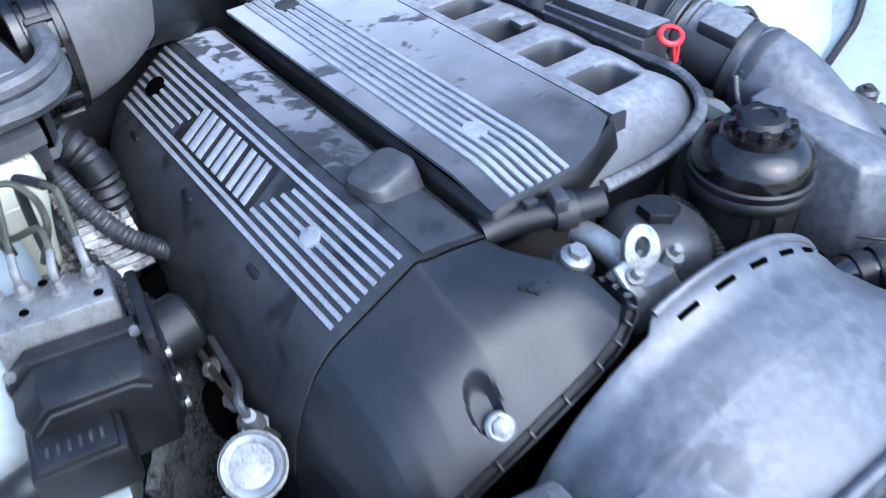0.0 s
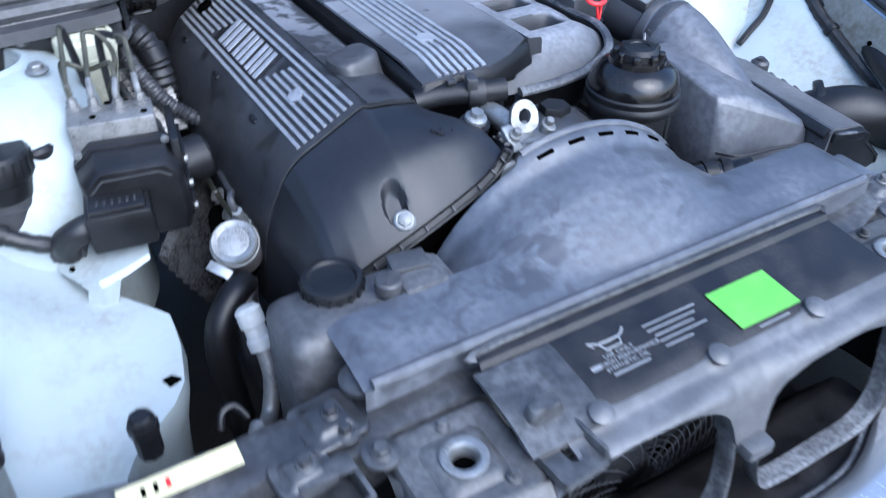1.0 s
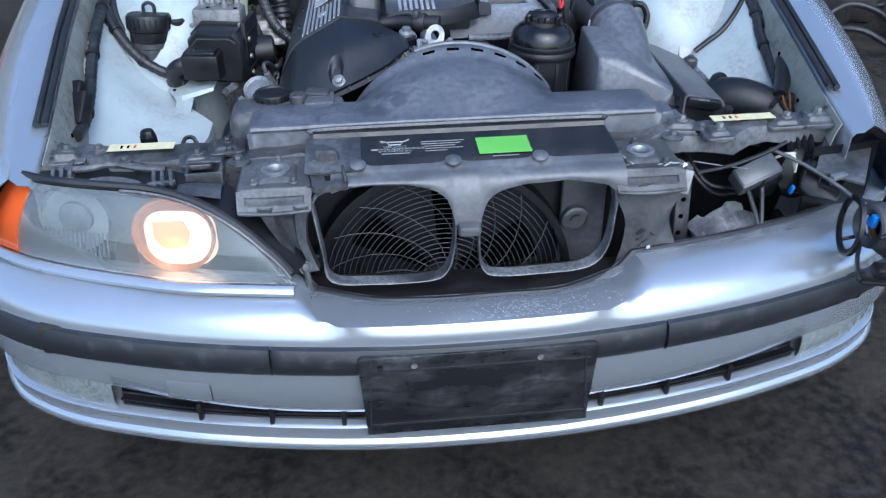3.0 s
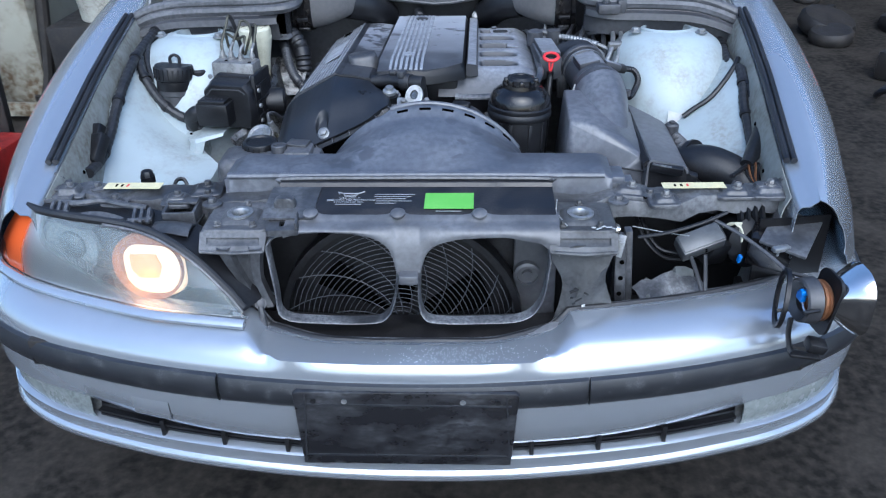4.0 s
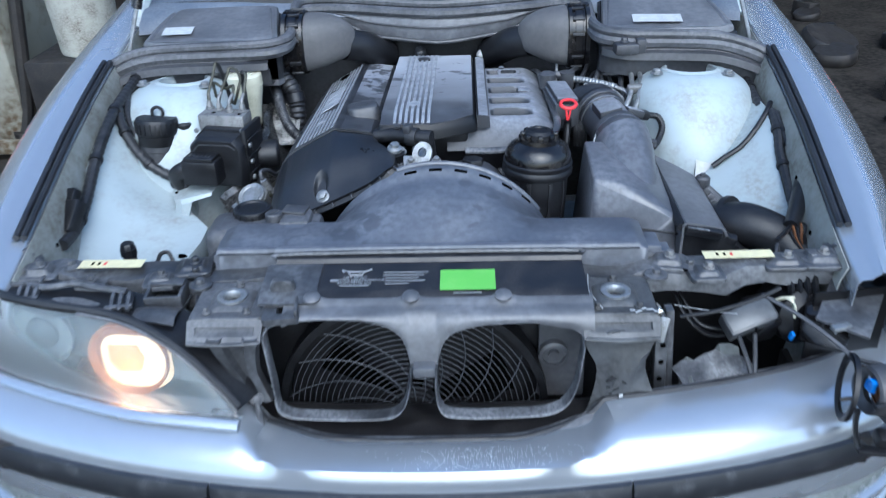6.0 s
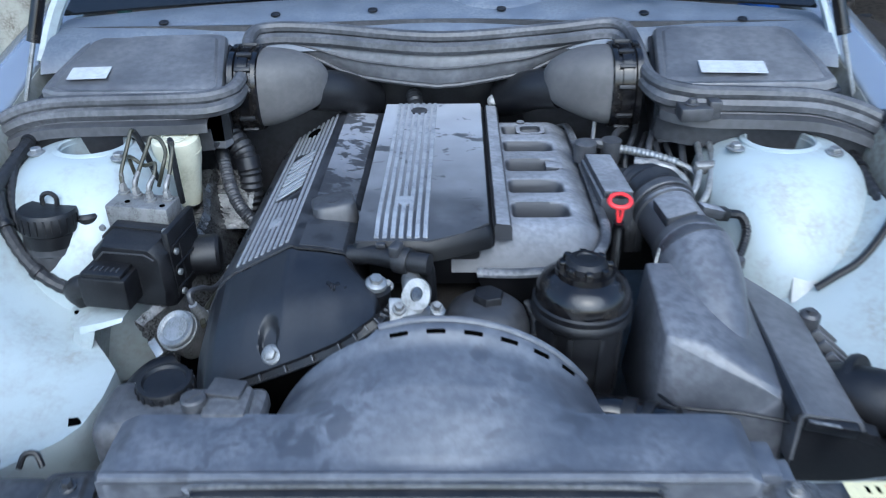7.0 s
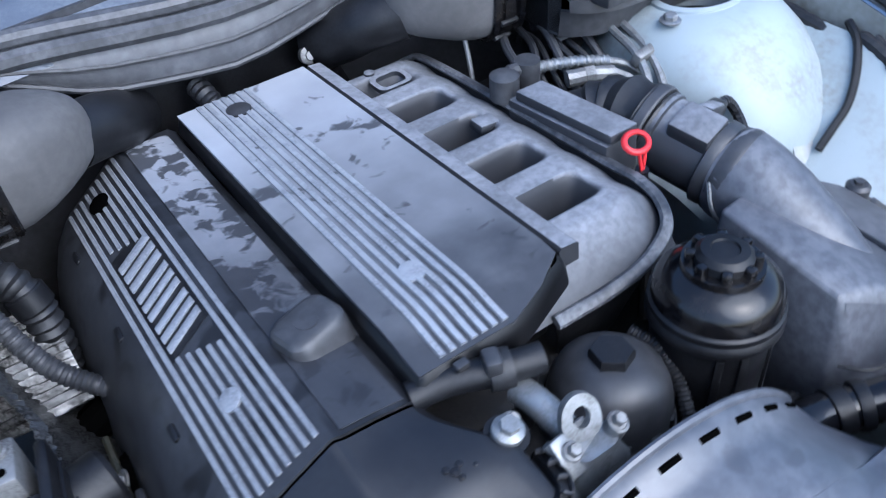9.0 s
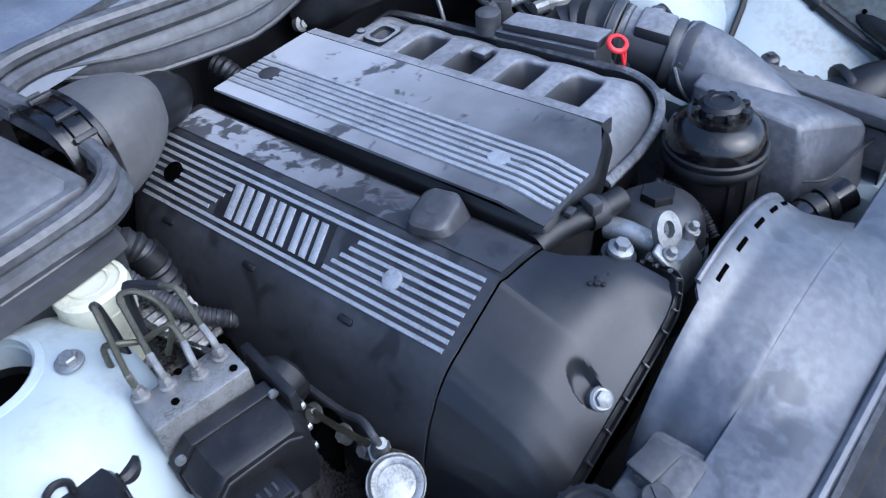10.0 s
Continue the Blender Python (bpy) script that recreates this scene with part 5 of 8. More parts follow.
def guard():
    c = Vector((FX, 0.035, FZ))
    for k in range(19):
        r = 0.036 + 0.0089 * k
        loop = [c + Vector((r * math.cos(2 * math.pi * i / 48), -0.012 * (1 - r / FR), r * math.sin(2 * math.pi * i / 48))) for i in range(49)]
        part("guard_wire", tube(loop, 0.0007, 5, 1, curved=False), WIRE, fan)
    for k in range(18):
        a = 2 * math.pi * k / 18
        line = [c + Vector((r * math.cos(a + 5.2 * (r - 0.03)), -0.015 * (1 - r / FR), r * math.sin(a + 5.2 * (r - 0.03)))) for r in [0.03 + 0.172 * i / 8 for i in range(9)]]
        part("guard_spoke", tube(line, 0.0009, 5, 1, curved=False), WIRE, fan)
    part("hub", lathe([(0.035, 0), (0.035, 0.02), (0.02, 0.026)], pose(FX, 0.055, FZ, 90, 0, 0), 28), BLACK, fan)
    for k in range(6):
        a = radians(60 * k + 10)
        blade = sheet([[(FX + r * math.cos(a + s), 0.058 + 0.03 * (s - 0.2), FZ + r * math.sin(a + s)) for r in (0.035, 0.08, 0.12, 0.165)] for s in (0.0, 0.15, 0.3, 0.45)], 0.002)
        # blades near-black, painted to sink into the shade behind the guard
        part("blade", blade, INK_AND_SHADE, fan)
    part("fan_ring", lathe([(FR, 0), (FR + 0.012, 0.0), (FR + 0.012, 0.035), (FR, 0.035), (FR, 0)], pose(FX, 0.07, FZ, 90, 0, 0), 56, hollow=True), BLACK, fan)
    part("fan_foot", box(0.3, 0.03, 0.08, pose(FX, 0.075, 0.374), 0.004), BLACK, fan)
    part("frame_plate", merge(box(0.075, 0.012, 0.22, pose(0.212, 0.062, 0.59), 0.004), box(0.03, 0.008, 0.008, pose(0.20, 0.05, 0.665), 0.002), box(0.03, 0.008, 0.008, pose(0.20, 0.05, 0.652), 0.002)), LID, fan, "grey-blue plastic fan frame")
    for x in (-0.2, 0.2):
        part("fan_mount", box(0.03, 0.06, 0.02, pose(x, 0.075, 0.425), 0.003), BLACK, fan)
    part("frame_boss", merge(lathe([(0.023, 0), (0.023, 0.012), (0.018, 0.014), (0.018, 0.008), (0.009, 0.008), (0.009, 0.016)], pose(0.198, 0.056, 0.570, 90, 0, 0), 26)), LID, fan)


guard()

# ---- the engine ----
def lean(y):
    """The engine drops a little towards the bulkhead."""
    return -0.058 * (y - 0.41)


engine = thing("engine", "six-cylinder engine under dusty black plastic covers", "engine", (-0.03, 0.6, 0.40))
# head cover: cross-section from the exhaust side over the striped band to the middle
HEAD = [(-0.318, 0.58), (-0.312, 0.64), (-0.304, 0.685), (-0.292, 0.722), (-0.276, 0.754), (-0.262, 0.7705), (-0.2575, 0.7735), (-0.2515, 0.778), (-0.176, 0.8185), (-0.171, 0.8195), (-0.164, 0.8165), (-0.135, 0.8135), (-0.105, 0.808), (-0.096, 0.800), (-0.09, 0.77), (-0.088, 0.70)]


def head_cover():
    rows = []
    for k in range(25):
        y = 0.403 + 0.557 * k / 24
        row = []
        for x, z in HEAD:
            end = 0.955 - 0.33 * max(0.0, -0.11 - x) - 0.10 * max(0.0, 0.80 - z)
            q = max(0.0, (y - end) / 0.06 + 0.25)
            row.append((x + 0.012 * q, min(y, end + 0.01), z + lean(y) - 0.03 * min(1.5, q) ** 2))
        rows.append(row)
    cover_ = part("head_cover", sheet(rows, 0.003), COVER, engine, "dusty black ribbed cylinder head cover")
    # top field with dried water marks
    rows = []
    for k in range(25):
        y = 0.408 + 0.53 * k / 24
        rows.append([(x, min(y, 0.955 - 0.33 * max(0.0, -0.11 - x) - 0.012), z + lean(y) + 0.0012) for x, z in ((-0.163, 0.8165), (-0.135, 0.8135), (-0.108, 0.8085))])
    part("marked_field", sheet(rows, 0.001), COVER_WET, cover_, "grey dust with painted rear sheen and dark dried water marks")
    return cover_


head = head_cover()


def band(u, y, h=0.0):
    """A place on the sloping striped band: u from 0 (outer) to 1."""
    x, z = -0.2515 + 0.0755 * u, 0.778 + 0.0405 * u
    return Vector((x - 0.473 * h, y, z + 0.881 * h + lean(y)))


def strip_on_band(u, y0, y1, w=0.0050, h=0.0022):
    n = max(2, int((y1 - y0) / 0.1))
    rows = []
    for i in range(n + 1):
        y = y0 + (y1 - y0) * i / n
        d = w / 0.0857 / 2
        rows.append([band(u - d, y, 0.0004), band(u - d * 0.8, y, h), band(u + d * 0.8, y, h), band(u + d, y, 0.0004)])
    return loft(rows)


def rear_of(u):
    return 0.955 - 0.33 * max(0.0, -0.11 - (-0.2515 + 0.0755 * u)) - 0.014


US = [0.045 + 0.91 * k / 8 for k in range(9)]
for i, u in enumerate(US):
    if i in (0, 1, 7, 8):
        part("stripe", strip_on_band(u, 0.414, rear_of(u)), STRIPE, head, "bright silver raised stripe")
    else:
        part("stripe", strip_on_band(u, 0.414, 0.602 - 0.006 * i), STRIPE, head, "bright silver raised stripe")
        part("stripe", strip_on_band(u, 0.795 - 0.006 * i, rear_of(u)), STRIPE, head, "bright silver raised stripe")


def emblem_block(y0, y1):
    """A plain slanted raised block where the maker's sign sits."""
    lo, hi = 0.24, 0.76
    rings = []
    for h, ins in ((0.0, 0.0), (0.0022, 0.0), (0.003, 0.002)):
        rings.append([band(lo, y0 + ins, h), band(hi, y0 + ins + 0.012, h), band(hi, y1 - ins + 0.012, h), band(lo, y1 - ins, h)])
    return loft(rings)


part("emblem_field", loft([[band(0.20, 0.590, 0.0002), band(0.80, 0.602, 0.0002), band(0.80, 0.782, 0.0002), band(0.20, 0.770, 0.0002)], [band(0.20, 0.590, 0.0008), band(0.80, 0.602, 0.0008), band(0.80, 0.782, 0.0008), band(0.20, 0.770, 0.0008)]]), BLACK, head, "matt black emblem field")
for y0, y1 in ((0.702, 0.756), (0.650, 0.698), (0.598, 0.646)):
    for k in range(3):
        w = (y1 - y0) / 3
        part("emblem_bar", emblem_block(y0 + w * k + 0.002, y0 + w * (k + 1) - 0.004), STRIPE, head, "plain raised silver emblem bar")
part("oval_plug", put(lathe([(0.011, -0.001), (0.011, 0.0020), (0.0095, 0.0026), (0.003, 0.0027)], None, 26), Matrix.Translation(band(0.5, 0.505, 0.001)) @ pose(0, 0, 0, 0, -28, 0)), STRIPE, head, "round plug across the stripes")
part("stud_hole", put(lathe([(0.0135, -0.004), (0.0135, 0.0022), (0.012, 0.0026), (0.003, 0.0026)], None, 24), Matrix.Translation(band(0.48, 0.868, 0.001)) @ pose(0, 0, 0, 0, -28, 0)), INK_AND_SHADE, head, "dark disc painted as a round fixing hole")
for y in (0.53, 0.68, 0.83):
    part("side_nick", box(0.008, 0.02, 0.01, Matrix.Translation((-0.262, y, 0.768 + lean(y))) @ pose(0, 0, 0, 0, -30, 0), 0.003), BLACK, head)


# oil filler cap
def filler():
    m = pose(-0.131, 0.514, 0.793, 0, -4, 14)
    cap = part("oil_filler_cap", put(loft([[(x * a, y * b, z) for x, y in rounded(0.062, 0.062, 0.018, 6)] for a, b, z in ((0.98, 0.98, 0.004), (1.0, 1.0, 0.008), (0.99, 0.94, 0.014), (0.97, 0.80, 0.024), (0.94, 0.72, 0.031), (0.84, 0.60, 0.034), (0.4, 0.3, 0.0348))]), m), DUSTY, engine, "dusty black oil filler cap with a moulded grip")
    part("cap_neck", put(lathe([(0.040, -0.014), (0.040, -0.002), (0.038, 0.001), (0.034, 0.004)], None, 30), m), MANIFOLD, cap, "pale round filler neck")
    part("cap_symbol", put(lathe([(0.011, 0.0345), (0.011, 0.0354), (0.0095, 0.0356)], None, 24), m), DUSTY, cap)


filler()


# front cap of the head with its flange
CAP_FOLD = [(-0.33, 0.60), (-0.31, 0.665), (-0.30, 0.69), (-0.262, 0.738), (-0.221, 0.767), (-0.171, 0.790), (-0.122, 0.802), (-0.085, 0.805), (-0.04, 0.797)]
CAP_EDGE = [(-0.33, 0.55), (-0.30, 0.625), (-0.285, 0.66), (-0.275, 0.68), (-0.245, 0.702), (-0.198, 0.722), (-0.15, 0.743), (-0.10, 0.768), (-0.075, 0.786), (-0.05, 0.795)]
CAP_RIM = [(-0.296, 0.290, 0.630), (-0.281, 0.274, 0.672), (-0.245, 0.268, 0.702), (-0.198, 0.268, 0.722), (-0.15, 0.268, 0.743), (-0.10, 0.268, 0.768), (-0.075, 0.270, 0.786), (-0.058, 0.279, 0.795), (-0.050, 0.298, 0.791), (-0.047, 0.322, 0.783)]


def softened(u, w=0.055):
    """A ramp that starts at zero with a rounded knee."""
    return w * math.log(1 + math.exp(u / w))


def front_cap():
    across = []
    for (xa, za), (xb, zb) in zip(HEAD, HEAD[1:]):
        n = max(1, int(math.hypot(xb - xa, zb - za) / 0.0022))
        across += [(xa + (xb - xa) * i / n, za + (zb - za) * i / n) for i in range(n)]
    across.append(HEAD[-1])
    rows = []
    for k in range(84):
        s = k / 83
        row = []
        for x, z in across:
            right = ease((x + 0.17) / 0.06)
            xx = x + 0.012 * s * (1 - ease((x + 0.30) / 0.05)) + 0.038 * ease(1.6 * s) * right
            y = 0.4005 + (0.269 + 0.024 * ease((xx + 0.078) / 0.03) + 0.016 * ease((-0.27 - xx) / 0.02) - 0.4005) * s
            zs, zf, zl = z - 0.003, min(z - 0.004, lerp(CAP_FOLD, xx)), min(z - 0.010, lerp(CAP_EDGE, xx))
            f = 0.62
            a, b = (zf - zs) / f, (zl - zf) / (1 - f)
            h = zs + a * s + (b - a) * (softened(s - f) - softened(-f))
            e = ((xx + 0.188) / 0.0135) ** 2 + ((y - 0.297) / 0.019) ** 2
            if e < 1:
                h -= 0.013 * ease(1.6 * (1 - e))
            row.append((xx, y, h))
        rows.append(row)
    cap = part("front_cap", sheet(rows, 0.004), CAPS, engine, "smooth black front cover with a soft fold", sharp=24)
    line = smooth(CAP_RIM, 6)
    rings, ribs = [], []
    for i, c in enumerate(line):
        t = (line[min(i + 1, len(line) - 1)] - line[max(i - 1, 0)]).normalized()
        turn = ease((c.x + 0.085) / 0.035)
        aim = Vector((0, -0.55, -0.83)).lerp(Vector((0.95, -0.15, -0.3)), turn)
        out = (aim - t * aim.dot(t)).normalized()
        up = t.cross(out)
        up = -up if up.z < 0 else up
        rings.append([c + o * out + h * up for o, h in ((-0.002, 0.001), (0.001, -0.0035), (0.0075, -0.0035), (0.008, 0.0008), (0.0102, 0.0008), (0.0108, -0.006), (0.006, -0.013), (-0.002, -0.010))])
        if i % 4 == 2:
            ribs.append((c + 0.0045 * out, t, out, up))
    part("flange", loft(rings), BLACK, cap, "black grooved flange round the cover")
    for c, t, out, up in ribs:
        m = Matrix((t, out, up)).transposed().to_4x4()
        part("flange_rib", box(0.0020, 0.0085, 0.0045, Matrix.Translation(c) @ m, 0.0006), DUSTY, cap)
    # near-black skirt paints the dark of the gap below the flange
    part("cap_skirt", sheet([[(p.x, p.y + d, p.z - h) for p in line] for d, h in ((0.004, 0.006), (0.010, 0.05), (0.016, 0.13))], 0.003), INK_AND_SHADE, cap)
    tilt = pose(0, 0, 0, 38, -16, 0)
    part("cap_bolt", put(merge(lathe([(0.0125, -0.006), (0.0125, 0.004), (0.010, 0.006)], None, 24), lathe([(0.0085, 0.005), (0.0085, 0.011), (0.006, 0.0125)], None, 6)), Matrix.Translation((-0.183, 0.283, 0.7385)) @ tilt), STEEL, cap, "bright hexagon bolt")
    part("side_bolt", put(merge(lathe([(0.013, 0), (0.013, 0.006), (0.010, 0.008)], None, 20), lathe([(0.008, 0.007), (0.008, 0.014)], None, 6)), pose(-0.060, 0.339, 0.800, 10, 5, 0)), STEEL, cap)
    part("side_boss", lathe([(0.018, -0.05), (0.018, -0.002)], pose(-0.060, 0.339, 0.800, 10, 5, 0), 20), BLACK, cap)
    for dx, dy, r in ((0, 0, 0.004), (0.006, 0.004, 0.003), (-0.005, 0.005, 0.003), (0.002, -0.006, 0.0025), (0.016, -0.003, 0.002)):
        part("mould_mark", lathe([(r, -0.001), (r, 0.0006), (r * 0.5, 0.001)], pose(-0.112 + dx, 0.333 + dy, 0.8045 - 0.05 * dx + 0.08 * dy, 6, 2, 0), 9), GLOSS, cap)


front_cap()

# ---- ignition and intake covers ----
def top_cover():
    out = [(-0.094, 0.408), (-0.088, 0.404), (-0.004, 0.404), (0.012, 0.407), (0.078, 0.434), (0.083, 0.440), (0.083, 0.925), (0.078, 0.931), (-0.084, 0.938), (-0.09, 0.932)]
    rings = []
    for grow, z in ((0.002, 0.803), (0.004, 0.805), (0.002, 0.818), (0.0, 0.826), (-0.004, 0.8315), (-0.010, 0.833)):
        cx, cy = -0.005, 0.66
        ring = []
        for x, y in out:
            f = 1 if x > cx else -1
            yy = y + (grow if y > cy else -grow)
            front = 0.010 * ease((0.47 - yy) / 0.065)
            ring.append((x + f * grow, yy, z + lean(yy) - front))
        rings.append(ring)
    bm = loft(rings[:-1], caps=False)
    top = []
    ys = [0.408, 0.425, 0.445, 0.465, 0.49, 0.55, 0.65, 0.75, 0.85, 0.93]
    for y in ys:
        x1 = 0.079 if y > 0.437 else 0.004 + (y - 0.408) / 0.029 * 0.072
        top.append([(x, y, 0.8325 + lean(y) - 0.010 * ease((0.47 - y) / 0.065)) for x in (-0.091, -0.06, -0.02, min(0.02, x1 - 0.001), x1)])
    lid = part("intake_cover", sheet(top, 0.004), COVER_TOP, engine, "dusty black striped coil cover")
    # side wall in near-black, its shade put into the colour
    part("cover_wall", bm, MATT, lid, "satin black cover side, darkened as its shade", sharp=50)
    # added box, near-black for the shade in the gap below the cover
    part("under_cover_fill", put(box(0.150, 0.48, 0.075, None, 0.006), pose(-0.006, 0.68, 0.758, -3.3, 0, 0)), MATT, lid, "dark filler box for the shaded gap below the cover")
    return lid


cover2 = top_cover()


def cover_z(y):
    return 0.8325 + lean(y) - 0.010 * ease((0.47 - y) / 0.065)


for k in range(7):
    x = -0.065 + 0.0625 * k / 6
    rows = []
    for y in (0.413, 0.43, 0.45, 0.47, 0.49, 0.6, 0.75, 0.927):
        z = cover_z(y)
        rows.append([(x - 0.0031, y, z + 0.0003), (x - 0.0026, y, z + 0.0026), (x + 0.0026, y, z + 0.0026), (x + 0.0031, y, z + 0.0003)])
    part("stripe", loft(rows), STRIPE, cover2, "bright silver raised stripe")
part("oval_plug", put(lathe([(0.0115, -0.001), (0.0115, 0.0026), (0.010, 0.003), (0.003, 0.0031)], None, 26, 1.15), pose(-0.033, 0.505, cover_z(0.505))), STRIPE, cover2, "round plug across the stripes")
part("stud_hole", put(lathe([(0.015, -0.003), (0.015, 0.0030), (0.0135, 0.0034), (0.003, 0.0034)], None, 26), pose(-0.03, 0.885, cover_z(0.885))), HOLE_DARK, cover2, "dark disc painted as a round fixing hole")
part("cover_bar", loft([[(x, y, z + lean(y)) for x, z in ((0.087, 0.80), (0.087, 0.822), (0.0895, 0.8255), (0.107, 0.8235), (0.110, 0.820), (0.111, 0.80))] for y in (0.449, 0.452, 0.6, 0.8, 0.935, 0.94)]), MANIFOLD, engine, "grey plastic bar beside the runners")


def manifold():
    xs = [0.03 + 0.208 * i / 78 for i in range(79)]
    ys = [0.429 + 0.495 * j / 170 for j in range(171)]
    rows = []
    for y in ys:
        row = []
        for x in xs:
            z = 0.8078
            for yc in (0.529, 0.612, 0.695, 0.778, 0.858):
                v = max(0.0, 1 - abs(y - yc) / 0.0255)
                deep = ease(1.5 * v) * (0.75 + 0.25 * v) * ease((x - 0.114) / 0.010) * (1 - ease((x - 0.160) / 0.040))
                z -= (0.085 if yc < 0.85 else 0.03) * deep
                z -= 0.0035 * math.exp(-((y - yc) / 0.016) ** 2) * ease((x - 0.15) / 0.03)
            q = max(0.0, (x - 0.196) / 0.042)
            z -= 0.022 * min(q, 1.0) ** 1.6
            q = max(0.0, (0.486 - y) / 0.057)
            z -= 0.046 * q ** 1.6 + 0.010 * q * ease((x - 0.17) / 0.05)
            q = max(0.0, (y - 0.892) / 0.032)
            z -= 0.05 * q * q
            row.append((x, y, z + lean(y)))
        rows.append(row)
    bm = loft(rows, closed=False, caps=False)
    bmesh.ops.recalc_face_normals(bm, faces=bm.faces)
    if sum(f.normal.z for f in bm.faces) < 0:
        bmesh.ops.reverse_faces(bm, faces=bm.faces)
    bmesh.ops.solidify(bm, geom=bm.faces[:], thickness=0.003)
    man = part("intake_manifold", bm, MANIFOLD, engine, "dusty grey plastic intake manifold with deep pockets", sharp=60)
    lip = [(0.150, 0.924, 0.768), (0.19, 0.927, 0.774), (0.225, 0.916, 0.792), (0.236, 0.88, 0.798), (0.2385, 0.70, 0.799), (0.2405, 0.55, 0.797), (0.2405, 0.50, 0.793), (0.236, 0.466, 0.787), (0.221, 0.443, 0.778), (0.19, 0.430, 0.770), (0.163, 0.426, 0.765), (0.125, 0.425, 0.762), (0.095, 0.425, 0.762), (0.064, 0.425, 0.763)]
    line = smooth([(x, y, z + lean(y) * (y > 0.5)) for x, y, z in lip], 5)
    part("flange_lip", tube(line, 0.0046, 8, 1, curved=False, flat=1.6), RIM, man, "worn pale flange edge of the manifold")
    # black sheet paints the dark underside below the lip
    part("under_wall", sheet([[(p.x + d * (0.13 - p.x) * 1.4, p.y + d * (0.6 - p.y) * 0.5, p.z - h) for p in line] for d, h in ((0.0, 0.004), (0.08, 0.03), (0.25, 0.09))], 0.003), BLACK, man, "lower half of the manifold, painted black for its shade")
    part("runner_tab", box(0.03, 0.024, 0.012, pose(0.190, 0.695, 0.802 + lean(0.69), 0, 6, 0), 0.004), MANIFOLD, man)
    part("rear_tab", put(ring_plate(rounded(0.05, 0.04, 0.012), rounded(0.036, 0.028, 0.009), 0.006), pose(0.165, 0.862, 0.806 + lean(0.86))), MANIFOLD, man)
    part("rear_boss", lathe([(0.007, -0.01), (0.007, 0.003), (0.005, 0.004)], pose(0.150, 0.89, 0.808 + lean(0.89)), 16), MANIFOLD, man)


manifold()
part("engine_block", merge(box(0.36, 0.5, 0.30, pose(-0.09, 0.66, 0.55), 0.02), box(0.30, 0.10, 0.28, pose(-0.05, 0.38, 0.54), 0.02)), DARK, engine, "dark grimy engine block")

# breather hose in front of the covers
part("breather_hose", merge(tube([(-0.10, 0.412, 0.800), (-0.07, 0.405, 0.804), (-0.03, 0.386, 0.807), (0.004, 0.374, 0.808)], 0.0135, 16, 4), tube([(-0.004, 0.382, 0.803), (0.0, 0.388, 0.79), (0.002, 0.392, 0.75), (0.002, 0.395, 0.70)], 0.010, 12, 4)), BLACK, engine, "thick black breather hose")
part("hose_clip", lathe([(0.0165, -0.010), (0.0172, -0.007), (0.0172, 0.007), (0.0165, 0.010)], pose(-0.030, 0.3865, 0.8065, 0, 88, -22), 24), RUBBER, engine)
part("clip_lug", box(0.014, 0.02, 0.016, pose(-0.038, 0.385, 0.823, 0, 0, -20), 0.003), DUSTY, engine)
part("clip_tongue", box(0.012, 0.008, 0.006, pose(-0.058, 0.398, 0.822), 0.001), DUSTY, engine)
part("ribbed_conduit", tube([(-0.012, 0.395, 0.80), (-0.006, 0.386, 0.785), (0.0, 0.382, 0.75)], 0.005, 8, 5, rib=0.12, pitch=0.004), RUBBER, engine)


# lifting eye, bracket and pulley tube
def lifting_eye():
    n = 24
    out = [((0.0165 + 0.004 * max(0.0, -math.sin(2 * math.pi * k / n))) * math.cos(2 * math.pi * k / n), 0.019 * math.sin(2 * math.pi * k / n)) for k in range(n)]
    hole = [(0.0075 * math.cos(2 * math.pi * k / n), 0.009 * math.sin(2 * math.pi * k / n)) for k in range(n)]
    eye = part("lifting_eye", put(ring_plate(out, hole, 0.008), pose(-0.010, 0.312, 0.806, 58, 8, -16)), STEEL, engine, "bright zinc-plated lifting eye")
    part("foot_plate", box(0.042, 0.034, 0.006, pose(-0.022, 0.303, 0.787, 38, 8, 10), 0.003), STEEL, eye)
    part("casting", loft([[(-0.008 + a * w, 0.303 + b * w * 0.75, z) for a, b in rounded(2.0, 2.0, 0.5)] for w, z in ((0.030, 0.74), (0.030, 0.762), (0.024, 0.774), (0.019, 0.786))]), STEEL, eye)
    part("ear", lathe([(0.009, -0.018), (0.009, 0.008), (0.006, 0.010)], pose(0.014, 0.300, 0.786, 14, 10, 0), 16), STEEL, eye)
    part("ear", lathe([(0.008, -0.02), (0.008, 0.006), (0.005, 0.008)], pose(-0.038, 0.306, 0.776, 24, -10, 0), 16), ALU, eye)
    part("spigot", tube([(-0.020, 0.376, 0.785), (-0.017, 0.352, 0.786), (-0.013, 0.325, 0.780)], 0.0125, 18, 3), STEEL, eye, "pale cast alloy spigot")
    part("arm", tube([(-0.078, 0.285, 0.755), (-0.045, 0.288, 0.760), (-0.012, 0.292, 0.762), (0.004, 0.290, 0.758)], 0.0075, 8, 3, flat=0.45), STEEL, eye)
    part("link", tube([(-0.040, 0.318, 0.79), (-0.030, 0.300, 0.776), (-0.018, 0.284, 0.758)], 0.0045, 8, 2), ALU, eye)
    for x, y, z in ((-0.048, 0.350, 0.792), (-0.030, 0.300, 0.793), (0.014, 0.299, 0.795)):
        part("eye_nut", bolt_head(x, y, z, 0.0055, (25, 5)), ALU, eye)


lifting_eye()


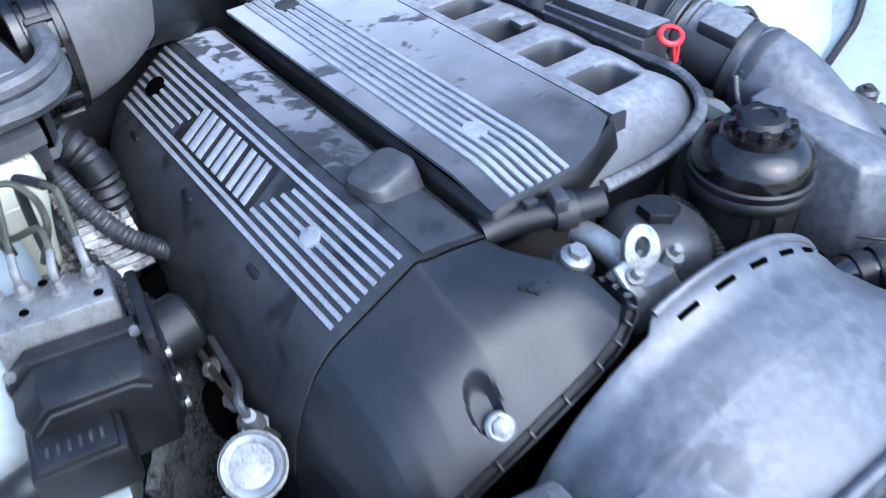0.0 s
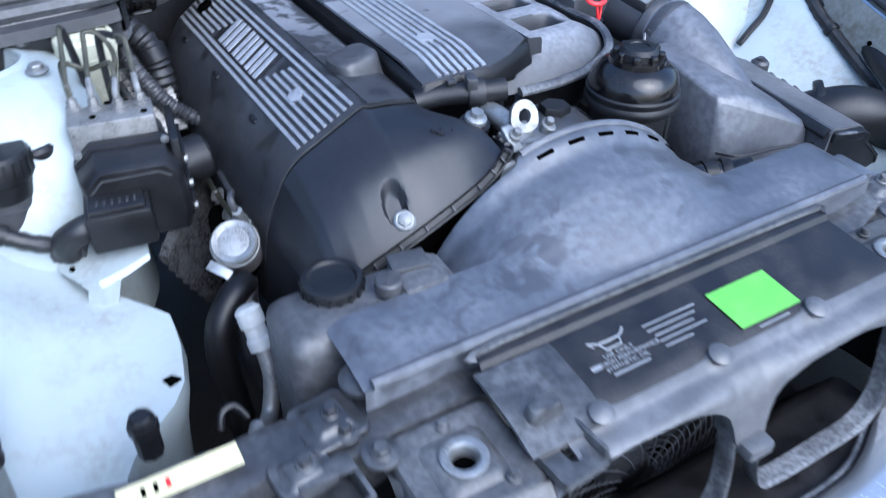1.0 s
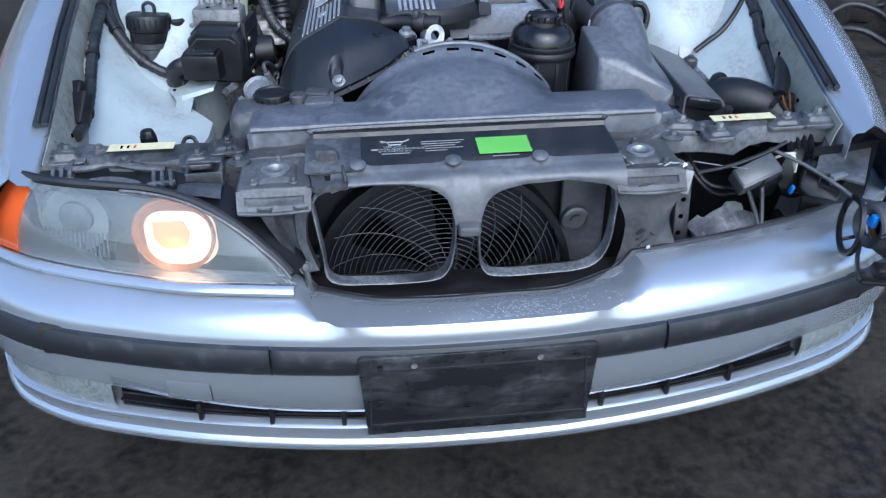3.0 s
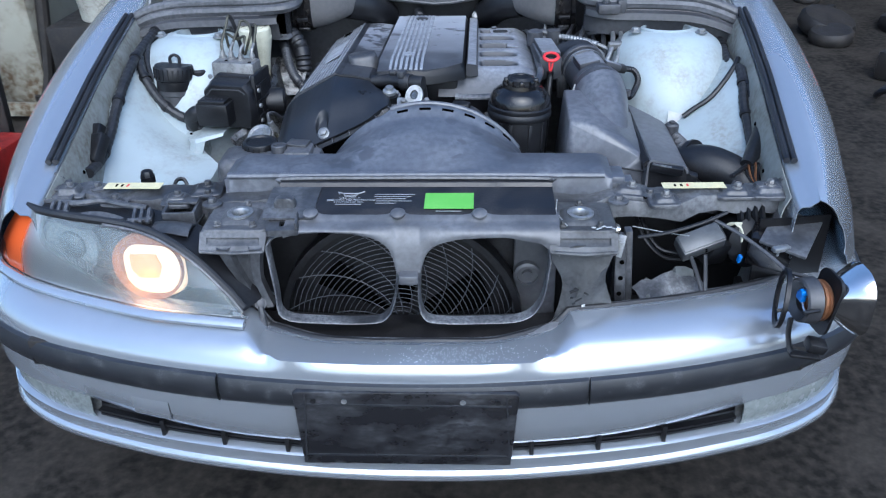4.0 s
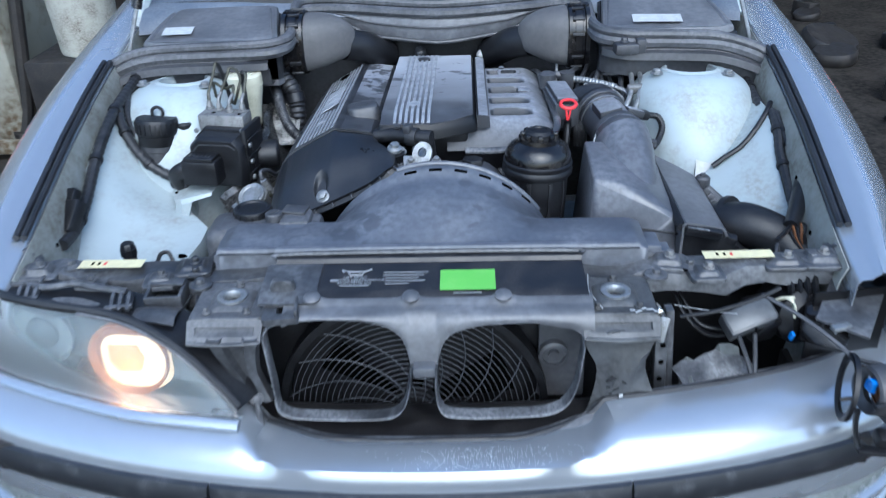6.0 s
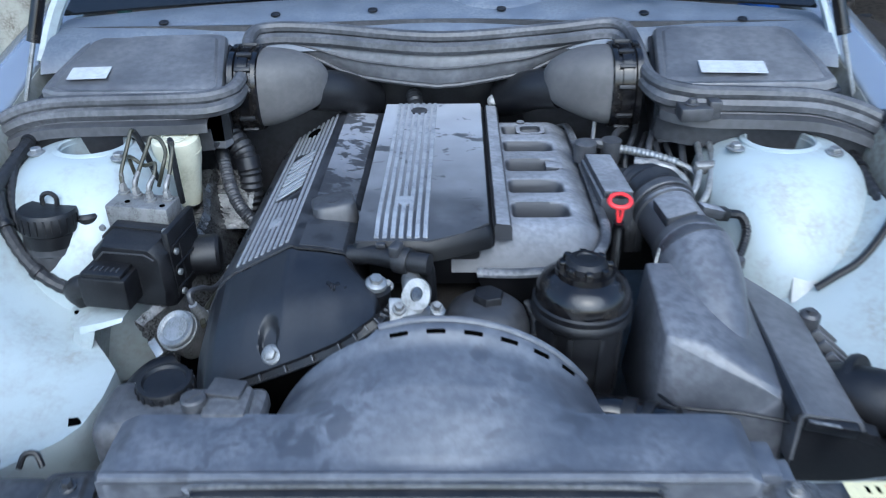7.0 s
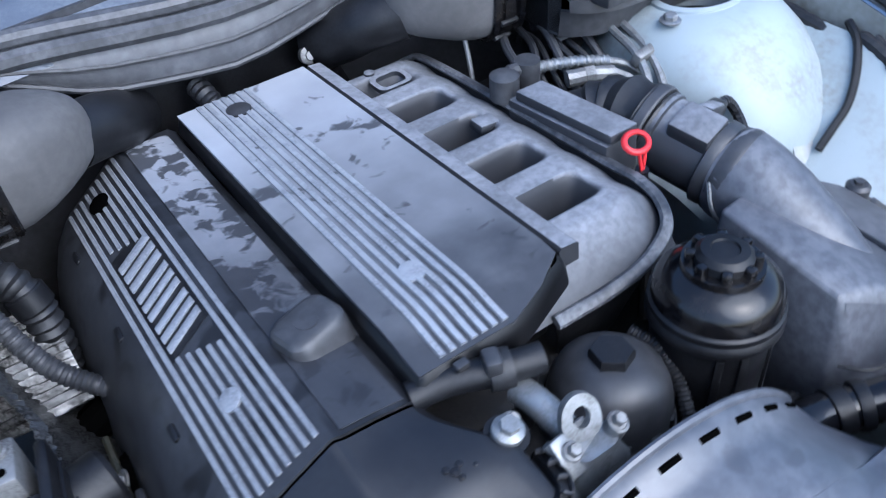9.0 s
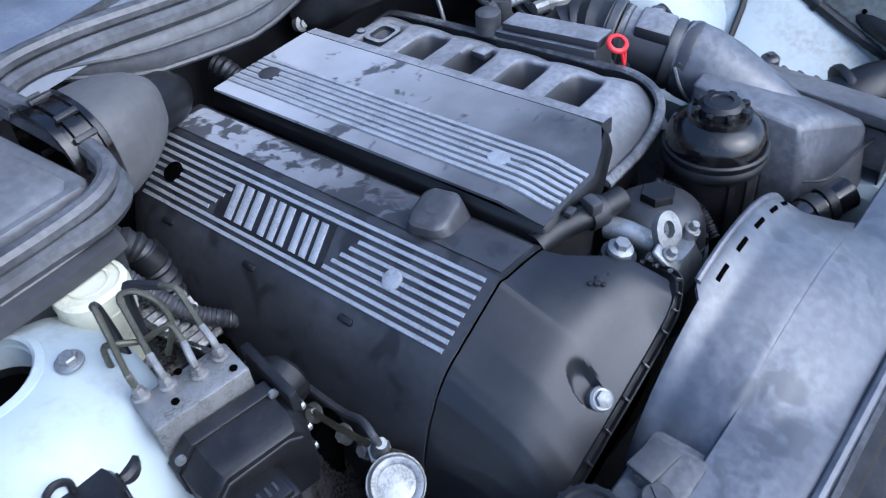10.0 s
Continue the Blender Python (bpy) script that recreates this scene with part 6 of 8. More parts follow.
def oil_filter():
    m = pose(0.073, 0.362, 0.690, -4, 3, 0)
    f = part("oil_filter_housing", lathe([(0.058, -0.10), (0.058, -0.02), (0.062, -0.016), (0.062, 0.004), (0.058, 0.008), (0.0575, 0.022), (0.055, 0.040), (0.048, 0.056), (0.034, 0.067), (0.018, 0.071), (0.002, 0.072)], m, 40), DUSTY, engine, "black domed oil filter housing cap")
    part("cap_nut", put(lathe([(0.0205, 0.064), (0.0205, 0.078), (0.019, 0.0805), (0.004, 0.0805)], None, 6), m @ pose(0, 0, 0, 0, 0, 20)), BLACK, f)
    for k in range(12):
        a = 2 * math.pi * k / 12
        part("grip_rib", box(0.012, 0.006, 0.016, m @ pose(0.0575 * math.cos(a), 0.0575 * math.sin(a), 0.012, 0, 0, math.degrees(a) + 90), 0.002), BLACK, f)
    part("sensor_conduit", tube([(0.128, 0.395, 0.735), (0.137, 0.365, 0.728), (0.134, 0.335, 0.712), (0.125, 0.31, 0.69)], 0.0065, 8, 6, rib=0.14, pitch=0.0045), RUBBER, f)


oil_filter()


def steering_reservoir():
    r = thing("fluid_reservoir", "oily black power steering fluid reservoir with finned cap", "reservoir", (0.190, 0.352, 0.60))
    m = pose(0.190, 0.352, 0.70, -2, 2, 0)
    part("body", lathe([(0.03, -0.12), (0.048, -0.10), (0.054, -0.06), (0.055, 0.02), (0.055, 0.052)], m, 40), BLACK, r)
    part("collar", lathe([(0.060, 0.050), (0.0625, 0.054), (0.0625, 0.060), (0.060, 0.064), (0.0615, 0.067), (0.0615, 0.072), (0.058, 0.075)], m, 44), BLACK, r)
    part("shoulder", lathe([(0.059, 0.074), (0.058, 0.086), (0.053, 0.097), (0.044, 0.104), (0.037, 0.107), (0.036, 0.114)], m, 44), GLOSS, r, "glossy oil-wet reservoir shoulder")
    cap = part("cap", lathe([(0.026, 0.106), (0.026, 0.122), (0.021, 0.127), (0.013, 0.128), (0.012, 0.126), (0.002, 0.126)], m, 36), BLACK, r, "black finned filler cap")
    for k in range(8):
        part("fin", box(0.011, 0.010, 0.017, m @ pose(0.028 * math.cos(k * math.pi / 4), 0.028 * math.sin(k * math.pi / 4), 0.115, 0, 0, 45 * k), 0.003), GLOSS, cap)
    part("rib", merge(*[box(0.004, 0.008, 0.09, m @ pose(0.0555 * math.cos(a), 0.0555 * math.sin(a), 0.0, 0, 0, math.degrees(a)), 0.001) for a in (-2.3, -1.9, -1.2, -0.6)]), BLACK, r)
    part("outlet_hose", tube([(0.19, 0.33, 0.60), (0.205, 0.30, 0.60), (0.235, 0.285, 0.58), (0.26, 0.28, 0.52)], 0.014, 10, 4, rib=0.08, pitch=0.012), RUBBER, r)


steering_reservoir()

# dipstick
def dipstick():
    d = thing("dipstick", "red plastic loop handle of the oil dipstick", "dipstick", (0.262, 0.53, 0.72))
    loop = [(0.265 + 0.0150 * math.cos(a), 0.532 + 0.0105 * math.sin(a), 0.812 + 0.0055 * math.sin(a)) for a in [2 * math.pi * k / 20 for k in range(21)]]
    part("loop", tube(loop, 0.0030, 10, 1, curved=False, flat=1.2), RED, d)
    part("stem", tube([(0.2605, 0.523, 0.807), (0.261, 0.521, 0.797), (0.2625, 0.519, 0.784)], 0.0021, 8, 2), RED, d)
    part("stem", tube([(0.2685, 0.523, 0.807), (0.2675, 0.521, 0.797), (0.2645, 0.519, 0.784)], 0.0021, 8, 2), RED, d)
    part("guide_tube", tube([(0.2635, 0.519, 0.785), (0.263, 0.518, 0.772), (0.258, 0.50, 0.72), (0.25, 0.48, 0.60)], 0.0075, 10, 3), BLACK, d)


dipstick()
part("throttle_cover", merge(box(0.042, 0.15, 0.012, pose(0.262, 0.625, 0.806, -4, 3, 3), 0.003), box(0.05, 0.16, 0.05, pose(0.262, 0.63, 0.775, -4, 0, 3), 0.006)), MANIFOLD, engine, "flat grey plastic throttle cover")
part("vent_valve", merge(lathe([(0.018, 0), (0.018, 0.03), (0.01, 0.034)], pose(0.242, 0.725, 0.785), 20), lathe([(0.014, 0), (0.016, 0.01), (0.016, 0.04)], pose(0.285, 0.735, 0.775), 18), tube([(0.242, 0.725, 0.80), (0.26, 0.735, 0.81), (0.285, 0.735, 0.80)], 0.008, 8, 3)), DUSTY, engine)

# ---- fan shroud ----
def shroud():
    s = thing("fan_shroud", "dusty black radiator fan shroud with arched top", "fan shroud", (0.01, 0.18, 0.55))
    cx = 0.018
    crest = [(0.09, 0.730), (0.108, 0.746), (0.13, 0.758), (0.15, 0.768), (0.18, 0.780), (0.21, 0.7875), (0.230, 0.7915), (0.238, 0.796), (0.248, 0.8035), (0.257, 0.8065), (0.27, 0.807)]
    radius = [(0.09, 0.95), (0.11, 0.80), (0.14, 0.48), (0.17, 0.34), (0.20, 0.275), (0.23, 0.235), (0.255, 0.207), (0.27, 0.203)]

    def vault(x, y):
        r = lerp(radius, y)
        return lerp(crest, y) - r + math.sqrt(max(r * r - (x - cx) ** 2, 0.0012))

    def top(x, y):
        strip = lerp([(0.093, 0.739), (0.10, 0.741), (0.125, 0.744), (0.15, 0.744), (0.24, 0.742)], y) - 0.010 * ease((abs(x - 0.01) - 0.31) / 0.03)
        dome, k = vault(x, y) - 0.03 * ease((abs(x - cx) - 0.17) / 0.05), 0.004
        return max(strip, dome) + 0.6 * k * math.log(1 + math.exp(-abs(strip - dome) / k)) + 0.0012 * noise.noise(Vector((x * 14, y * 14, 3)))

    cols = [-0.325 + 0.665 * i / 120 for i in range(121)]
    rows = [[(x, y, z) for x in cols] for y, z in ((0.088, 0.700), (0.089, 0.733))]
    rows += [[(x, 0.092 + 0.0042 * k, top(x, 0.092 + 0.0042 * k)) for x in cols] for k in range(21)]
    rows += [[(x, 0.179, top(x, 0.176) - 0.007) for x in cols], [(x, 0.180, top(x, 0.176) - 0.06) for x in cols]]
    part("top_strip", sheet(rows, 0.003), SHROUD, s, "dusted top strip of the shroud", sharp=50)
    part("front_rail", tube([(-0.318, 0.089, 0.739), (0.0, 0.087, 0.742), (0.325, 0.089, 0.74)], 0.006, 8, 8), SHROUD, s)

    def arc(w, y, grow=0.0):
        x = cx + 0.2 * math.sin(radians(w))
        return (x, y, vault(x, y) + grow + 0.0008 * noise.noise(Vector((20 * x, 20 * y, 3))))

    def behind(w):
        return 0.262 - 0.011 * ease((-20 - w) / 3)

    sweep = range(-90, 91, 3)
    rings = [[arc(w, 0.160 + (behind(w) - 0.160) * v, -0.002 * (1 - ease(v / 0.22))) for w in sweep] for v in [k / 24 for k in range(25)]]
    rings.append([arc(w, behind(w) + 0.001, -0.006) for w in sweep])
    part("arch", sheet(rings, 0.003), SHROUD, s, "arched grey-dusted shroud dome", sharp=50)
    part("arch_rim", tube([arc(w, 0.260, 0.0015) for w in range(-20, 61, 3)], 0.0042, 8, 1, curved=False, flat=0.8), SHROUD, s, "rounded rear rim of the arch")
    for w0 in (-16, -4, 8, 20, 32, 44):
        # the slots are black strips; their shade is only painted
        part("slot", tube([arc(w0 + 1.5 * i, 0.246, -0.0008) for i in range(5)], 0.0032, 6, 1, curved=False, flat=0.5), INK_AND_SHADE, s, "black strip painted as a slot in the arch rim")
    # black patches paint the dent's shade onto the strip
    part("dent", merge(lathe([(0.010, 0), (0.006, 0.001)], pose(0.026, 0.146, 0.7445, 12, 0, 0), 12), box(0.02, 0.008, 0.001, pose(0.017, 0.143, 0.7445, 10, 0, 20), 0)), BLACK, s)
    part("end_tab", merge(box(0.03, 0.05, 0.02, pose(0.348, 0.125, 0.722), 0.005), box(0.02, 0.03, 0.012, pose(0.368, 0.118, 0.716), 0.003)), SHROUD, s)


shroud()


# ---- expansion tank ----
def expansion_tank():
    t = thing("expansion_tank", "black coolant expansion tank with screw cap", "coolant tank", (-0.31, 0.2, 0.5))
    part("tank", merge(box(0.10, 0.09, 0.24, pose(-0.315, 0.205, 0.615), 0.02, 3), box(0.17, 0.06, 0.03, pose(-0.26, 0.20, 0.722), 0.01), box(0.05, 0.05, 0.02, pose(-0.215, 0.195, 0.738), 0.006)), WEATHERED, t)
    cap = part("cap", lathe([(0.0315, 0), (0.0315, 0.02), (0.030, 0.0235), (0.025, 0.0245), (0.023, 0.021), (0.002, 0.021)], pose(-0.294, 0.227, 0.7245, 0, 0, 0), 36), BLACK, t, "ridged black coolant cap")
    for k in range(18):
        a = 2 * math.pi * k / 18
        part("ridge", box(0.003, 0.004, 0.018, pose(-0.294 + 0.0317 * math.cos(a), 0.227 + 0.0317 * math.sin(a), 0.7355, 0, 0, math.degrees(a)), 0), BLACK, cap)
    part("bleed_screw", merge(lathe([(0.014, 0), (0.014, 0.012), (0.012, 0.014), (0.002, 0.014)], pose(-0.250, 0.190, 0.742), 20), box(0.02, 0.003, 0.002, pose(-0.250, 0.190, 0.7565, 0, 0, 50), 0)), DUSTY, t)
    part("label_plate", box(0.04, 0.028, 0.006, pose(-0.218, 0.21, 0.75, 0, 0, -10), 0.002), DUSTY, t)


expansion_tank()


def round_cap():
    """The bright thermostat-like canister beside the head."""
    c = thing("valve_canister", "round bright metal vacuum valve canister", "valve", (-0.318, 0.37, 0.60))
    m = pose(-0.342, 0.405, 0.684, 30, -16, 0)
    part("lid", lathe([(0.027, 0), (0.027, 0.008), (0.025, 0.0105), (0.020, 0.0095), (0.018, 0.008), (0.002, 0.009)], m, 36), STEEL, c)
    part("can", lathe([(0.020, -0.05), (0.025, -0.045), (0.026, -0.006), (0.029, -0.003), (0.029, 0.001)], m, 32), ALU, c)
    part("pipe", tube([(-0.345, 0.38, 0.65), (-0.355, 0.355, 0.63), (-0.36, 0.33, 0.60), (-0.355, 0.32, 0.54)], 0.016, 12, 4), RUBBER, c)
    part("stay", box(0.012, 0.03, 0.003, m @ pose(-0.03, -0.02, 0.004, 0, 0, 30), 0.001), STEEL, c)


round_cap()

# ---- brake hydraulics beside the strut tower ----
def brake_unit():
    u = thing("brake_hydraulic_unit", "black brake control unit on an alloy valve block", "brake unit", (-0.42, 0.54, 0.62))
    m = pose(-0.420, 0.564, 0.750, 0, 0, -9)
    part("valve_block", box(0.096, 0.045, 0.10, m, 0.003), ALU, u, "bare alloy valve block")
    m = m @ pose(0.007, -0.006, -0.008)
    ecu = [(-0.054, -0.068), (0.055, -0.068), (0.060, -0.04), (0.058, 0.02), (0.045, 0.036), (-0.034, 0.038), (-0.055, 0.018)]
    rings = []
    for dy, s in ((-0.023, 1.0), (-0.062, 1.0), (-0.070, 0.96), (-0.078, 0.90), (-0.080, 0.86)):
        rings.append([m @ Vector((x * s, dy, z * s - 0.004)) for x, z in ecu])
    part("control_box", loft(rings), BLACK, u, "black plastic control box")
    part("box_ridge", tube([m @ Vector((x, -0.079, z)) for x, z in ((-0.045, 0.004), (-0.03, 0.020), (0.032, 0.020), (0.044, 0.012))], 0.0022, 6, 1, curved=False), DUSTY, u)
    part("rim", loft([[m @ Vector((x * s, dy, z * s - 0.002)) for x, z in [(a * 1.06, b * 1.06) for a, b in ecu]] for dy, s in ((-0.020, 1.0), (-0.034, 1.0), (-0.036, 0.97))]), BLACK, u)
    for x, z in ((-0.050, 0.034), (0.046, 0.036), (0.055, -0.035), (0.055, 0.0), (0.050, -0.060)):
        part("cover_screw", put(merge(lathe([(0.0048, 0), (0.0048, 0.004), (0.002, 0.0045)], None, 12)), m @ pose(x, -0.037, z, 90, 0, 0)), STEEL, u)
    c = m @ pose(-0.020, -0.088, -0.026)
    plug = part("connector", merge(box(0.072, 0.058, 0.050, c, 0.005), box(0.06, 0.052, 0.008, c @ pose(0, 0, 0.027), 0.002)), BLACK, u, "black ribbed cable connector")
    for k in range(6):
        part("rib", box(0.0025, 0.010, 0.003, c @ pose(-0.02 + 0.008 * k, -0.012, 0.031), 0), DUSTY, plug)
    part("motor", lathe([(0.030, 0), (0.030, 0.04), (0.026, 0.045), (0.002, 0.046)], m @ pose(0.048, 0.012, -0.035, 90, 0, 110), 28), BLACK, u)
    part("side_plate", box(0.010, 0.085, 0.108, m @ pose(0.056, -0.018, -0.008), 0.003), BLACK, u, "ribbed black side plate")
    for z in (-0.045, -0.012, 0.022):
        part("plate_rib", box(0.004, 0.07, 0.004, m @ pose(0.0625, -0.02, z), 0.001), BLACK, u)
        part("plate_screw", lathe([(0.005, 0), (0.005, 0.004), (0.003, 0.005)], m @ pose(0.062, -0.05, z - 0.01, 0, 90, 0), 12), STEEL, u)
    part("cable_tail", tube([(-0.472, 0.478, 0.715), (-0.495, 0.475, 0.712), (-0.512, 0.485, 0.695), (-0.505, 0.505, 0.66)], 0.016, 12, 4), RUBBER, u, "thick rubber cable boot")
    nuts = ((-0.455, 0.590), (-0.433, 0.580), (-0.408, 0.566), (-0.383, 0.567))
    runs = (
        [(-0.455, 0.594, 0.83), (-0.447, 0.617, 0.862), (-0.443, 0.629, 0.879), (-0.441, 0.634, 0.879), (-0.437, 0.64, 0.862), (-0.430, 0.655, 0.80), (-0.426, 0.665, 0.74)],
        [(-0.430, 0.596, 0.83), (-0.421, 0.628, 0.858), (-0.419, 0.635, 0.866), (-0.414, 0.638, 0.868), (-0.403, 0.634, 0.864), (-0.394, 0.622, 0.850), (-0.396, 0.606, 0.834), (-0.41, 0.61, 0.80)],
        [(-0.403, 0.582, 0.83), (-0.402, 0.594, 0.843), (-0.408, 0.600, 0.842), (-0.426, 0.611, 0.834), (-0.446, 0.621, 0.842), (-0.453, 0.628, 0.836), (-0.452, 0.64, 0.79)],
        [(-0.381, 0.584, 0.83), (-0.378, 0.606, 0.857), (-0.379, 0.613, 0.862), (-0.384, 0.625, 0.861), (-0.396, 0.655, 0.854), (-0.400, 0.663, 0.846), (-0.402, 0.668, 0.80), (-0.402, 0.67, 0.74)],
    )
    for k, ((x, y), line) in enumerate(zip(nuts, runs)):
        pp = part("brake_pipe", tube([(x, y, 0.802), (x, y, 0.812), *line], 0.0031, 8, 5), PIPE, u, "olive coated bent brake pipe")
        part("union_nut", merge(lathe([(0.0085, -0.002), (0.0085, 0.003), (0.0065, 0.004)], pose(x, y, 0.80), 16), lathe([(0.0062, 0.003), (0.0062, 0.011), (0.0045, 0.014)], pose(x, y, 0.80), 6)), ALU, pp)
        part("bare_end", tube([(x, y, 0.812), (x, y + 0.002, 0.821), line[0]], 0.0037, 8, 3), ALU, pp)
        if k in (0, 3):
            part("sleeve", tube(line[3:], 0.0047, 8, 5), RUBBER, pp, "black rubber sleeve")
    for x, y in ((-0.440, 0.560), (-0.418, 0.585), (-0.385, 0.546)):
        part("port_hole", lathe([(0.004, 0), (0.004, 0.0008)], pose(x, y, 0.8005), 12), INK_AND_SHADE, u)



brake_unit()


def brake_reservoir():
    r = thing("brake_reservoir", "aged cream plastic fluid reservoir behind brake pipes", "reservoir", (-0.41, 0.72, 0.76))
    m = pose(-0.412, 0.722, 0.765, 4, 0, 0)
    bottle = part("bottle", put(loft([[(x * s, y * s, z) for x, y in rounded(0.075, 0.066, 0.03, 6)] for s, z in ((0.62, -0.05), (0.70, -0.02), (0.84, 0.012), (0.90, 0.020), (0.97, 0.04), (1.0, 0.058), (0.96, 0.066), (0.80, 0.070), (0.78, 0.067), (0.3, 0.068))]), m), CREAM, r)
    part("mould_seam", tube([m @ Vector((0.0375 * math.cos(a), 0.033 * math.sin(a), 0.045)) for a in [2 * math.pi * k / 24 for k in range(25)]], 0.0012, 5, 1, curved=False), CREAM, bottle)
    part("top_ring", tube([m @ Vector((0.02 * math.cos(a), 0.018 * math.sin(a), 0.069)) for a in [2 * math.pi * k / 24 for k in range(25)]], 0.0016, 5, 1, curved=False), CREAM, bottle)


brake_reservoir()


def filler_neck():
    f = thing("filler_neck", "ridged black filler cap on a grey neck", "filler neck", (-0.585, 0.60, 0.60))
    m = pose(-0.558, 0.546, 0.743, -6, 3, 0)
    part("neck", lathe([(0.030, -0.09), (0.033, -0.06), (0.036, -0.03), (0.036, -0.012), (0.038, -0.010), (0.038, 0.0)], m, 28), DUSTY, f, "dusty grey filler neck")
    part("collar", lathe([(0.038, 0), (0.039, 0.003), (0.039, 0.02), (0.036, 0.022)], m, 32), BLACK, f)
    cap = part("cap", lathe([(0.041, 0.022), (0.042, 0.026), (0.042, 0.048), (0.039, 0.053), (0.002, 0.054)], m, 36), BLACK, f, "ridged black screw cap")
    for k in range(24):
        a = 2 * math.pi * k / 24
        part("ridge", box(0.003, 0.003, 0.022, m @ pose(0.042 * math.cos(a), 0.042 * math.sin(a), 0.037, 0, 0, math.degrees(a)), 0), BLACK, cap)
    part("loop", tube([m @ Vector((-0.010, 0.01, 0.053)), m @ Vector((-0.010, 0.01, 0.066)), m @ Vector((0, 0.01, 0.072)), m @ Vector((0.010, 0.01, 0.066)), m @ Vector((0.010, 0.01, 0.053))], 0.0035, 8, 3), BLACK, cap)
    part("pipe", tube([(-0.555, 0.535, 0.675), (-0.535, 0.52, 0.668), (-0.512, 0.508, 0.672), (-0.49, 0.50, 0.675)], 0.019, 14, 4), DUSTY, f)
    part("side_strip", box(0.006, 0.008, 0.05, m @ pose(0.042, -0.01, -0.02), 0.001), CHIP, f, "pale plastic strip")


filler_neck()
solo("level_sensor", merge(lathe([(0.016, 0), (0.016, 0.05), (0.019, 0.052), (0.019, 0.064), (0.015, 0.068)], pose(-0.507, 0.566, 0.713), 22), box(0.03, 0.05, 0.08, pose(-0.504, 0.556, 0.685, 0, 0, 10), 0.006), tube([(-0.529, 0.551, 0.755), (-0.526, 0.546, 0.71)], 0.004, 8, 1, curved=False)), BLACK, "small black valve with a plastic cap", "valve")

# hoses and conduit behind the brake unit
def conduit(label, points, r, rib, pitch, material, tape):
    c = thing("ribbed_hose", label, "conduit", points[2])
    part("sleeve", tube(points, r, 16, 6, rib=rib, pitch=pitch), material, c)
    line = smooth(points, 6)
    for k in tape:
        way = (line[k + 1] - line[k - 1]).normalized()
        part("tape", put(lathe([(r * 1.08, -0.012), (r * 1.16, -0.010), (r * 1.16, 0.010), (r * 1.08, 0.012)], None, 16), Matrix.Translation(line[k]) @ way.to_track_quat("Z", "Y").to_matrix().to_4x4()), BLACK, c, "black cloth tape")


conduit("thick grey-black corrugated cable conduit", [(-0.40, 0.872, 0.79), (-0.375, 0.848, 0.795), (-0.348, 0.818, 0.787), (-0.325, 0.795, 0.765), (-0.318, 0.78, 0.72), (-0.322, 0.77, 0.66)], 0.0185, 0.10, 0.012, RUBBER, (2, 20))
conduit("thin dusty corrugated cable conduit", [(-0.40, 0.845, 0.775), (-0.378, 0.815, 0.782), (-0.362, 0.787, 0.768), (-0.347, 0.750, 0.737), (-0.330, 0.722, 0.712), (-0.308, 0.702, 0.695), (-0.28, 0.68, 0.68)], 0.0105, 0.09, 0.006, DUSTY, (4, 12))
solo("white_clip", merge(box(0.022, 0.012, 0.006, pose(-0.345, 0.845, 0.81, 30, 10, 40), 0.002), box(0.008, 0.02, 0.004, pose(-0.34, 0.855, 0.816, 30, 30, 40), 0.001)), LABEL, "small broken white plastic clip", "clip")


def heat_shield():
    s = thing("heat_shield", "embossed bright foil heat shield along the exhaust side", "heat shield", (-0.36, 0.6, 0.58))
    rows = []
    for k in range(60):
        t = k / 59
        y = 0.452 + 0.353 * t
        x = lerp([(0.452, -0.422), (0.47, -0.408), (0.49, -0.390), (0.515, -0.376), (0.55, -0.368), (0.60, -0.364), (0.65, -0.364), (0.70, -0.378), (0.805, -0.385)], y)
        top = lerp([(0.452, 0.662), (0.49, 0.676), (0.53, 0.700), (0.58, 0.722), (0.65, 0.732), (0.72, 0.735), (0.805, 0.735)], y)
        row = []
        for j in range(41):
            v = j / 40
            bump = 0.0022 * math.sin(62 * v + (math.pi if k % 2 else 0)) * (v > 0.08)
            row.append((x + 0.050 * v + 0.015 * v * v + bump, y - 0.01 * v, top - 0.12 * v))
        rows.append(row)
    part("sheet", sheet(rows, 0.0008), FOIL, s, sharp=60)
    crumple = [[(x + 0.010 * v + 0.0015 * math.sin(2.9 * k + 2 * v), y, z + 0.003 - 0.010 * v + 0.0012 * math.sin(4.1 * k + 5 * v)) for v in (0.0, 0.33, 0.66, 1.0)] for k, (x, y, z) in enumerate(r[0] for r in rows)]
    part("crumpled_edge", sheet(crumple, 0.001), FOIL, s, "crumpled bright foil edge", sharp=20)
    rows = []
    for k in range(24):
        x = -0.44 + 0.13 * k / 23
        rows.append([(x, 0.80 - 0.10 * v, 0.735 - 0.06 * v + 0.0025 * math.sin(75 * v + 0.4 * math.sin(k))) for v in [j / 50 for j in range(51)]])
    part("rear_sheet", sheet(rows, 0.0008), FOIL, s, sharp=60)


heat_shield()

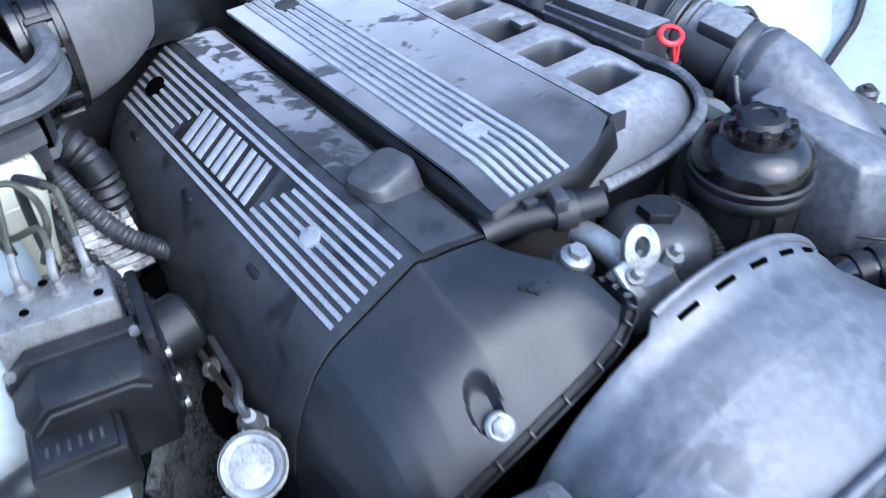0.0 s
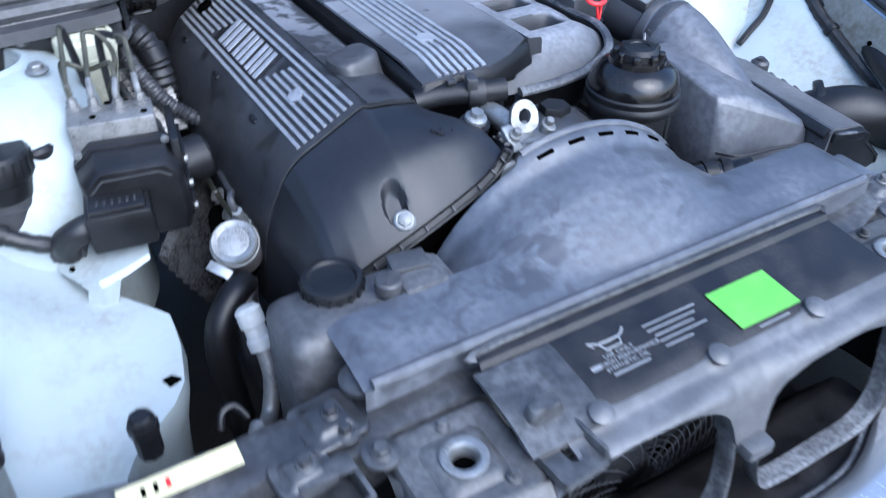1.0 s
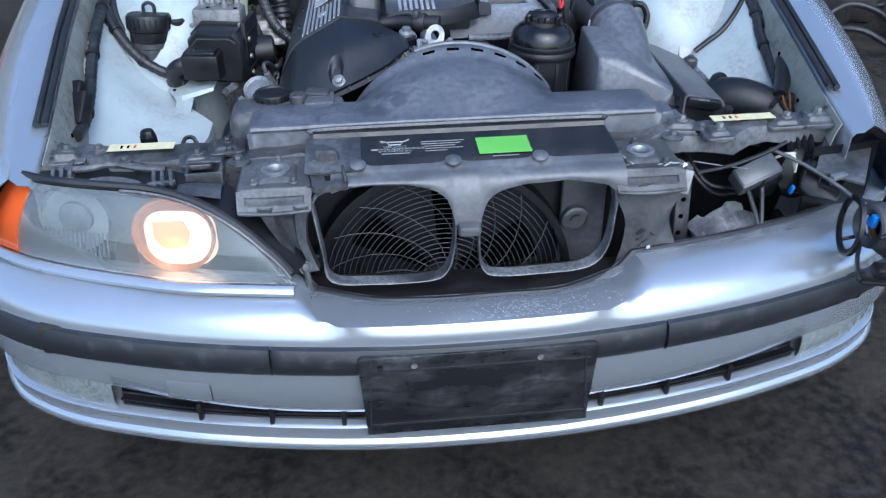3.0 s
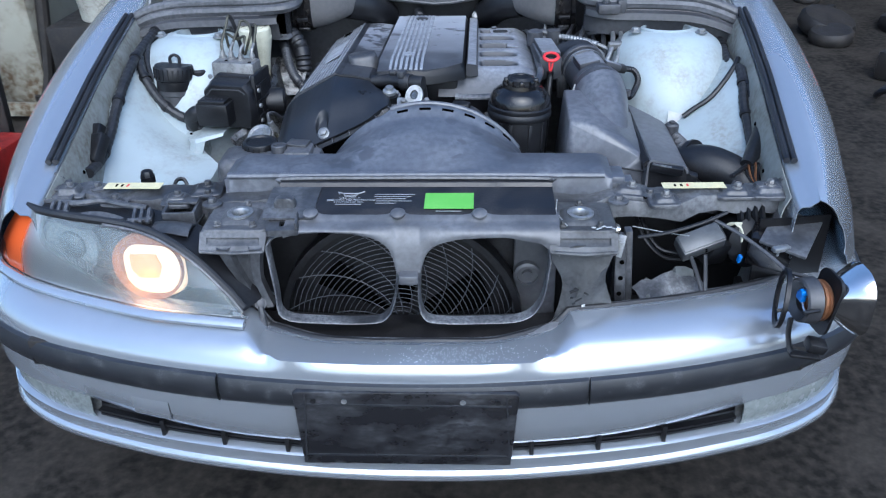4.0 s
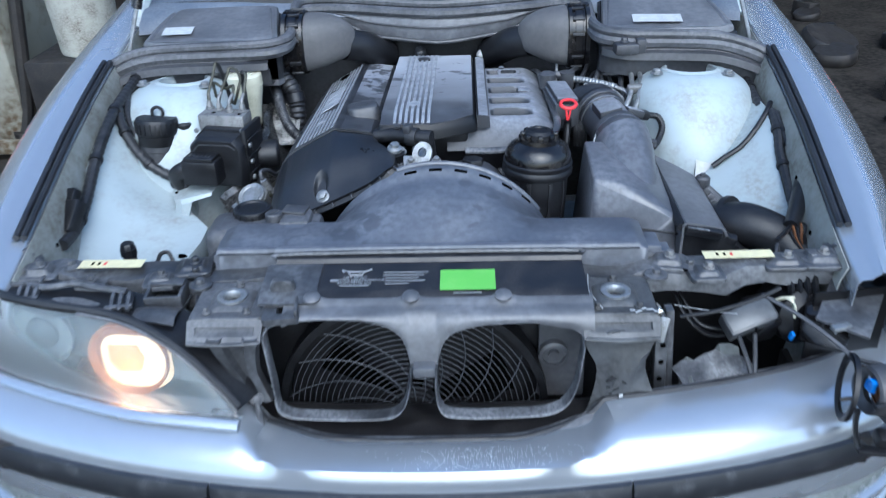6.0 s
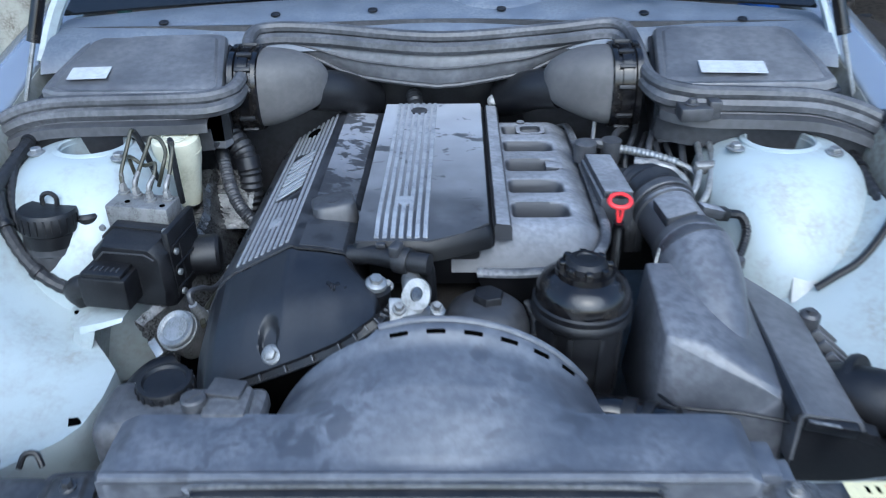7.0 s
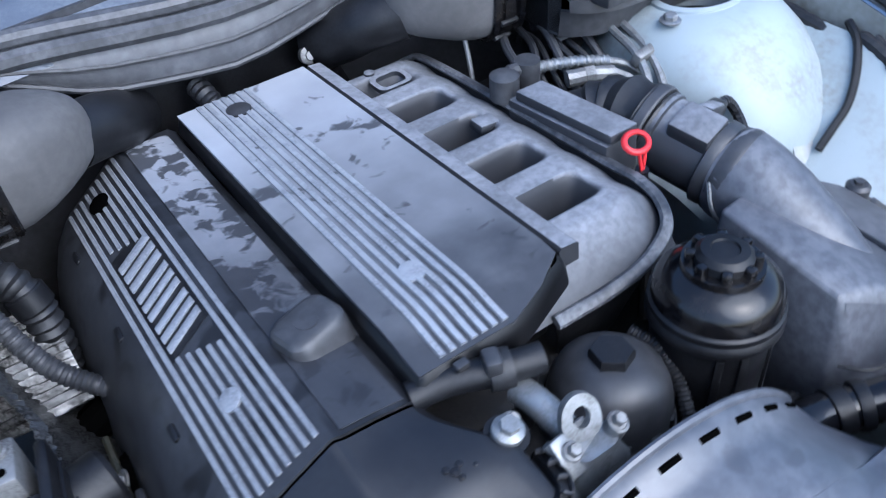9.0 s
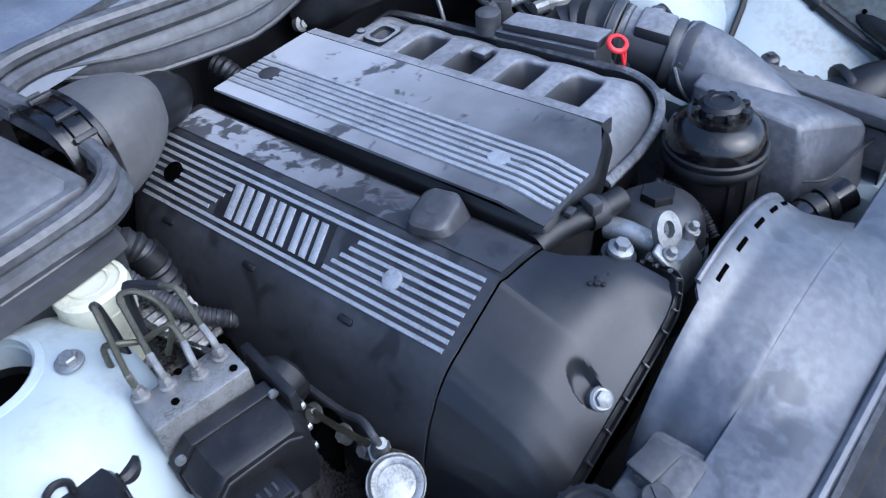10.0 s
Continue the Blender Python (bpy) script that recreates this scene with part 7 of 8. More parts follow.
# oxygen sensor, leads and exhaust below the head
ex = thing("exhaust_manifold", "exhaust manifold painted shade-black below the head cover", "exhaust", (-0.32, 0.5, 0.5))
# near-black colour puts the gap's shade onto the manifold
part("manifold", merge(*[tube([(-0.30, y, 0.64), (-0.335, y - 0.005, 0.62), (-0.35, y - 0.02, 0.55)], 0.021, 10, 3) for y in (0.44, 0.53, 0.62, 0.71)]), INK_AND_SHADE, ex)
part("sensor", merge(lathe([(0.010, 0), (0.010, 0.03), (0.008, 0.034), (0.006, 0.05)], pose(-0.318, 0.452, 0.66, 20, -10, 0), 14), lathe([(0.013, 0.008), (0.013, 0.018)], pose(-0.318, 0.452, 0.66, 20, -10, 0), 6)), STEEL, ex, "bright oxygen sensor body")
part("sensor_lead", tube([(-0.326, 0.437, 0.70), (-0.33, 0.44, 0.72), (-0.322, 0.462, 0.715), (-0.315, 0.50, 0.69), (-0.31, 0.56, 0.68)], 0.0042, 8, 5), DUSTY, ex)
part("side_bracket", tube([(-0.312, 0.42, 0.68), (-0.322, 0.46, 0.676), (-0.322, 0.55, 0.66), (-0.318, 0.66, 0.655)], 0.004, 6, 3), PIPE, ex)
for y in (0.47, 0.50, 0.545, 0.60):
    part("head_bolt", bolt_head(-0.319, y, 0.655, 0.008, (0, -60)), ALU, ex)

# refrigerant pipe near the radiator
ac = thing("refrigerant_pipe", "bare alloy refrigerant pipe with a knurled end", "pipe", (-0.375, 0.26, 0.55))
part("fitting", merge(lathe([(0.0145, 0), (0.0145, 0.012), (0.012, 0.014), (0.012, 0.026), (0.0145, 0.028), (0.0145, 0.046), (0.010, 0.05)], pose(-0.360, 0.285, 0.630, -30, -6, 0), 24)), CHIP, ac)
part("pipe", tube([(-0.360, 0.285, 0.632), (-0.362, 0.262, 0.605), (-0.376, 0.24, 0.575), (-0.392, 0.215, 0.585), (-0.40, 0.205, 0.60), (-0.402, 0.195, 0.56), (-0.40, 0.19, 0.48)], 0.0095, 12, 5), ALU, ac)
solo("hose", tube([(-0.345, 0.375, 0.65), (-0.368, 0.355, 0.65), (-0.392, 0.338, 0.625), (-0.398, 0.325, 0.57), (-0.39, 0.31, 0.45)], 0.017, 12, 5), MATT, "thick black radiator hose", "hose")
solo("rubber_buffer", merge(lathe([(0.012, -0.03), (0.012, 0.018), (0.009, 0.022)], pose(-0.502, 0.186, 0.684), 8), lathe([(0.014, 0.0), (0.014, 0.012)], pose(-0.502, 0.186, 0.684), 8)), BLACK, "small black rubber bonnet buffer", "buffer")
solo("cable_loop", tube([(-0.442, 0.15, 0.688), (-0.436, 0.158, 0.700), (-0.424, 0.160, 0.700), (-0.416, 0.152, 0.688)], 0.0035, 8, 5), BLACK, "short black cable loop", "cable")


# wiring looms along the inner wings
def loom(name_label, points, r, taped=True):
    lo = thing("wiring_loom", name_label, "wiring", points[0])
    part("cable", tube(points, r, 10, 5, rib=0.07, pitch=0.016), RUBBER, lo)
    line = smooth(points, 5)
    for k in range(6, len(line) - 4, 9):
        way = (line[k + 1] - line[k - 1]).normalized()
        part("cable_tie", put(lathe([(r * 1.22, -0.005), (r * 1.28, 0.0), (r * 1.22, 0.005)], None, 14), Matrix.Translation(line[k]) @ way.to_track_quat("Z", "Y").to_matrix().to_4x4()), BLACK, lo)
    return lo


loom("black taped wiring loom along the inner wing", [(-0.655, 0.82, 0.835), (-0.652, 0.74, 0.825), (-0.650, 0.66, 0.815), (-0.648, 0.58, 0.803), (-0.645, 0.50, 0.780), (-0.640, 0.42, 0.748), (-0.632, 0.34, 0.712), (-0.628, 0.27, 0.690), (-0.625, 0.21, 0.69)], 0.0105)
loom("black wiring loom crossing below the filler cap", [(-0.650, 0.60, 0.808), (-0.628, 0.555, 0.775), (-0.60, 0.525, 0.742), (-0.57, 0.505, 0.716), (-0.535, 0.495, 0.696), (-0.50, 0.50, 0.68)], 0.010)
loom("black wiring loom along the tower and wing", [(0.672, 0.80, 0.80), (0.664, 0.70, 0.79), (0.655, 0.60, 0.782), (0.660, 0.55, 0.772), (0.660, 0.53, 0.785), (0.655, 0.47, 0.765), (0.648, 0.43, 0.745), (0.645, 0.38, 0.722), (0.642, 0.33, 0.70), (0.64, 0.27, 0.675)], 0.0095)
loom("short black loom tail by the wing", [(0.664, 0.52, 0.79), (0.662, 0.48, 0.775), (0.664, 0.43, 0.752), (0.662, 0.39, 0.735), (0.66, 0.35, 0.715)], 0.0055)
solo("thin_cable", tube([(0.664, 0.56, 0.797), (0.650, 0.535, 0.786), (0.625, 0.511, 0.759), (0.598, 0.496, 0.732), (0.57, 0.491, 0.713), (0.545, 0.488, 0.694)], 0.0055, 8, 6), BLACK, "thin black cable lying on the apron", "cable")
boot = thing("plug_connector", "black tapered plug boot with a thin tail", "connector", (0.637, 0.28, 0.69))
part("boot", tube([(0.672, 0.352, 0.728), (0.655, 0.32, 0.72), (0.632, 0.275, 0.712), (0.612, 0.235, 0.704), (0.602, 0.218, 0.70)], (0.019, 0.012), 14, 5), BLACK, boot)
part("tail", tube([(0.602, 0.218, 0.70), (0.58, 0.19, 0.70), (0.561, 0.165, 0.702)], 0.004, 8, 4), BLACK, boot)
part("torn_end", box(0.02, 0.016, 0.022, pose(0.676, 0.358, 0.722, 20, 10, 30), 0.004), CHIP, boot, "pale torn end")
solo("plug_connector", merge(box(0.034, 0.062, 0.026, pose(-0.632, 0.275, 0.712, 42, -10, -18), 0.005), box(0.026, 0.03, 0.020, pose(-0.640, 0.31, 0.735, 42, -10, -18), 0.004)), BLACK, "black multi-pin plug hanging on its loom", "connector")
solo("branch_cable", tube([(-0.648, 0.66, 0.815), (-0.638, 0.62, 0.80), (-0.622, 0.58, 0.775), (-0.60, 0.552, 0.75), (-0.575, 0.53, 0.725)], 0.008, 10, 5, rib=0.06, pitch=0.012), RUBBER, "black taped branch cable below the tower", "cable")
random.seed(3)
for k in range(5):
    solo("loose_wire", tube([(0.612 + 0.004 * k, 0.25, 0.69), (0.60 + 0.006 * k, 0.225 - 0.003 * k, 0.70 + 0.006 * random.random()), (0.604 + 0.004 * k, 0.20, 0.685), (0.62, 0.18 + 0.004 * k, 0.665)], 0.0022, 6, 4), COPPER if k % 2 else BLACK, "thin frayed wire by the inner wing", "wire", group="frayed wires")


# ---- air box and intake pipe ----
def air_box():
    a = thing("air_box", "dusty black air filter box with moulded snout", "air box", (0.40, 0.33, 0.55))
    hull = bmesh.new()
    for q in ((0.284, 0.43, 0.776), (0.33, 0.436, 0.772), (0.284, 0.288, 0.760), (0.325, 0.283, 0.757), (0.385, 0.278, 0.734), (0.417, 0.24, 0.709), (0.424, 0.30, 0.713), (0.426, 0.44, 0.722), (0.268, 0.43, 0.60), (0.27, 0.262, 0.60), (0.30, 0.235, 0.60), (0.424, 0.222, 0.60), (0.43, 0.44, 0.60)):
        hull.verts.new(q)
    bmesh.ops.convex_hull(hull, input=hull.verts)
    bmesh.ops.dissolve_limit(hull, angle_limit=radians(4), verts=hull.verts, edges=hull.edges)
    bmesh.ops.bevel(hull, geom=hull.edges[:], offset=0.005, segments=3, affect="EDGES", profile=0.5)
    body = part("body", hull, BOX, a, "dusty moulded lower housing")
    part("seam", tube([(0.278, 0.268, 0.69), (0.30, 0.243, 0.692), (0.36, 0.236, 0.69), (0.42, 0.226, 0.685)], 0.002, 6, 4), BLACK, body)
    # saddle rising to the meter
    rings = []
    for x, y, z, r in ((0.372, 0.318, 0.714, 0.026), (0.369, 0.345, 0.720, 0.037), (0.366, 0.375, 0.730, 0.044), (0.364, 0.41, 0.742, 0.050), (0.362, 0.445, 0.752, 0.053), (0.362, 0.475, 0.757, 0.053)):
        rings.append([(x + r * math.cos(2 * math.pi * k / 28), y, z + r * math.sin(2 * math.pi * k / 28)) for k in range(28)])
    part("snout", loft(rings), BOX, a, "dusty round outlet snout")
    # outer lid with louvres
    rows = []
    for k in range(13):
        v = k / 12
        row = []
        for x, z, back in ((0.420, 0.64, 0.49), (0.420, 0.712, 0.49), (0.426, 0.719, 0.488), (0.455, 0.714, 0.455), (0.486, 0.707, 0.420), (0.493, 0.702, 0.414), (0.497, 0.692, 0.414)):
            y = 0.205 + (back - 0.205) * v
            row.append((x, y, z + 0.02 * (y - 0.3)))
        rows.append(row)
    lid = part("lid", sheet(rows, 0.004), LID, a, "dust-caked flat lid")
    # side face in black paints the dark gaps between the louvres
    part("lid_side", sheet([[(x, 0.205 + 0.212 * k / 12, z + 0.02 * (0.212 * k / 12 - 0.095)) for x, z in ((0.496, 0.694), (0.512, 0.676), (0.555, 0.638), (0.56, 0.60))] for k in range(13)], 0.004), BLACK, a, "sloping lid side painted black for the louvre gaps")
    part("lid_end", sheet([[(x, 0.207 - 0.004 * d, z - d * 0.12) for x, z in ((0.421, 0.706), (0.455, 0.71), (0.49, 0.70), (0.512, 0.675), (0.555, 0.635))] for d in (0.0, 0.5, 1.0)], 0.003), BLACK, a)
    # black tube paints the dark gap between lid and box
    part("lid_gap_tube", tube([(0.420, 0.208, 0.708), (0.4195, 0.35, 0.713), (0.421, 0.485, 0.716)], 0.0085, 8, 4, flat=0.7), BLACK, lid)
    for k in range(7):
        y = 0.265 + 0.024 * k
        part("louvre", box(0.062, 0.007, 0.013, pose(0.529, y, 0.671 + 0.02 * (y - 0.3), 0, 41, -8), 0.002), LID, lid)
    part("front_latch", box(0.06, 0.014, 0.016, pose(0.455, 0.203, 0.700, 10, 8, -6), 0.003), BLACK, a)
    part("latch_edge", box(0.035, 0.004, 0.003, pose(0.445, 0.197, 0.709, 10, 8, -6), 0.001), RIM, a)
    part("front_clip", merge(box(0.05, 0.016, 0.02, pose(0.455, 0.212, 0.698, 0, 10, -14), 0.003), box(0.03, 0.02, 0.016, pose(0.50, 0.215, 0.68, 0, 10, -14), 0.003)), BLACK, a)
    part("lid_bolt", merge(lathe([(0.014, -0.01), (0.014, 0.008), (0.010, 0.012)], pose(0.505, 0.408, 0.698), 18), lathe([(0.006, 0.01), (0.006, 0.016)], pose(0.505, 0.408, 0.698), 6)), DUSTY, a)


air_box()


def air_pipe():
    p = thing("air_flow_pipe", "black air flow meter and ribbed intake pipe", "intake pipe", (0.34, 0.54, 0.70))
    axis = Vector((-0.022, 0.09, 0.016)).normalized()
    turn = axis.to_track_quat("Z", "Y").to_matrix().to_4x4()
    m = Matrix.Translation((0.362, 0.468, 0.757)) @ turn
    part("coupling", lathe([(0.052, 0), (0.053, 0.004), (0.051, 0.012), (0.050, 0.018), (0.047, 0.020), (0.049, 0.024), (0.049, 0.034), (0.046, 0.036)], m, 36), DUSTY, p)
    part("meter", lathe([(0.044, 0.034), (0.044, 0.095), (0.047, 0.097), (0.047, 0.106)], m, 36), MANIFOLD, p, "grey plastic air flow meter body")
    part("meter_box", merge(box(0.046, 0.05, 0.022, Matrix.Translation((0.338, 0.515, 0.806)) @ pose(0, 0, 0, 8, -10, 12), 0.005), box(0.04, 0.02, 0.016, Matrix.Translation((0.396, 0.545, 0.788)) @ pose(0, 0, 0, 0, 20, 16), 0.004)), MANIFOLD, p)
    part("plug", merge(box(0.024, 0.02, 0.018, Matrix.Translation((0.415, 0.552, 0.780)) @ pose(0, 0, 0, 0, 15, 20), 0.004), tube([(0.424, 0.555, 0.778), (0.446, 0.56, 0.772), (0.455, 0.55, 0.755), (0.445, 0.525, 0.74), (0.43, 0.50, 0.732)], 0.0065, 8, 5, rib=0.08, pitch=0.006)), BLACK, p)
    part("hose_clamp", lathe([(0.0495, 0.108), (0.051, 0.110), (0.051, 0.120), (0.0495, 0.122)], m, 36), DUSTY, p, "grey worm-drive hose clamp")
    part("rubber_boot", tube([m @ Vector((0, 0, 0.10)), m @ Vector((0, 0, 0.135)), (0.322, 0.625, 0.772), (0.298, 0.645, 0.755), (0.27, 0.645, 0.735)], 0.046, 24, 6, rib=0.06, pitch=0.018), RUBBER, p, "ribbed black rubber intake boot")
    part("clip_wire", tube([(0.312, 0.47, 0.772), (0.305, 0.455, 0.748), (0.316, 0.44, 0.72)], 0.0025, 6, 3), STEEL, p)
    part("side_latch", merge(box(0.018, 0.03, 0.02, pose(0.41, 0.47, 0.752, 0, 0, 10), 0.004), lathe([(0.008, 0), (0.008, 0.012)], pose(0.416, 0.455, 0.752), 12)), DUSTY, p)


air_pipe()
part("intake_bellow", merge(*[tube([(0.288 + 0.008 * k, 0.56, 0.715), (0.285 + 0.008 * k, 0.555, 0.76), (0.287 + 0.008 * k, 0.59, 0.785), (0.29 + 0.008 * k, 0.63, 0.76)], 0.0055, 8, 4) for k in range(3)]), RUBBER, engine)

sn = thing("intake_snorkel", "smooth black cold air intake snorkel", "air duct", (0.56, 0.27, 0.6))
part("duct", tube([(0.500, 0.31, 0.655), (0.522, 0.285, 0.672), (0.555, 0.262, 0.678), (0.60, 0.235, 0.662), (0.635, 0.19, 0.63)], (0.040, 0.036), 20, 6), BLACK, sn)
part("collar", lathe([(0.043, -0.006), (0.0445, 0.0), (0.043, 0.006)], Matrix.Translation((0.528, 0.298, 0.672)) @ pose(0, 0, 0, 70, 0, 48), 24), BLACK, sn)
part("mouth_ring", lathe([(0.039, -0.004), (0.041, 0.0), (0.039, 0.004)], Matrix.Translation((0.612, 0.214, 0.652)) @ pose(0, 0, 0, 62, 0, 32), 24), DUSTY, sn)
ch = thing("coolant_hose", "black coolant hose with white specks beside the shroud", "hose", (0.22, 0.24, 0.66))
part("hose", tube([(0.15, 0.232, 0.665), (0.185, 0.243, 0.682), (0.217, 0.246, 0.682), (0.25, 0.235, 0.680), (0.29, 0.215, 0.69)], 0.021, 16, 5), GLOSS, ch)
part("band", lathe([(0.0235, -0.008), (0.0235, 0.008)], Matrix.Translation((0.24, 0.239, 0.681)) @ pose(0, 0, 0, 84, 0, 68), 24), BLACK, ch)
part("spring_clip", lathe([(0.0235, -0.006), (0.0245, 0.0), (0.0235, 0.006)], Matrix.Translation((0.262, 0.230, 0.682)) @ pose(0, 0, 0, 80, 0, 58), 24), BLACK, ch)
solo("ribbed_cable_loom", merge(*[tube([(0.235 + 0.006 * k, 0.315, 0.60), (0.245 + 0.006 * k, 0.30, 0.625), (0.255 + 0.006 * k, 0.275, 0.62), (0.262 + 0.006 * k, 0.25, 0.58)], 0.006, 8, 4, rib=0.1, pitch=0.006) for k in range(4)]), RUBBER, "bunch of ribbed black cable conduits", "conduit")

# dark hoses and bright lines between manifold and tower
solo("fuel_line", tube([(0.415, 0.82, 0.815), (0.425, 0.79, 0.822), (0.422, 0.73, 0.806), (0.415, 0.68, 0.795), (0.402, 0.645, 0.775), (0.385, 0.63, 0.75)], 0.0055, 8, 6), STEEL, "bright bent metal fuel line", "pipe", group="fuel lines")
solo("fuel_line", tube([(0.432, 0.815, 0.815), (0.442, 0.785, 0.82), (0.44, 0.725, 0.806), (0.432, 0.675, 0.793), (0.418, 0.635, 0.77), (0.40, 0.62, 0.745)], 0.0055, 8, 6), STEEL, "bright bent metal fuel line", "pipe", group="fuel lines")
solo("line_clip", box(0.04, 0.014, 0.02, pose(0.424, 0.676, 0.793, 20, 0, 8), 0.004), ALU, "metal clip holding two fuel lines", "clip")
for k in range(7):
    x, drop = 0.300 + 0.019 * k, 0.012 * math.sin(2.3 * k)
    solo("vacuum_hose", tube([(x + 0.03, 0.88 - 0.012 * k, 0.77 + drop), (x + 0.026, 0.84, 0.792 + drop), (x + 0.012 * math.sin(k), 0.79 - 0.01 * (k % 2), 0.797 + 0.5 * drop), (x - 0.010, 0.735, 0.778), (x - 0.004, 0.70, 0.74), (x, 0.68, 0.70)], 0.0058 - 0.0008 * (k % 3), 8, 5), RUBBER if k % 3 else DUSTY, "thin dark rubber vacuum hose beside the manifold", "hose", group="vacuum hoses")
solo("crimped_hose", merge(tube([(0.285, 0.735, 0.80), (0.315, 0.728, 0.799), (0.35, 0.715, 0.796), (0.385, 0.70, 0.79)], 0.0072, 10, 4, rib=0.12, pitch=0.007), tube([(0.385, 0.70, 0.79), (0.405, 0.69, 0.783), (0.415, 0.675, 0.774)], 0.005, 8, 3)), STEEL, "bright crimped metal hose end", "hose")
# black slab added as the dark backdrop of the hoses
solo("dark_backing", box(0.20, 0.20, 0.02, pose(0.37, 0.79, 0.69), 0.004), BLACK, "dark backing slab added below the vacuum hoses", "tray")
solo("fuel_rail_fitting", merge(tube([(0.318, 0.70, 0.79), (0.345, 0.69, 0.79), (0.375, 0.68, 0.785)], 0.0105, 10, 3), tube([(0.372, 0.685, 0.786), (0.39, 0.66, 0.775), (0.385, 0.635, 0.76)], 0.008, 8, 3), lathe([(0.012, -0.006), (0.012, 0.006)], Matrix.Translation((0.345, 0.69, 0.79)) @ pose(0, 0, 0, 0, 90, -20), 6)), ALU, "dull metal quick-fit fuel connector", "connector")
solo("dipstick_tube", tube([(0.268, 0.86, 0.83), (0.275, 0.85, 0.80), (0.27, 0.83, 0.75)], 0.0035, 8, 2), ALU, "thin bare metal tube behind the manifold", "pipe")
solo("rubber_boot", merge(tube([(-0.045, 0.985, 0.80), (-0.04, 0.96, 0.79), (-0.03, 0.94, 0.765)], 0.014, 12, 4, rib=0.09, pitch=0.009)), RUBBER, "ribbed rubber cable boot on the bulkhead", "grommet")
solo("drain_boss", merge(lathe([(0.012, 0), (0.012, 0.01), (0.008, 0.012)], pose(-0.130, 0.975, 0.80, 70, 0, 0), 20), lathe([(0.006, 0.01), (0.006, 0.016)], pose(-0.130, 0.975, 0.80, 70, 0, 0), 12)), ALU, "bright metal boss on the bulkhead", "fitting")
solo("drain_boss", merge(lathe([(0.012, 0), (0.012, 0.01), (0.008, 0.012)], pose(0.105, 0.975, 0.79, 70, 0, 0), 20), lathe([(0.006, 0.01), (0.006, 0.016)], pose(0.105, 0.975, 0.79, 70, 0, 0), 12)), ALU, "bright metal boss on the bulkhead", "fitting")
solo("tower_cable", tube([(0.40, 0.75, 0.862), (0.45, 0.745, 0.866), (0.50, 0.775, 0.862), (0.56, 0.80, 0.858), (0.62, 0.775, 0.84)], 0.005, 8, 6), BLACK, "thin black cable behind the strut tower", "cable")
solo("bulkhead_bracket", merge(box(0.05, 0.035, 0.022, pose(0.405, 0.72, 0.868, 0, 0, 4), 0.004), box(0.02, 0.03, 0.03, pose(0.435, 0.725, 0.872), 0.004), bolt_head(0.40, 0.72, 0.88, 0.007)), DUSTY, "small dusty bracket below the bonnet seal", "bracket")
solo("cap_stopper", merge(lathe([(0.011, 0), (0.011, 0.014), (0.008, 0.018)], pose(-0.483, 0.742, 0.825), 16), lathe([(0.006, 0.014), (0.006, 0.03)], pose(-0.483, 0.742, 0.825), 12)), STEEL, "small bright threaded stud on the tower", "stud")


# bracket with white plastic holder on the tower
def tower_clip():
    t = thing("cable_holder", "white plastic cable holder on a sheet bracket", "holder", (0.545, 0.51, 0.65))
    part("bracket", box(0.044, 0.004, 0.055, pose(0.539, 0.548, 0.752, -38, 0, 0), 0.001), INNER, t, "pale sheet bracket")
    part("holder", loft([[(0.534 + a * w, y + b * 0.010, z) for a, b in ((-1, -1), (1, -1), (1, 1), (-1, 1))] for w, y, z in ((0.013, 0.535, 0.732), (0.015, 0.525, 0.718), (0.018, 0.508, 0.69), (0.020, 0.495, 0.668))]), CHIP, t)
    part("flap", loft([[(0.556, 0.53, 0.722), (0.566, 0.525, 0.716), (0.580, 0.508, 0.690)], [(0.556, 0.533, 0.722), (0.566, 0.528, 0.716), (0.580, 0.511, 0.690)]]), INNER, t, "folded triangular flap")
    part("pin", lathe([(0.003, 0), (0.003, 0.03)], pose(0.541, 0.535, 0.735, -25, 0, 0), 8), ALU, t)
    part("slot", box(0.005, 0.002, 0.014, pose(0.539, 0.5455, 0.762, -38, 0, 0), 0), INK_AND_SHADE, t)


tower_clip()

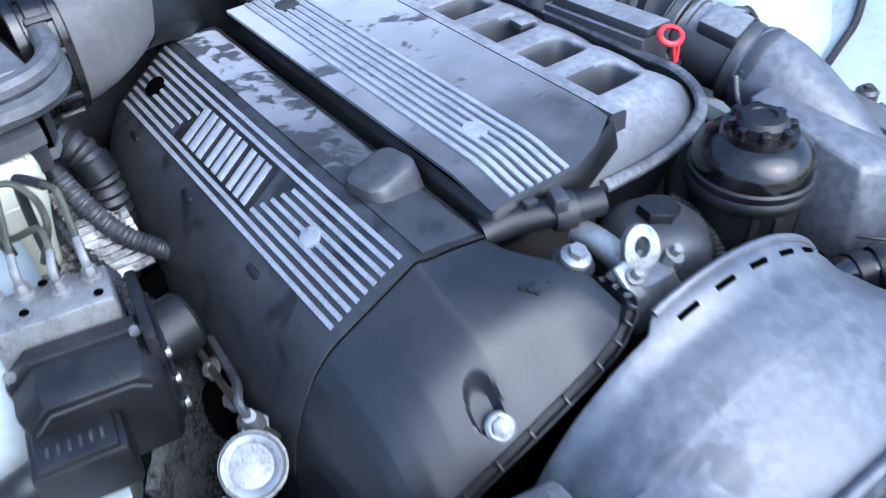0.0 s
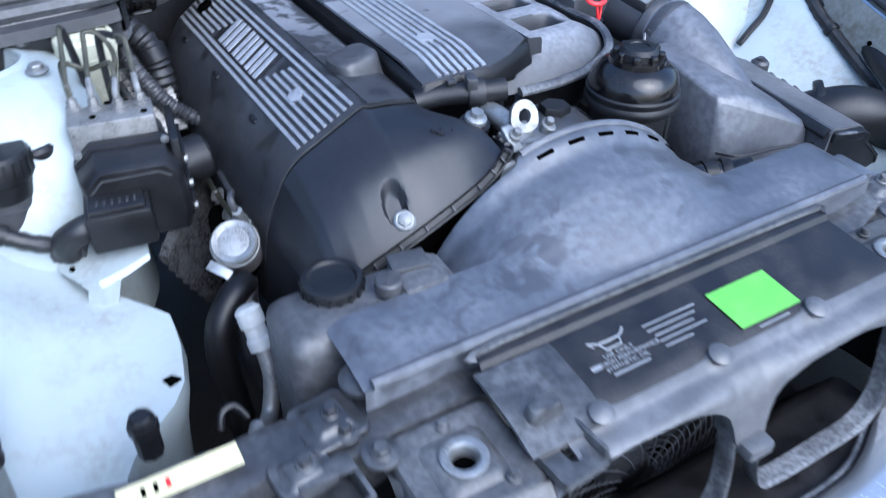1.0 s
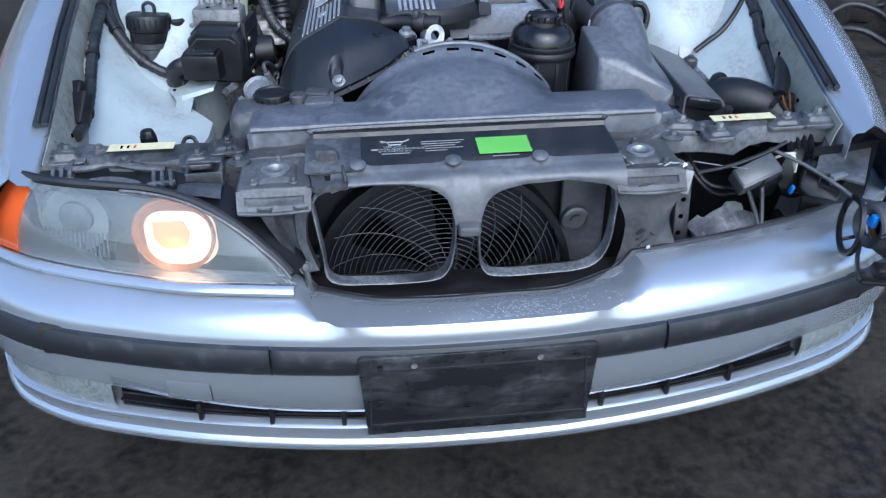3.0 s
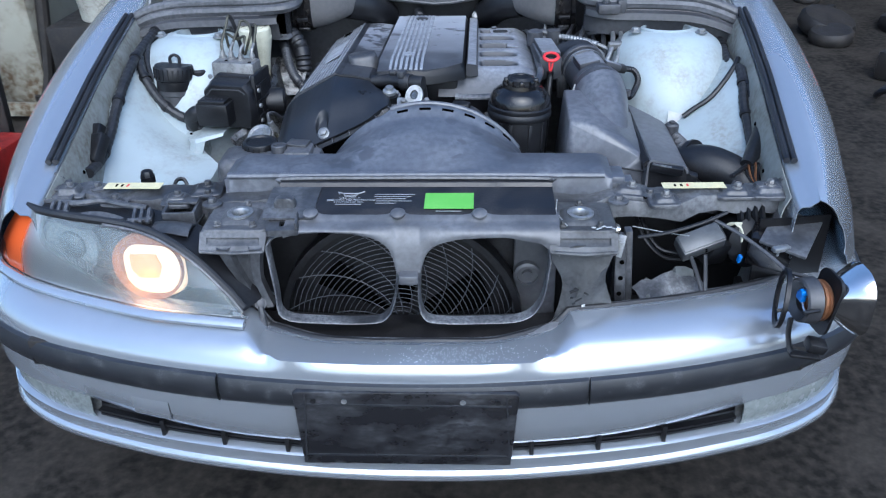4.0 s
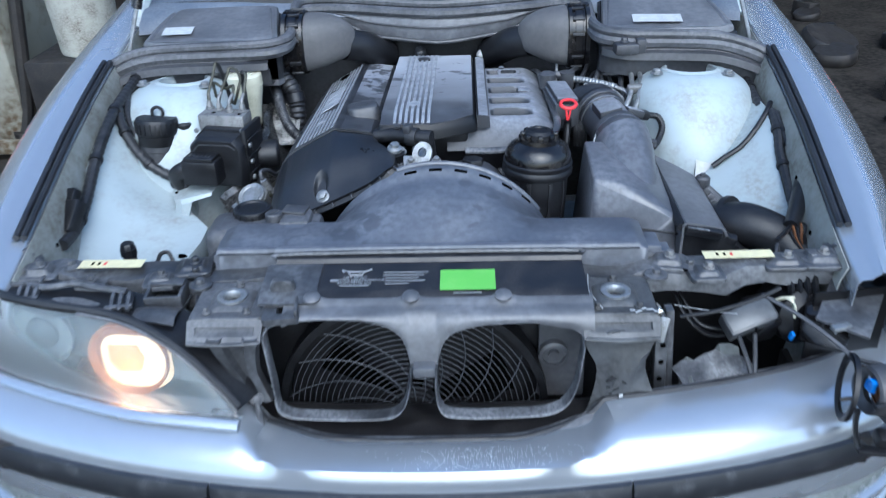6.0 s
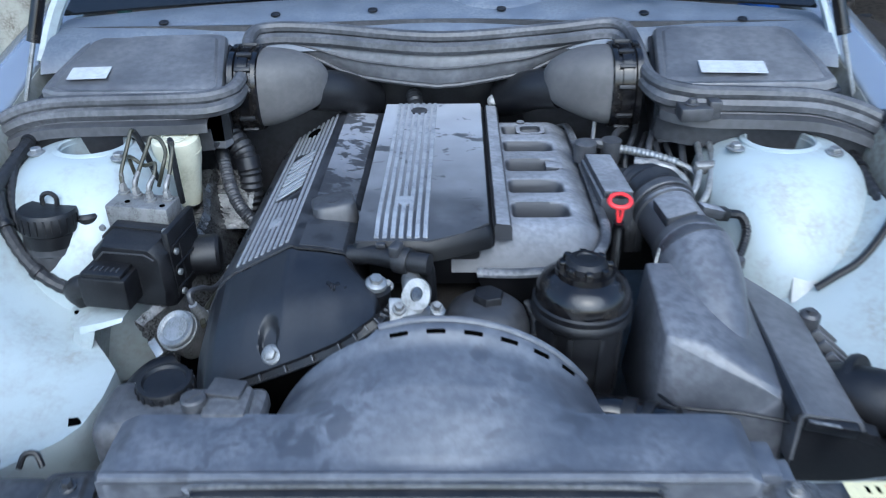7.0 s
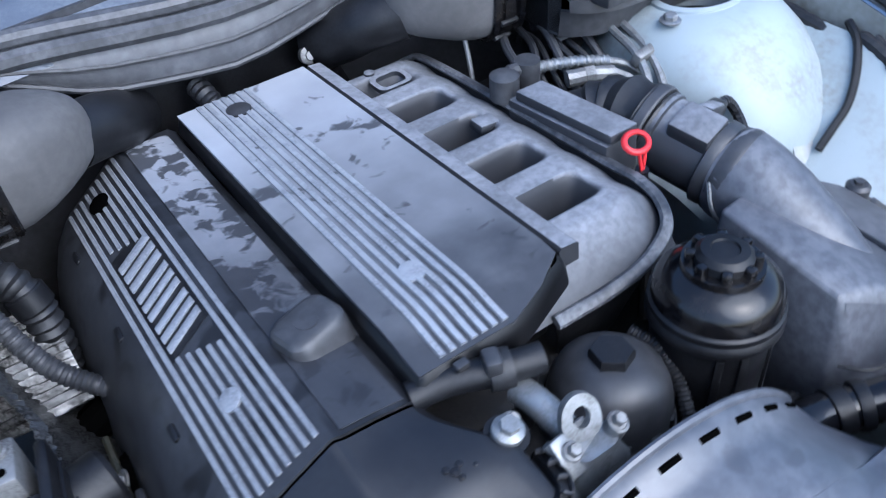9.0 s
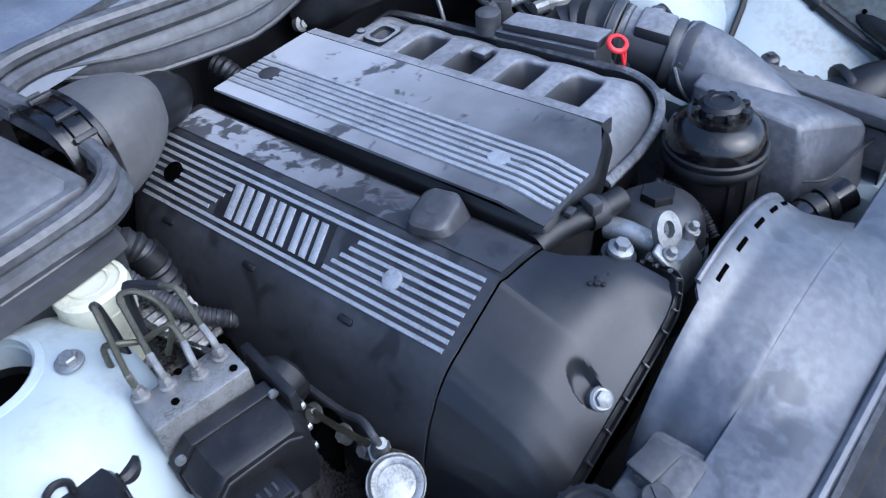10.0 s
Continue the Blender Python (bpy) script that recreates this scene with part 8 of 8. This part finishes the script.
# ---- what is left of the other headlight ----
def lamp_remains():
    w = thing("broken_lamp_bracket", "torn lamp mounting with ballast box and bent bracket", "lamp bracket", (0.48, 0.03, 0.55))
    m = pose(0.478, 0.016, 0.652, 34, -16, 14)
    part("ballast", box(0.074, 0.036, 0.030, m, 0.003), WORN, w, "dull metal ballast box")
    part("ballast_lid", box(0.070, 0.032, 0.003, m @ pose(0, 0.001, 0.016), 0.001), WORN, w, "pressed grey ballast lid")
    part("ballast_end", box(0.004, 0.026, 0.022, m @ pose(0.038, 0, 0), 0.001), BLACK, w)
    for x, z in ((-0.020, -0.006), (0.004, -0.004), (0.002, 0.006)):
        part("hole", lathe([(0.0026, 0), (0.0026, 0.001)], m @ pose(x, -0.018, z, 90, 0, 0), 10), INK_AND_SHADE, w)
    part("leg", merge(tube([(0.462, -0.002, 0.635), (0.478, -0.014, 0.595), (0.488, -0.02, 0.562)], 0.0034, 6, 2), tube([(0.485, -0.002, 0.638), (0.488, -0.012, 0.60), (0.490, -0.02, 0.565)], 0.0034, 6, 2), box(0.03, 0.012, 0.022, pose(0.489, -0.022, 0.558, 10, 0, 25), 0.003)), DUSTY, w, "forked plastic mounting leg")
    part("lamp_can", merge(lathe([(0.045, 0), (0.045, 0.06), (0.03, 0.075)], pose(0.555, 0.11, 0.62, 80, 0, 20), 28), box(0.05, 0.06, 0.05, pose(0.51, 0.06, 0.625, 20, 10, 30), 0.008)), MATT, w)
    part("blue_plug", box(0.006, 0.008, 0.016, pose(0.549, 0.02, 0.618, 20, 0, 10), 0.002), BLUE_CLIP, w, "small blue connector")
    part("yellow_wire", merge(*[tube([(0.52, 0.04, 0.668), (0.532 + 0.004 * k, 0.03, 0.68), (0.545, 0.02 + 0.004 * k, 0.672), (0.548, 0.02, 0.65)], 0.0018, 6, 3) for k in range(4)]), CREAM, w)
    part("side_duct", merge(*[lathe([(0.046, -0.005), (0.050, 0.0), (0.046, 0.005)], pose(0.60 - 0.012 * k, 0.10, 0.655, 10, 80, 0), 24) for k in range(4)]), MATT, w, "ribbed black brake duct mouth")
    # back wall and tray in near-black, which paints the cavity's shade
    part("rear_shell", sheet([[(0.36 + 0.30 * a, 0.14 - 0.02 * b, 0.66 - 0.26 * b) for a in (0, 0.25, 0.5, 0.75, 1)] for b in (0, 0.5, 1)], 0.003), MATT, w, "near-black wall painted as the lamp cavity's shade")
    part("floor_shell", sheet([[(0.33 + 0.36 * a, 0.12 - 0.19 * b - 0.03 * math.sin(5 * a) * b, 0.47 + 0.05 * b + 0.012 * math.sin(9 * a + 4 * b)) for a in [i / 10 for i in range(11)]] for b in [j / 6 for j in range(7)]], 0.003), MATT, w, "torn black lamp tray")
    part("tray_edge", tube([(0.36, -0.045, 0.555), (0.44, -0.035, 0.56), (0.53, -0.02, 0.562), (0.61, -0.005, 0.565)], 0.005, 6, 4), DUSTY, w)
    part("torn_plate", sheet([[(0.385 + 0.10 * a, 0.03 - 0.05 * b + 0.02 * a, 0.555 + 0.035 * a * (1 - b) - 0.01 * b + 0.012 * math.sin(11 * a)) for a in [i / 6 for i in range(7)]] for b in (0, 0.35, 0.7, 1)], 0.003), PRIMER, w, "bent grey torn sheet")
    part("torn_sheet", sheet([[(0.375 + 0.13 * a + 0.02 * b, 0.02 - 0.06 * b, 0.56 + 0.03 * math.sin(3 * a) * (1 - b) - 0.012 * b + 0.006 * math.sin(17 * a + 5 * b)) for a in [i / 8 for i in range(9)]] for b in [j / 5 for j in range(6)]], 0.002), RIM, w, "crumpled torn grey plastic sheet")
    part("upright", merge(box(0.018, 0.03, 0.16, pose(0.345, -0.015, 0.60, 0, -3, 0), 0.003), box(0.012, 0.02, 0.17, pose(0.362, 0.0, 0.60, 0, -4, 0), 0.002)), SUPPORT, w)
    for z in (0.54, 0.56, 0.58, 0.61, 0.64):
        part("upright_hole", lathe([(0.004, 0), (0.004, 0.001)], pose(0.345, -0.0305, z, 90, 0, 0), 10), INK_AND_SHADE, w)
    part("torn_flange", box(0.013, 0.003, 0.036, pose(0.335, -0.055, 0.684, -20, 6, -25), 0.001), STEEL, w, "bright torn metal flange")
    part("loose_wire", tube([(0.36, -0.01, 0.695), (0.42, -0.005, 0.68), (0.455, 0.0, 0.672)], 0.0009, 6, 3), STEEL, w)
    part("bent_stay", tube([(0.485, 0.0, 0.705), (0.53, -0.035, 0.69), (0.57, -0.075, 0.67), (0.592, -0.105, 0.655)], 0.0032, 8, 3), DUSTY, w, "thin bent black stay")
    part("cross_stay", tube([(0.372, -0.005, 0.672), (0.42, -0.012, 0.685), (0.475, -0.008, 0.702), (0.51, 0.0, 0.715)], 0.0030, 8, 3), BLACK, w)
    part("wing_bracket", box(0.075, 0.10, 0.006, pose(0.625, 0.02, 0.668, 12, 8, -30), 0.002), SUPPORT, w, "dusty grey wing support bracket")
    block_ = part("clip_block", box(0.07, 0.05, 0.06, pose(0.60, 0.03, 0.635, 10, 5, -20), 0.006), GLOSS, w, "shiny black plastic clip block")
    for k in range(3):
        part("clip_tooth", box(0.004, 0.004, 0.022, pose(0.585 + 0.018 * k, 0.006 - 0.007 * k, 0.645, 10, 5, -20), 0.001), STEEL if k == 1 else BLACK, block_)
    # added sheet paints the shade in the gap below the wing's tip
    part("corner_gap_fill", sheet([[(x, 0.045 + 0.02 * math.sin(9 * x), z) for x in (0.575, 0.61, 0.64, 0.67, 0.695)] for z in (0.688, 0.62, 0.54, 0.46)], 0.003), MATT, w, "near-black fill for the dark gap behind the wing's corner")
    for k in range(2):
        part("loose_cable", tube([(0.385 + 0.012 * k, 0.10, 0.66 - 0.01 * k), (0.40 + 0.02 * k, 0.06, 0.63 - 0.012 * k), (0.44 + 0.018 * k, 0.05, 0.60 + 0.01 * k), (0.51 + 0.012 * k, 0.06, 0.605 - 0.008 * k), (0.56, 0.09, 0.58 + 0.01 * k)], 0.004, 8, 5), MATT, w)
    part("clamp", merge(box(0.03, 0.012, 0.008, pose(0.598, -0.02, 0.66, 0, 0, 20), 0.002)), STEEL, w)


lamp_remains()


def hanging_lamp():
    h = thing("hanging_lamp", "broken headlamp insert with chrome reflector hanging over the bumper", "headlamp insert", (0.63, -0.125, 0.56))
    m = pose(0.618, -0.121, 0.628, 0, 94, 8) @ Matrix.Diagonal((0.84, 0.84, 0.70, 1))
    part("front_ring", lathe([(0.052, -0.060), (0.056, -0.059), (0.056, -0.050), (0.046, -0.050), (0.044, -0.057), (0.052, -0.060)], pose(0.612, -0.124, 0.625, 0, 94, -14) @ Matrix.Diagonal((0.84, 0.84, 0.70, 1)), 36, hollow=True), BLACK, h)
    for a in (0.6, 2.6, 4.6):
        part("ring_strut", tube([m @ Vector((0.05 * math.cos(a), 0.05 * math.sin(a), -0.052)), m @ Vector((0.041 * math.cos(a), 0.041 * math.sin(a), -0.01))], 0.003, 6, 1, curved=False), BLACK, h)
    part("lens_can", lathe([(0.036, -0.034), (0.040, -0.030), (0.042, -0.012), (0.044, -0.002), (0.036, 0.0), (0.034, -0.02), (0.022, -0.022), (0.036, -0.034)], m, 36, hollow=True), DUSTY, h, "grey lens barrel")
    part("blue_part", merge(box(0.016, 0.02, 0.012, m @ pose(-0.012, -0.006, -0.032), 0.003), box(0.01, 0.012, 0.016, m @ pose(-0.024, -0.012, -0.034), 0.002)), BLUE_CLIP, h, "small blue plastic bulb clip")
    part("copper_ring", lathe([(0.032, 0.002), (0.038, 0.006), (0.038, 0.012), (0.034, 0.016), (0.038, 0.02), (0.034, 0.026)], m, 36, hollow=True), COPPER, h, "rusty copper coloured ring")
    part("back_plate", put(loft([[(x, y, z) for x, y in rounded(0.115, 0.075, 0.02)] for z in (0.026, 0.033)]), m @ pose(0, 0, 0, 0, 6, 0)), BLACK, h)
    part("reflector", put(loft([[(x * s, y * s, z) for x, y in rounded(0.13, 0.11, 0.045, 8)] for s, z in ((0.45, 0.034), (0.55, 0.045), (0.78, 0.066), (0.95, 0.086), (1.0, 0.098), (0.98, 0.10), (0.9, 0.086), (0.4, 0.05))]), m @ pose(0.0, 0.0, 0, 4, -4, 0)), CHROME, h, "polished chrome reflector bowl")
    part("stalk", tube([(0.590, -0.128, 0.600), (0.587, -0.136, 0.578), (0.590, -0.146, 0.556), (0.598, -0.150, 0.546)], 0.008, 6, 3, flat=0.4), BLACK, h, "thin bent black stalk")
    part("shoe", box(0.05, 0.016, 0.006, pose(0.612, -0.150, 0.546, 0, 12, 4), 0.002), BLACK, h)
    part("pad", box(0.03, 0.024, 0.018, pose(0.632, -0.138, 0.556, 10, 14, 0), 0.004), BLACK, h)


hanging_lamp()

# ---- things round the car ----
def engine_crane():
    c = thing("engine_crane", "red enamelled workshop crane with grey steel post", "crane", (-1.75, 1.75, 0.0))
    part("post", box(0.05, 0.05, 0.66, pose(-1.69, 1.70, 0.36, 0, 2, 10), 0.004), DARK, c, "grey steel box section post")
    part("head", box(0.16, 0.30, 0.16, pose(-1.755, 1.70, 0.71, 0, 0, 8), 0.006), JACK_RED, c, "red enamelled crane head")
    part("leg", box(0.14, 0.9, 0.13, pose(-1.70, 1.22, 0.14, 0, 0, -6), 0.01), JACK_RED, c, "low red enamelled leg")
    part("tool_tray", box(0.12, 0.2, 0.05, pose(-1.66, 1.32, 0.23, 6, 4, 12), 0.01), JACK_RED, c, "small red tool tray")
    part("foot", box(0.6, 0.10, 0.06, pose(-1.82, 1.70, 0.035), 0.006), DARK, c)
    part("bolt", bolt_head(-1.664, 1.668, 0.37, 0.006, (80, 0)), ALU, c)


engine_crane()


def tank():
    # box standing for the pale stained wall behind the crane
    t = thing("pale_wall_box", "box for the stained pale wall with brown runs", "tank", (-2.3, 2.6, 0))
    part("shell", box(0.75, 0.5, 0.85, pose(-2.25, 2.65, 0.46), 0.03), WALL, t)
    part("pipe", merge(tube([(-1.78, 2.5, 1.0), (-1.86, 2.45, 0.3), (-1.9, 2.42, 0.08)], 0.03, 10, 3), lathe([(0.05, 0), (0.05, 0.08)], pose(-1.9, 2.42, 0.02), 14)), DARK, t, "dark grimy downpipe")
    part("skirting", box(0.7, 0.05, 0.06, pose(-2.2, 2.32, 0.06), 0.01), WALL, t)
    part("rail", merge(tube([(-1.62, 2.7, 1.0), (-1.58, 2.65, 0.25)], 0.016, 8, 1, curved=False), tube([(-1.54, 2.75, 1.0), (-1.52, 2.7, 0.3)], 0.02, 8, 1, curved=False)), ALU, t, "thin grey steel uprights")


tank()
b = thing("bucket", "dirty white plastic bucket with ribbed rim", "bucket", (-1.53, 2.45, 0.44))
part("shell", lathe([(0.115, 0.0), (0.12, 0.005), (0.14, 0.27), (0.15, 0.272), (0.15, 0.285), (0.143, 0.287), (0.144, 0.305), (0.152, 0.307), (0.152, 0.32), (0.145, 0.325), (0.13, 0.32), (0.115, 0.02)], pose(-1.53, 2.45, 0.44), 36), BUCKET, b)
part("liquid", lathe([(0.12, 0), (0.12, 0.01)], pose(-1.53, 2.45, 0.66), 30), DARK, b)
solo("crate", box(0.5, 0.45, 0.44, pose(-1.5, 2.5, 0.22), 0.01), DARK, "dark grimy crate under the bucket", "crate")
solo("green_post", box(0.05, 0.05, 1.3, pose(-1.42, 3.1, 0.65), 0.004), TEAL, "dark green painted steel post", "post")
solo("orange_cable", merge(tube([(-2.0, 1.9, 0.75), (-1.78, 1.62, 0.55), (-1.62, 1.42, 0.36), (-1.5, 1.32, 0.28)], 0.008, 8, 5), tube([(-2.0, 1.7, 0.7), (-1.84, 1.5, 0.46), (-1.76, 1.36, 0.25), (-1.74, 1.3, 0.1)], 0.008, 8, 5)), CABLE, "orange extension cable hung on the crane", "cable")
solo("teal_cable", tube([(-1.9, 1.6, 0.30), (-1.7, 1.5, 0.33), (-1.5, 1.35, 0.33)], 0.007, 8, 4), TEAL, "thin teal air hose", "hose")
solo("tyre", put(lathe([(0.18, -0.1), (0.27, -0.1), (0.31, -0.07), (0.315, 0.0), (0.31, 0.07), (0.27, 0.1), (0.18, 0.1), (0.17, 0.0)], None, 40), pose(-2.15, 2.1, 0.2, 90, 0, 70) @ Matrix.Diagonal((0.62, 0.62, 0.62, 1))), TYRE, "worn black tyre leaning by the crane", "tyre")
drum = thing("blue_drum", "blue painted steel drum in the dark", "drum", (1.27, 2.75, 0))
part("shell", lathe([(0.28, 0), (0.29, 0.01), (0.285, 0.28), (0.295, 0.30), (0.285, 0.32), (0.285, 0.58), (0.295, 0.60), (0.285, 0.62), (0.29, 0.88), (0.27, 0.885)], pose(1.27, 2.75, 0) @ Matrix.Diagonal((0.5, 0.5, 1, 1)), 36), BLUE, drum)
random.seed(8)
for k in range(26):
    x, y = random.uniform(2.0, 3.3), random.uniform(1.7, 4.6)
    s = random.uniform(0.07, 0.2)
    kind = k % 3
    if kind == 0:
        bm = put(lathe([(s * 0.5, -s * 0.3), (s * 0.9, -s * 0.3), (s, -s * 0.15), (s, s * 0.15), (s * 0.9, s * 0.3), (s * 0.5, s * 0.3)], None, 24), pose(x, y, s * 0.35, random.uniform(-15, 15), random.uniform(-15, 15), 0))
        solo("brake_disc", bm, DARK, "dark scrap brake disc on the floor", "scrap part", group="scrap parts")
    elif kind == 1:
        bm = merge(box(s * 1.6, s, s, pose(x, y, s * 0.5, 0, 0, random.uniform(0, 180)), s * 0.15), lathe([(s * 0.4, 0), (s * 0.4, s * 0.6), (s * 0.2, s * 0.7)], pose(x, y, s * 0.9, 20, 10, 0), 16))
        solo("scrap_casting", bm, DARK, "dark oily scrap engine casting", "scrap part", group="scrap parts")
    else:
        bm = tube([(x + s * math.cos(a) * (1 + 0.2 * (a % 2)), y + s * math.sin(a), 0.03 + 0.05 * (1 + math.sin(2.3 * a + k))) for a in [0.7 * i for i in range(10)]], 0.014, 8, 4)
        solo("old_hose", bm, RUBBER, "coiled old black hose on the floor", "hose", group="scrap parts")
solo("orange_tool", box(0.05, 0.05, 0.7, pose(2.75, 3.6, 0.36, 0, 6, 0), 0.01), CABLE, "orange upright tool in the dark", "tool")
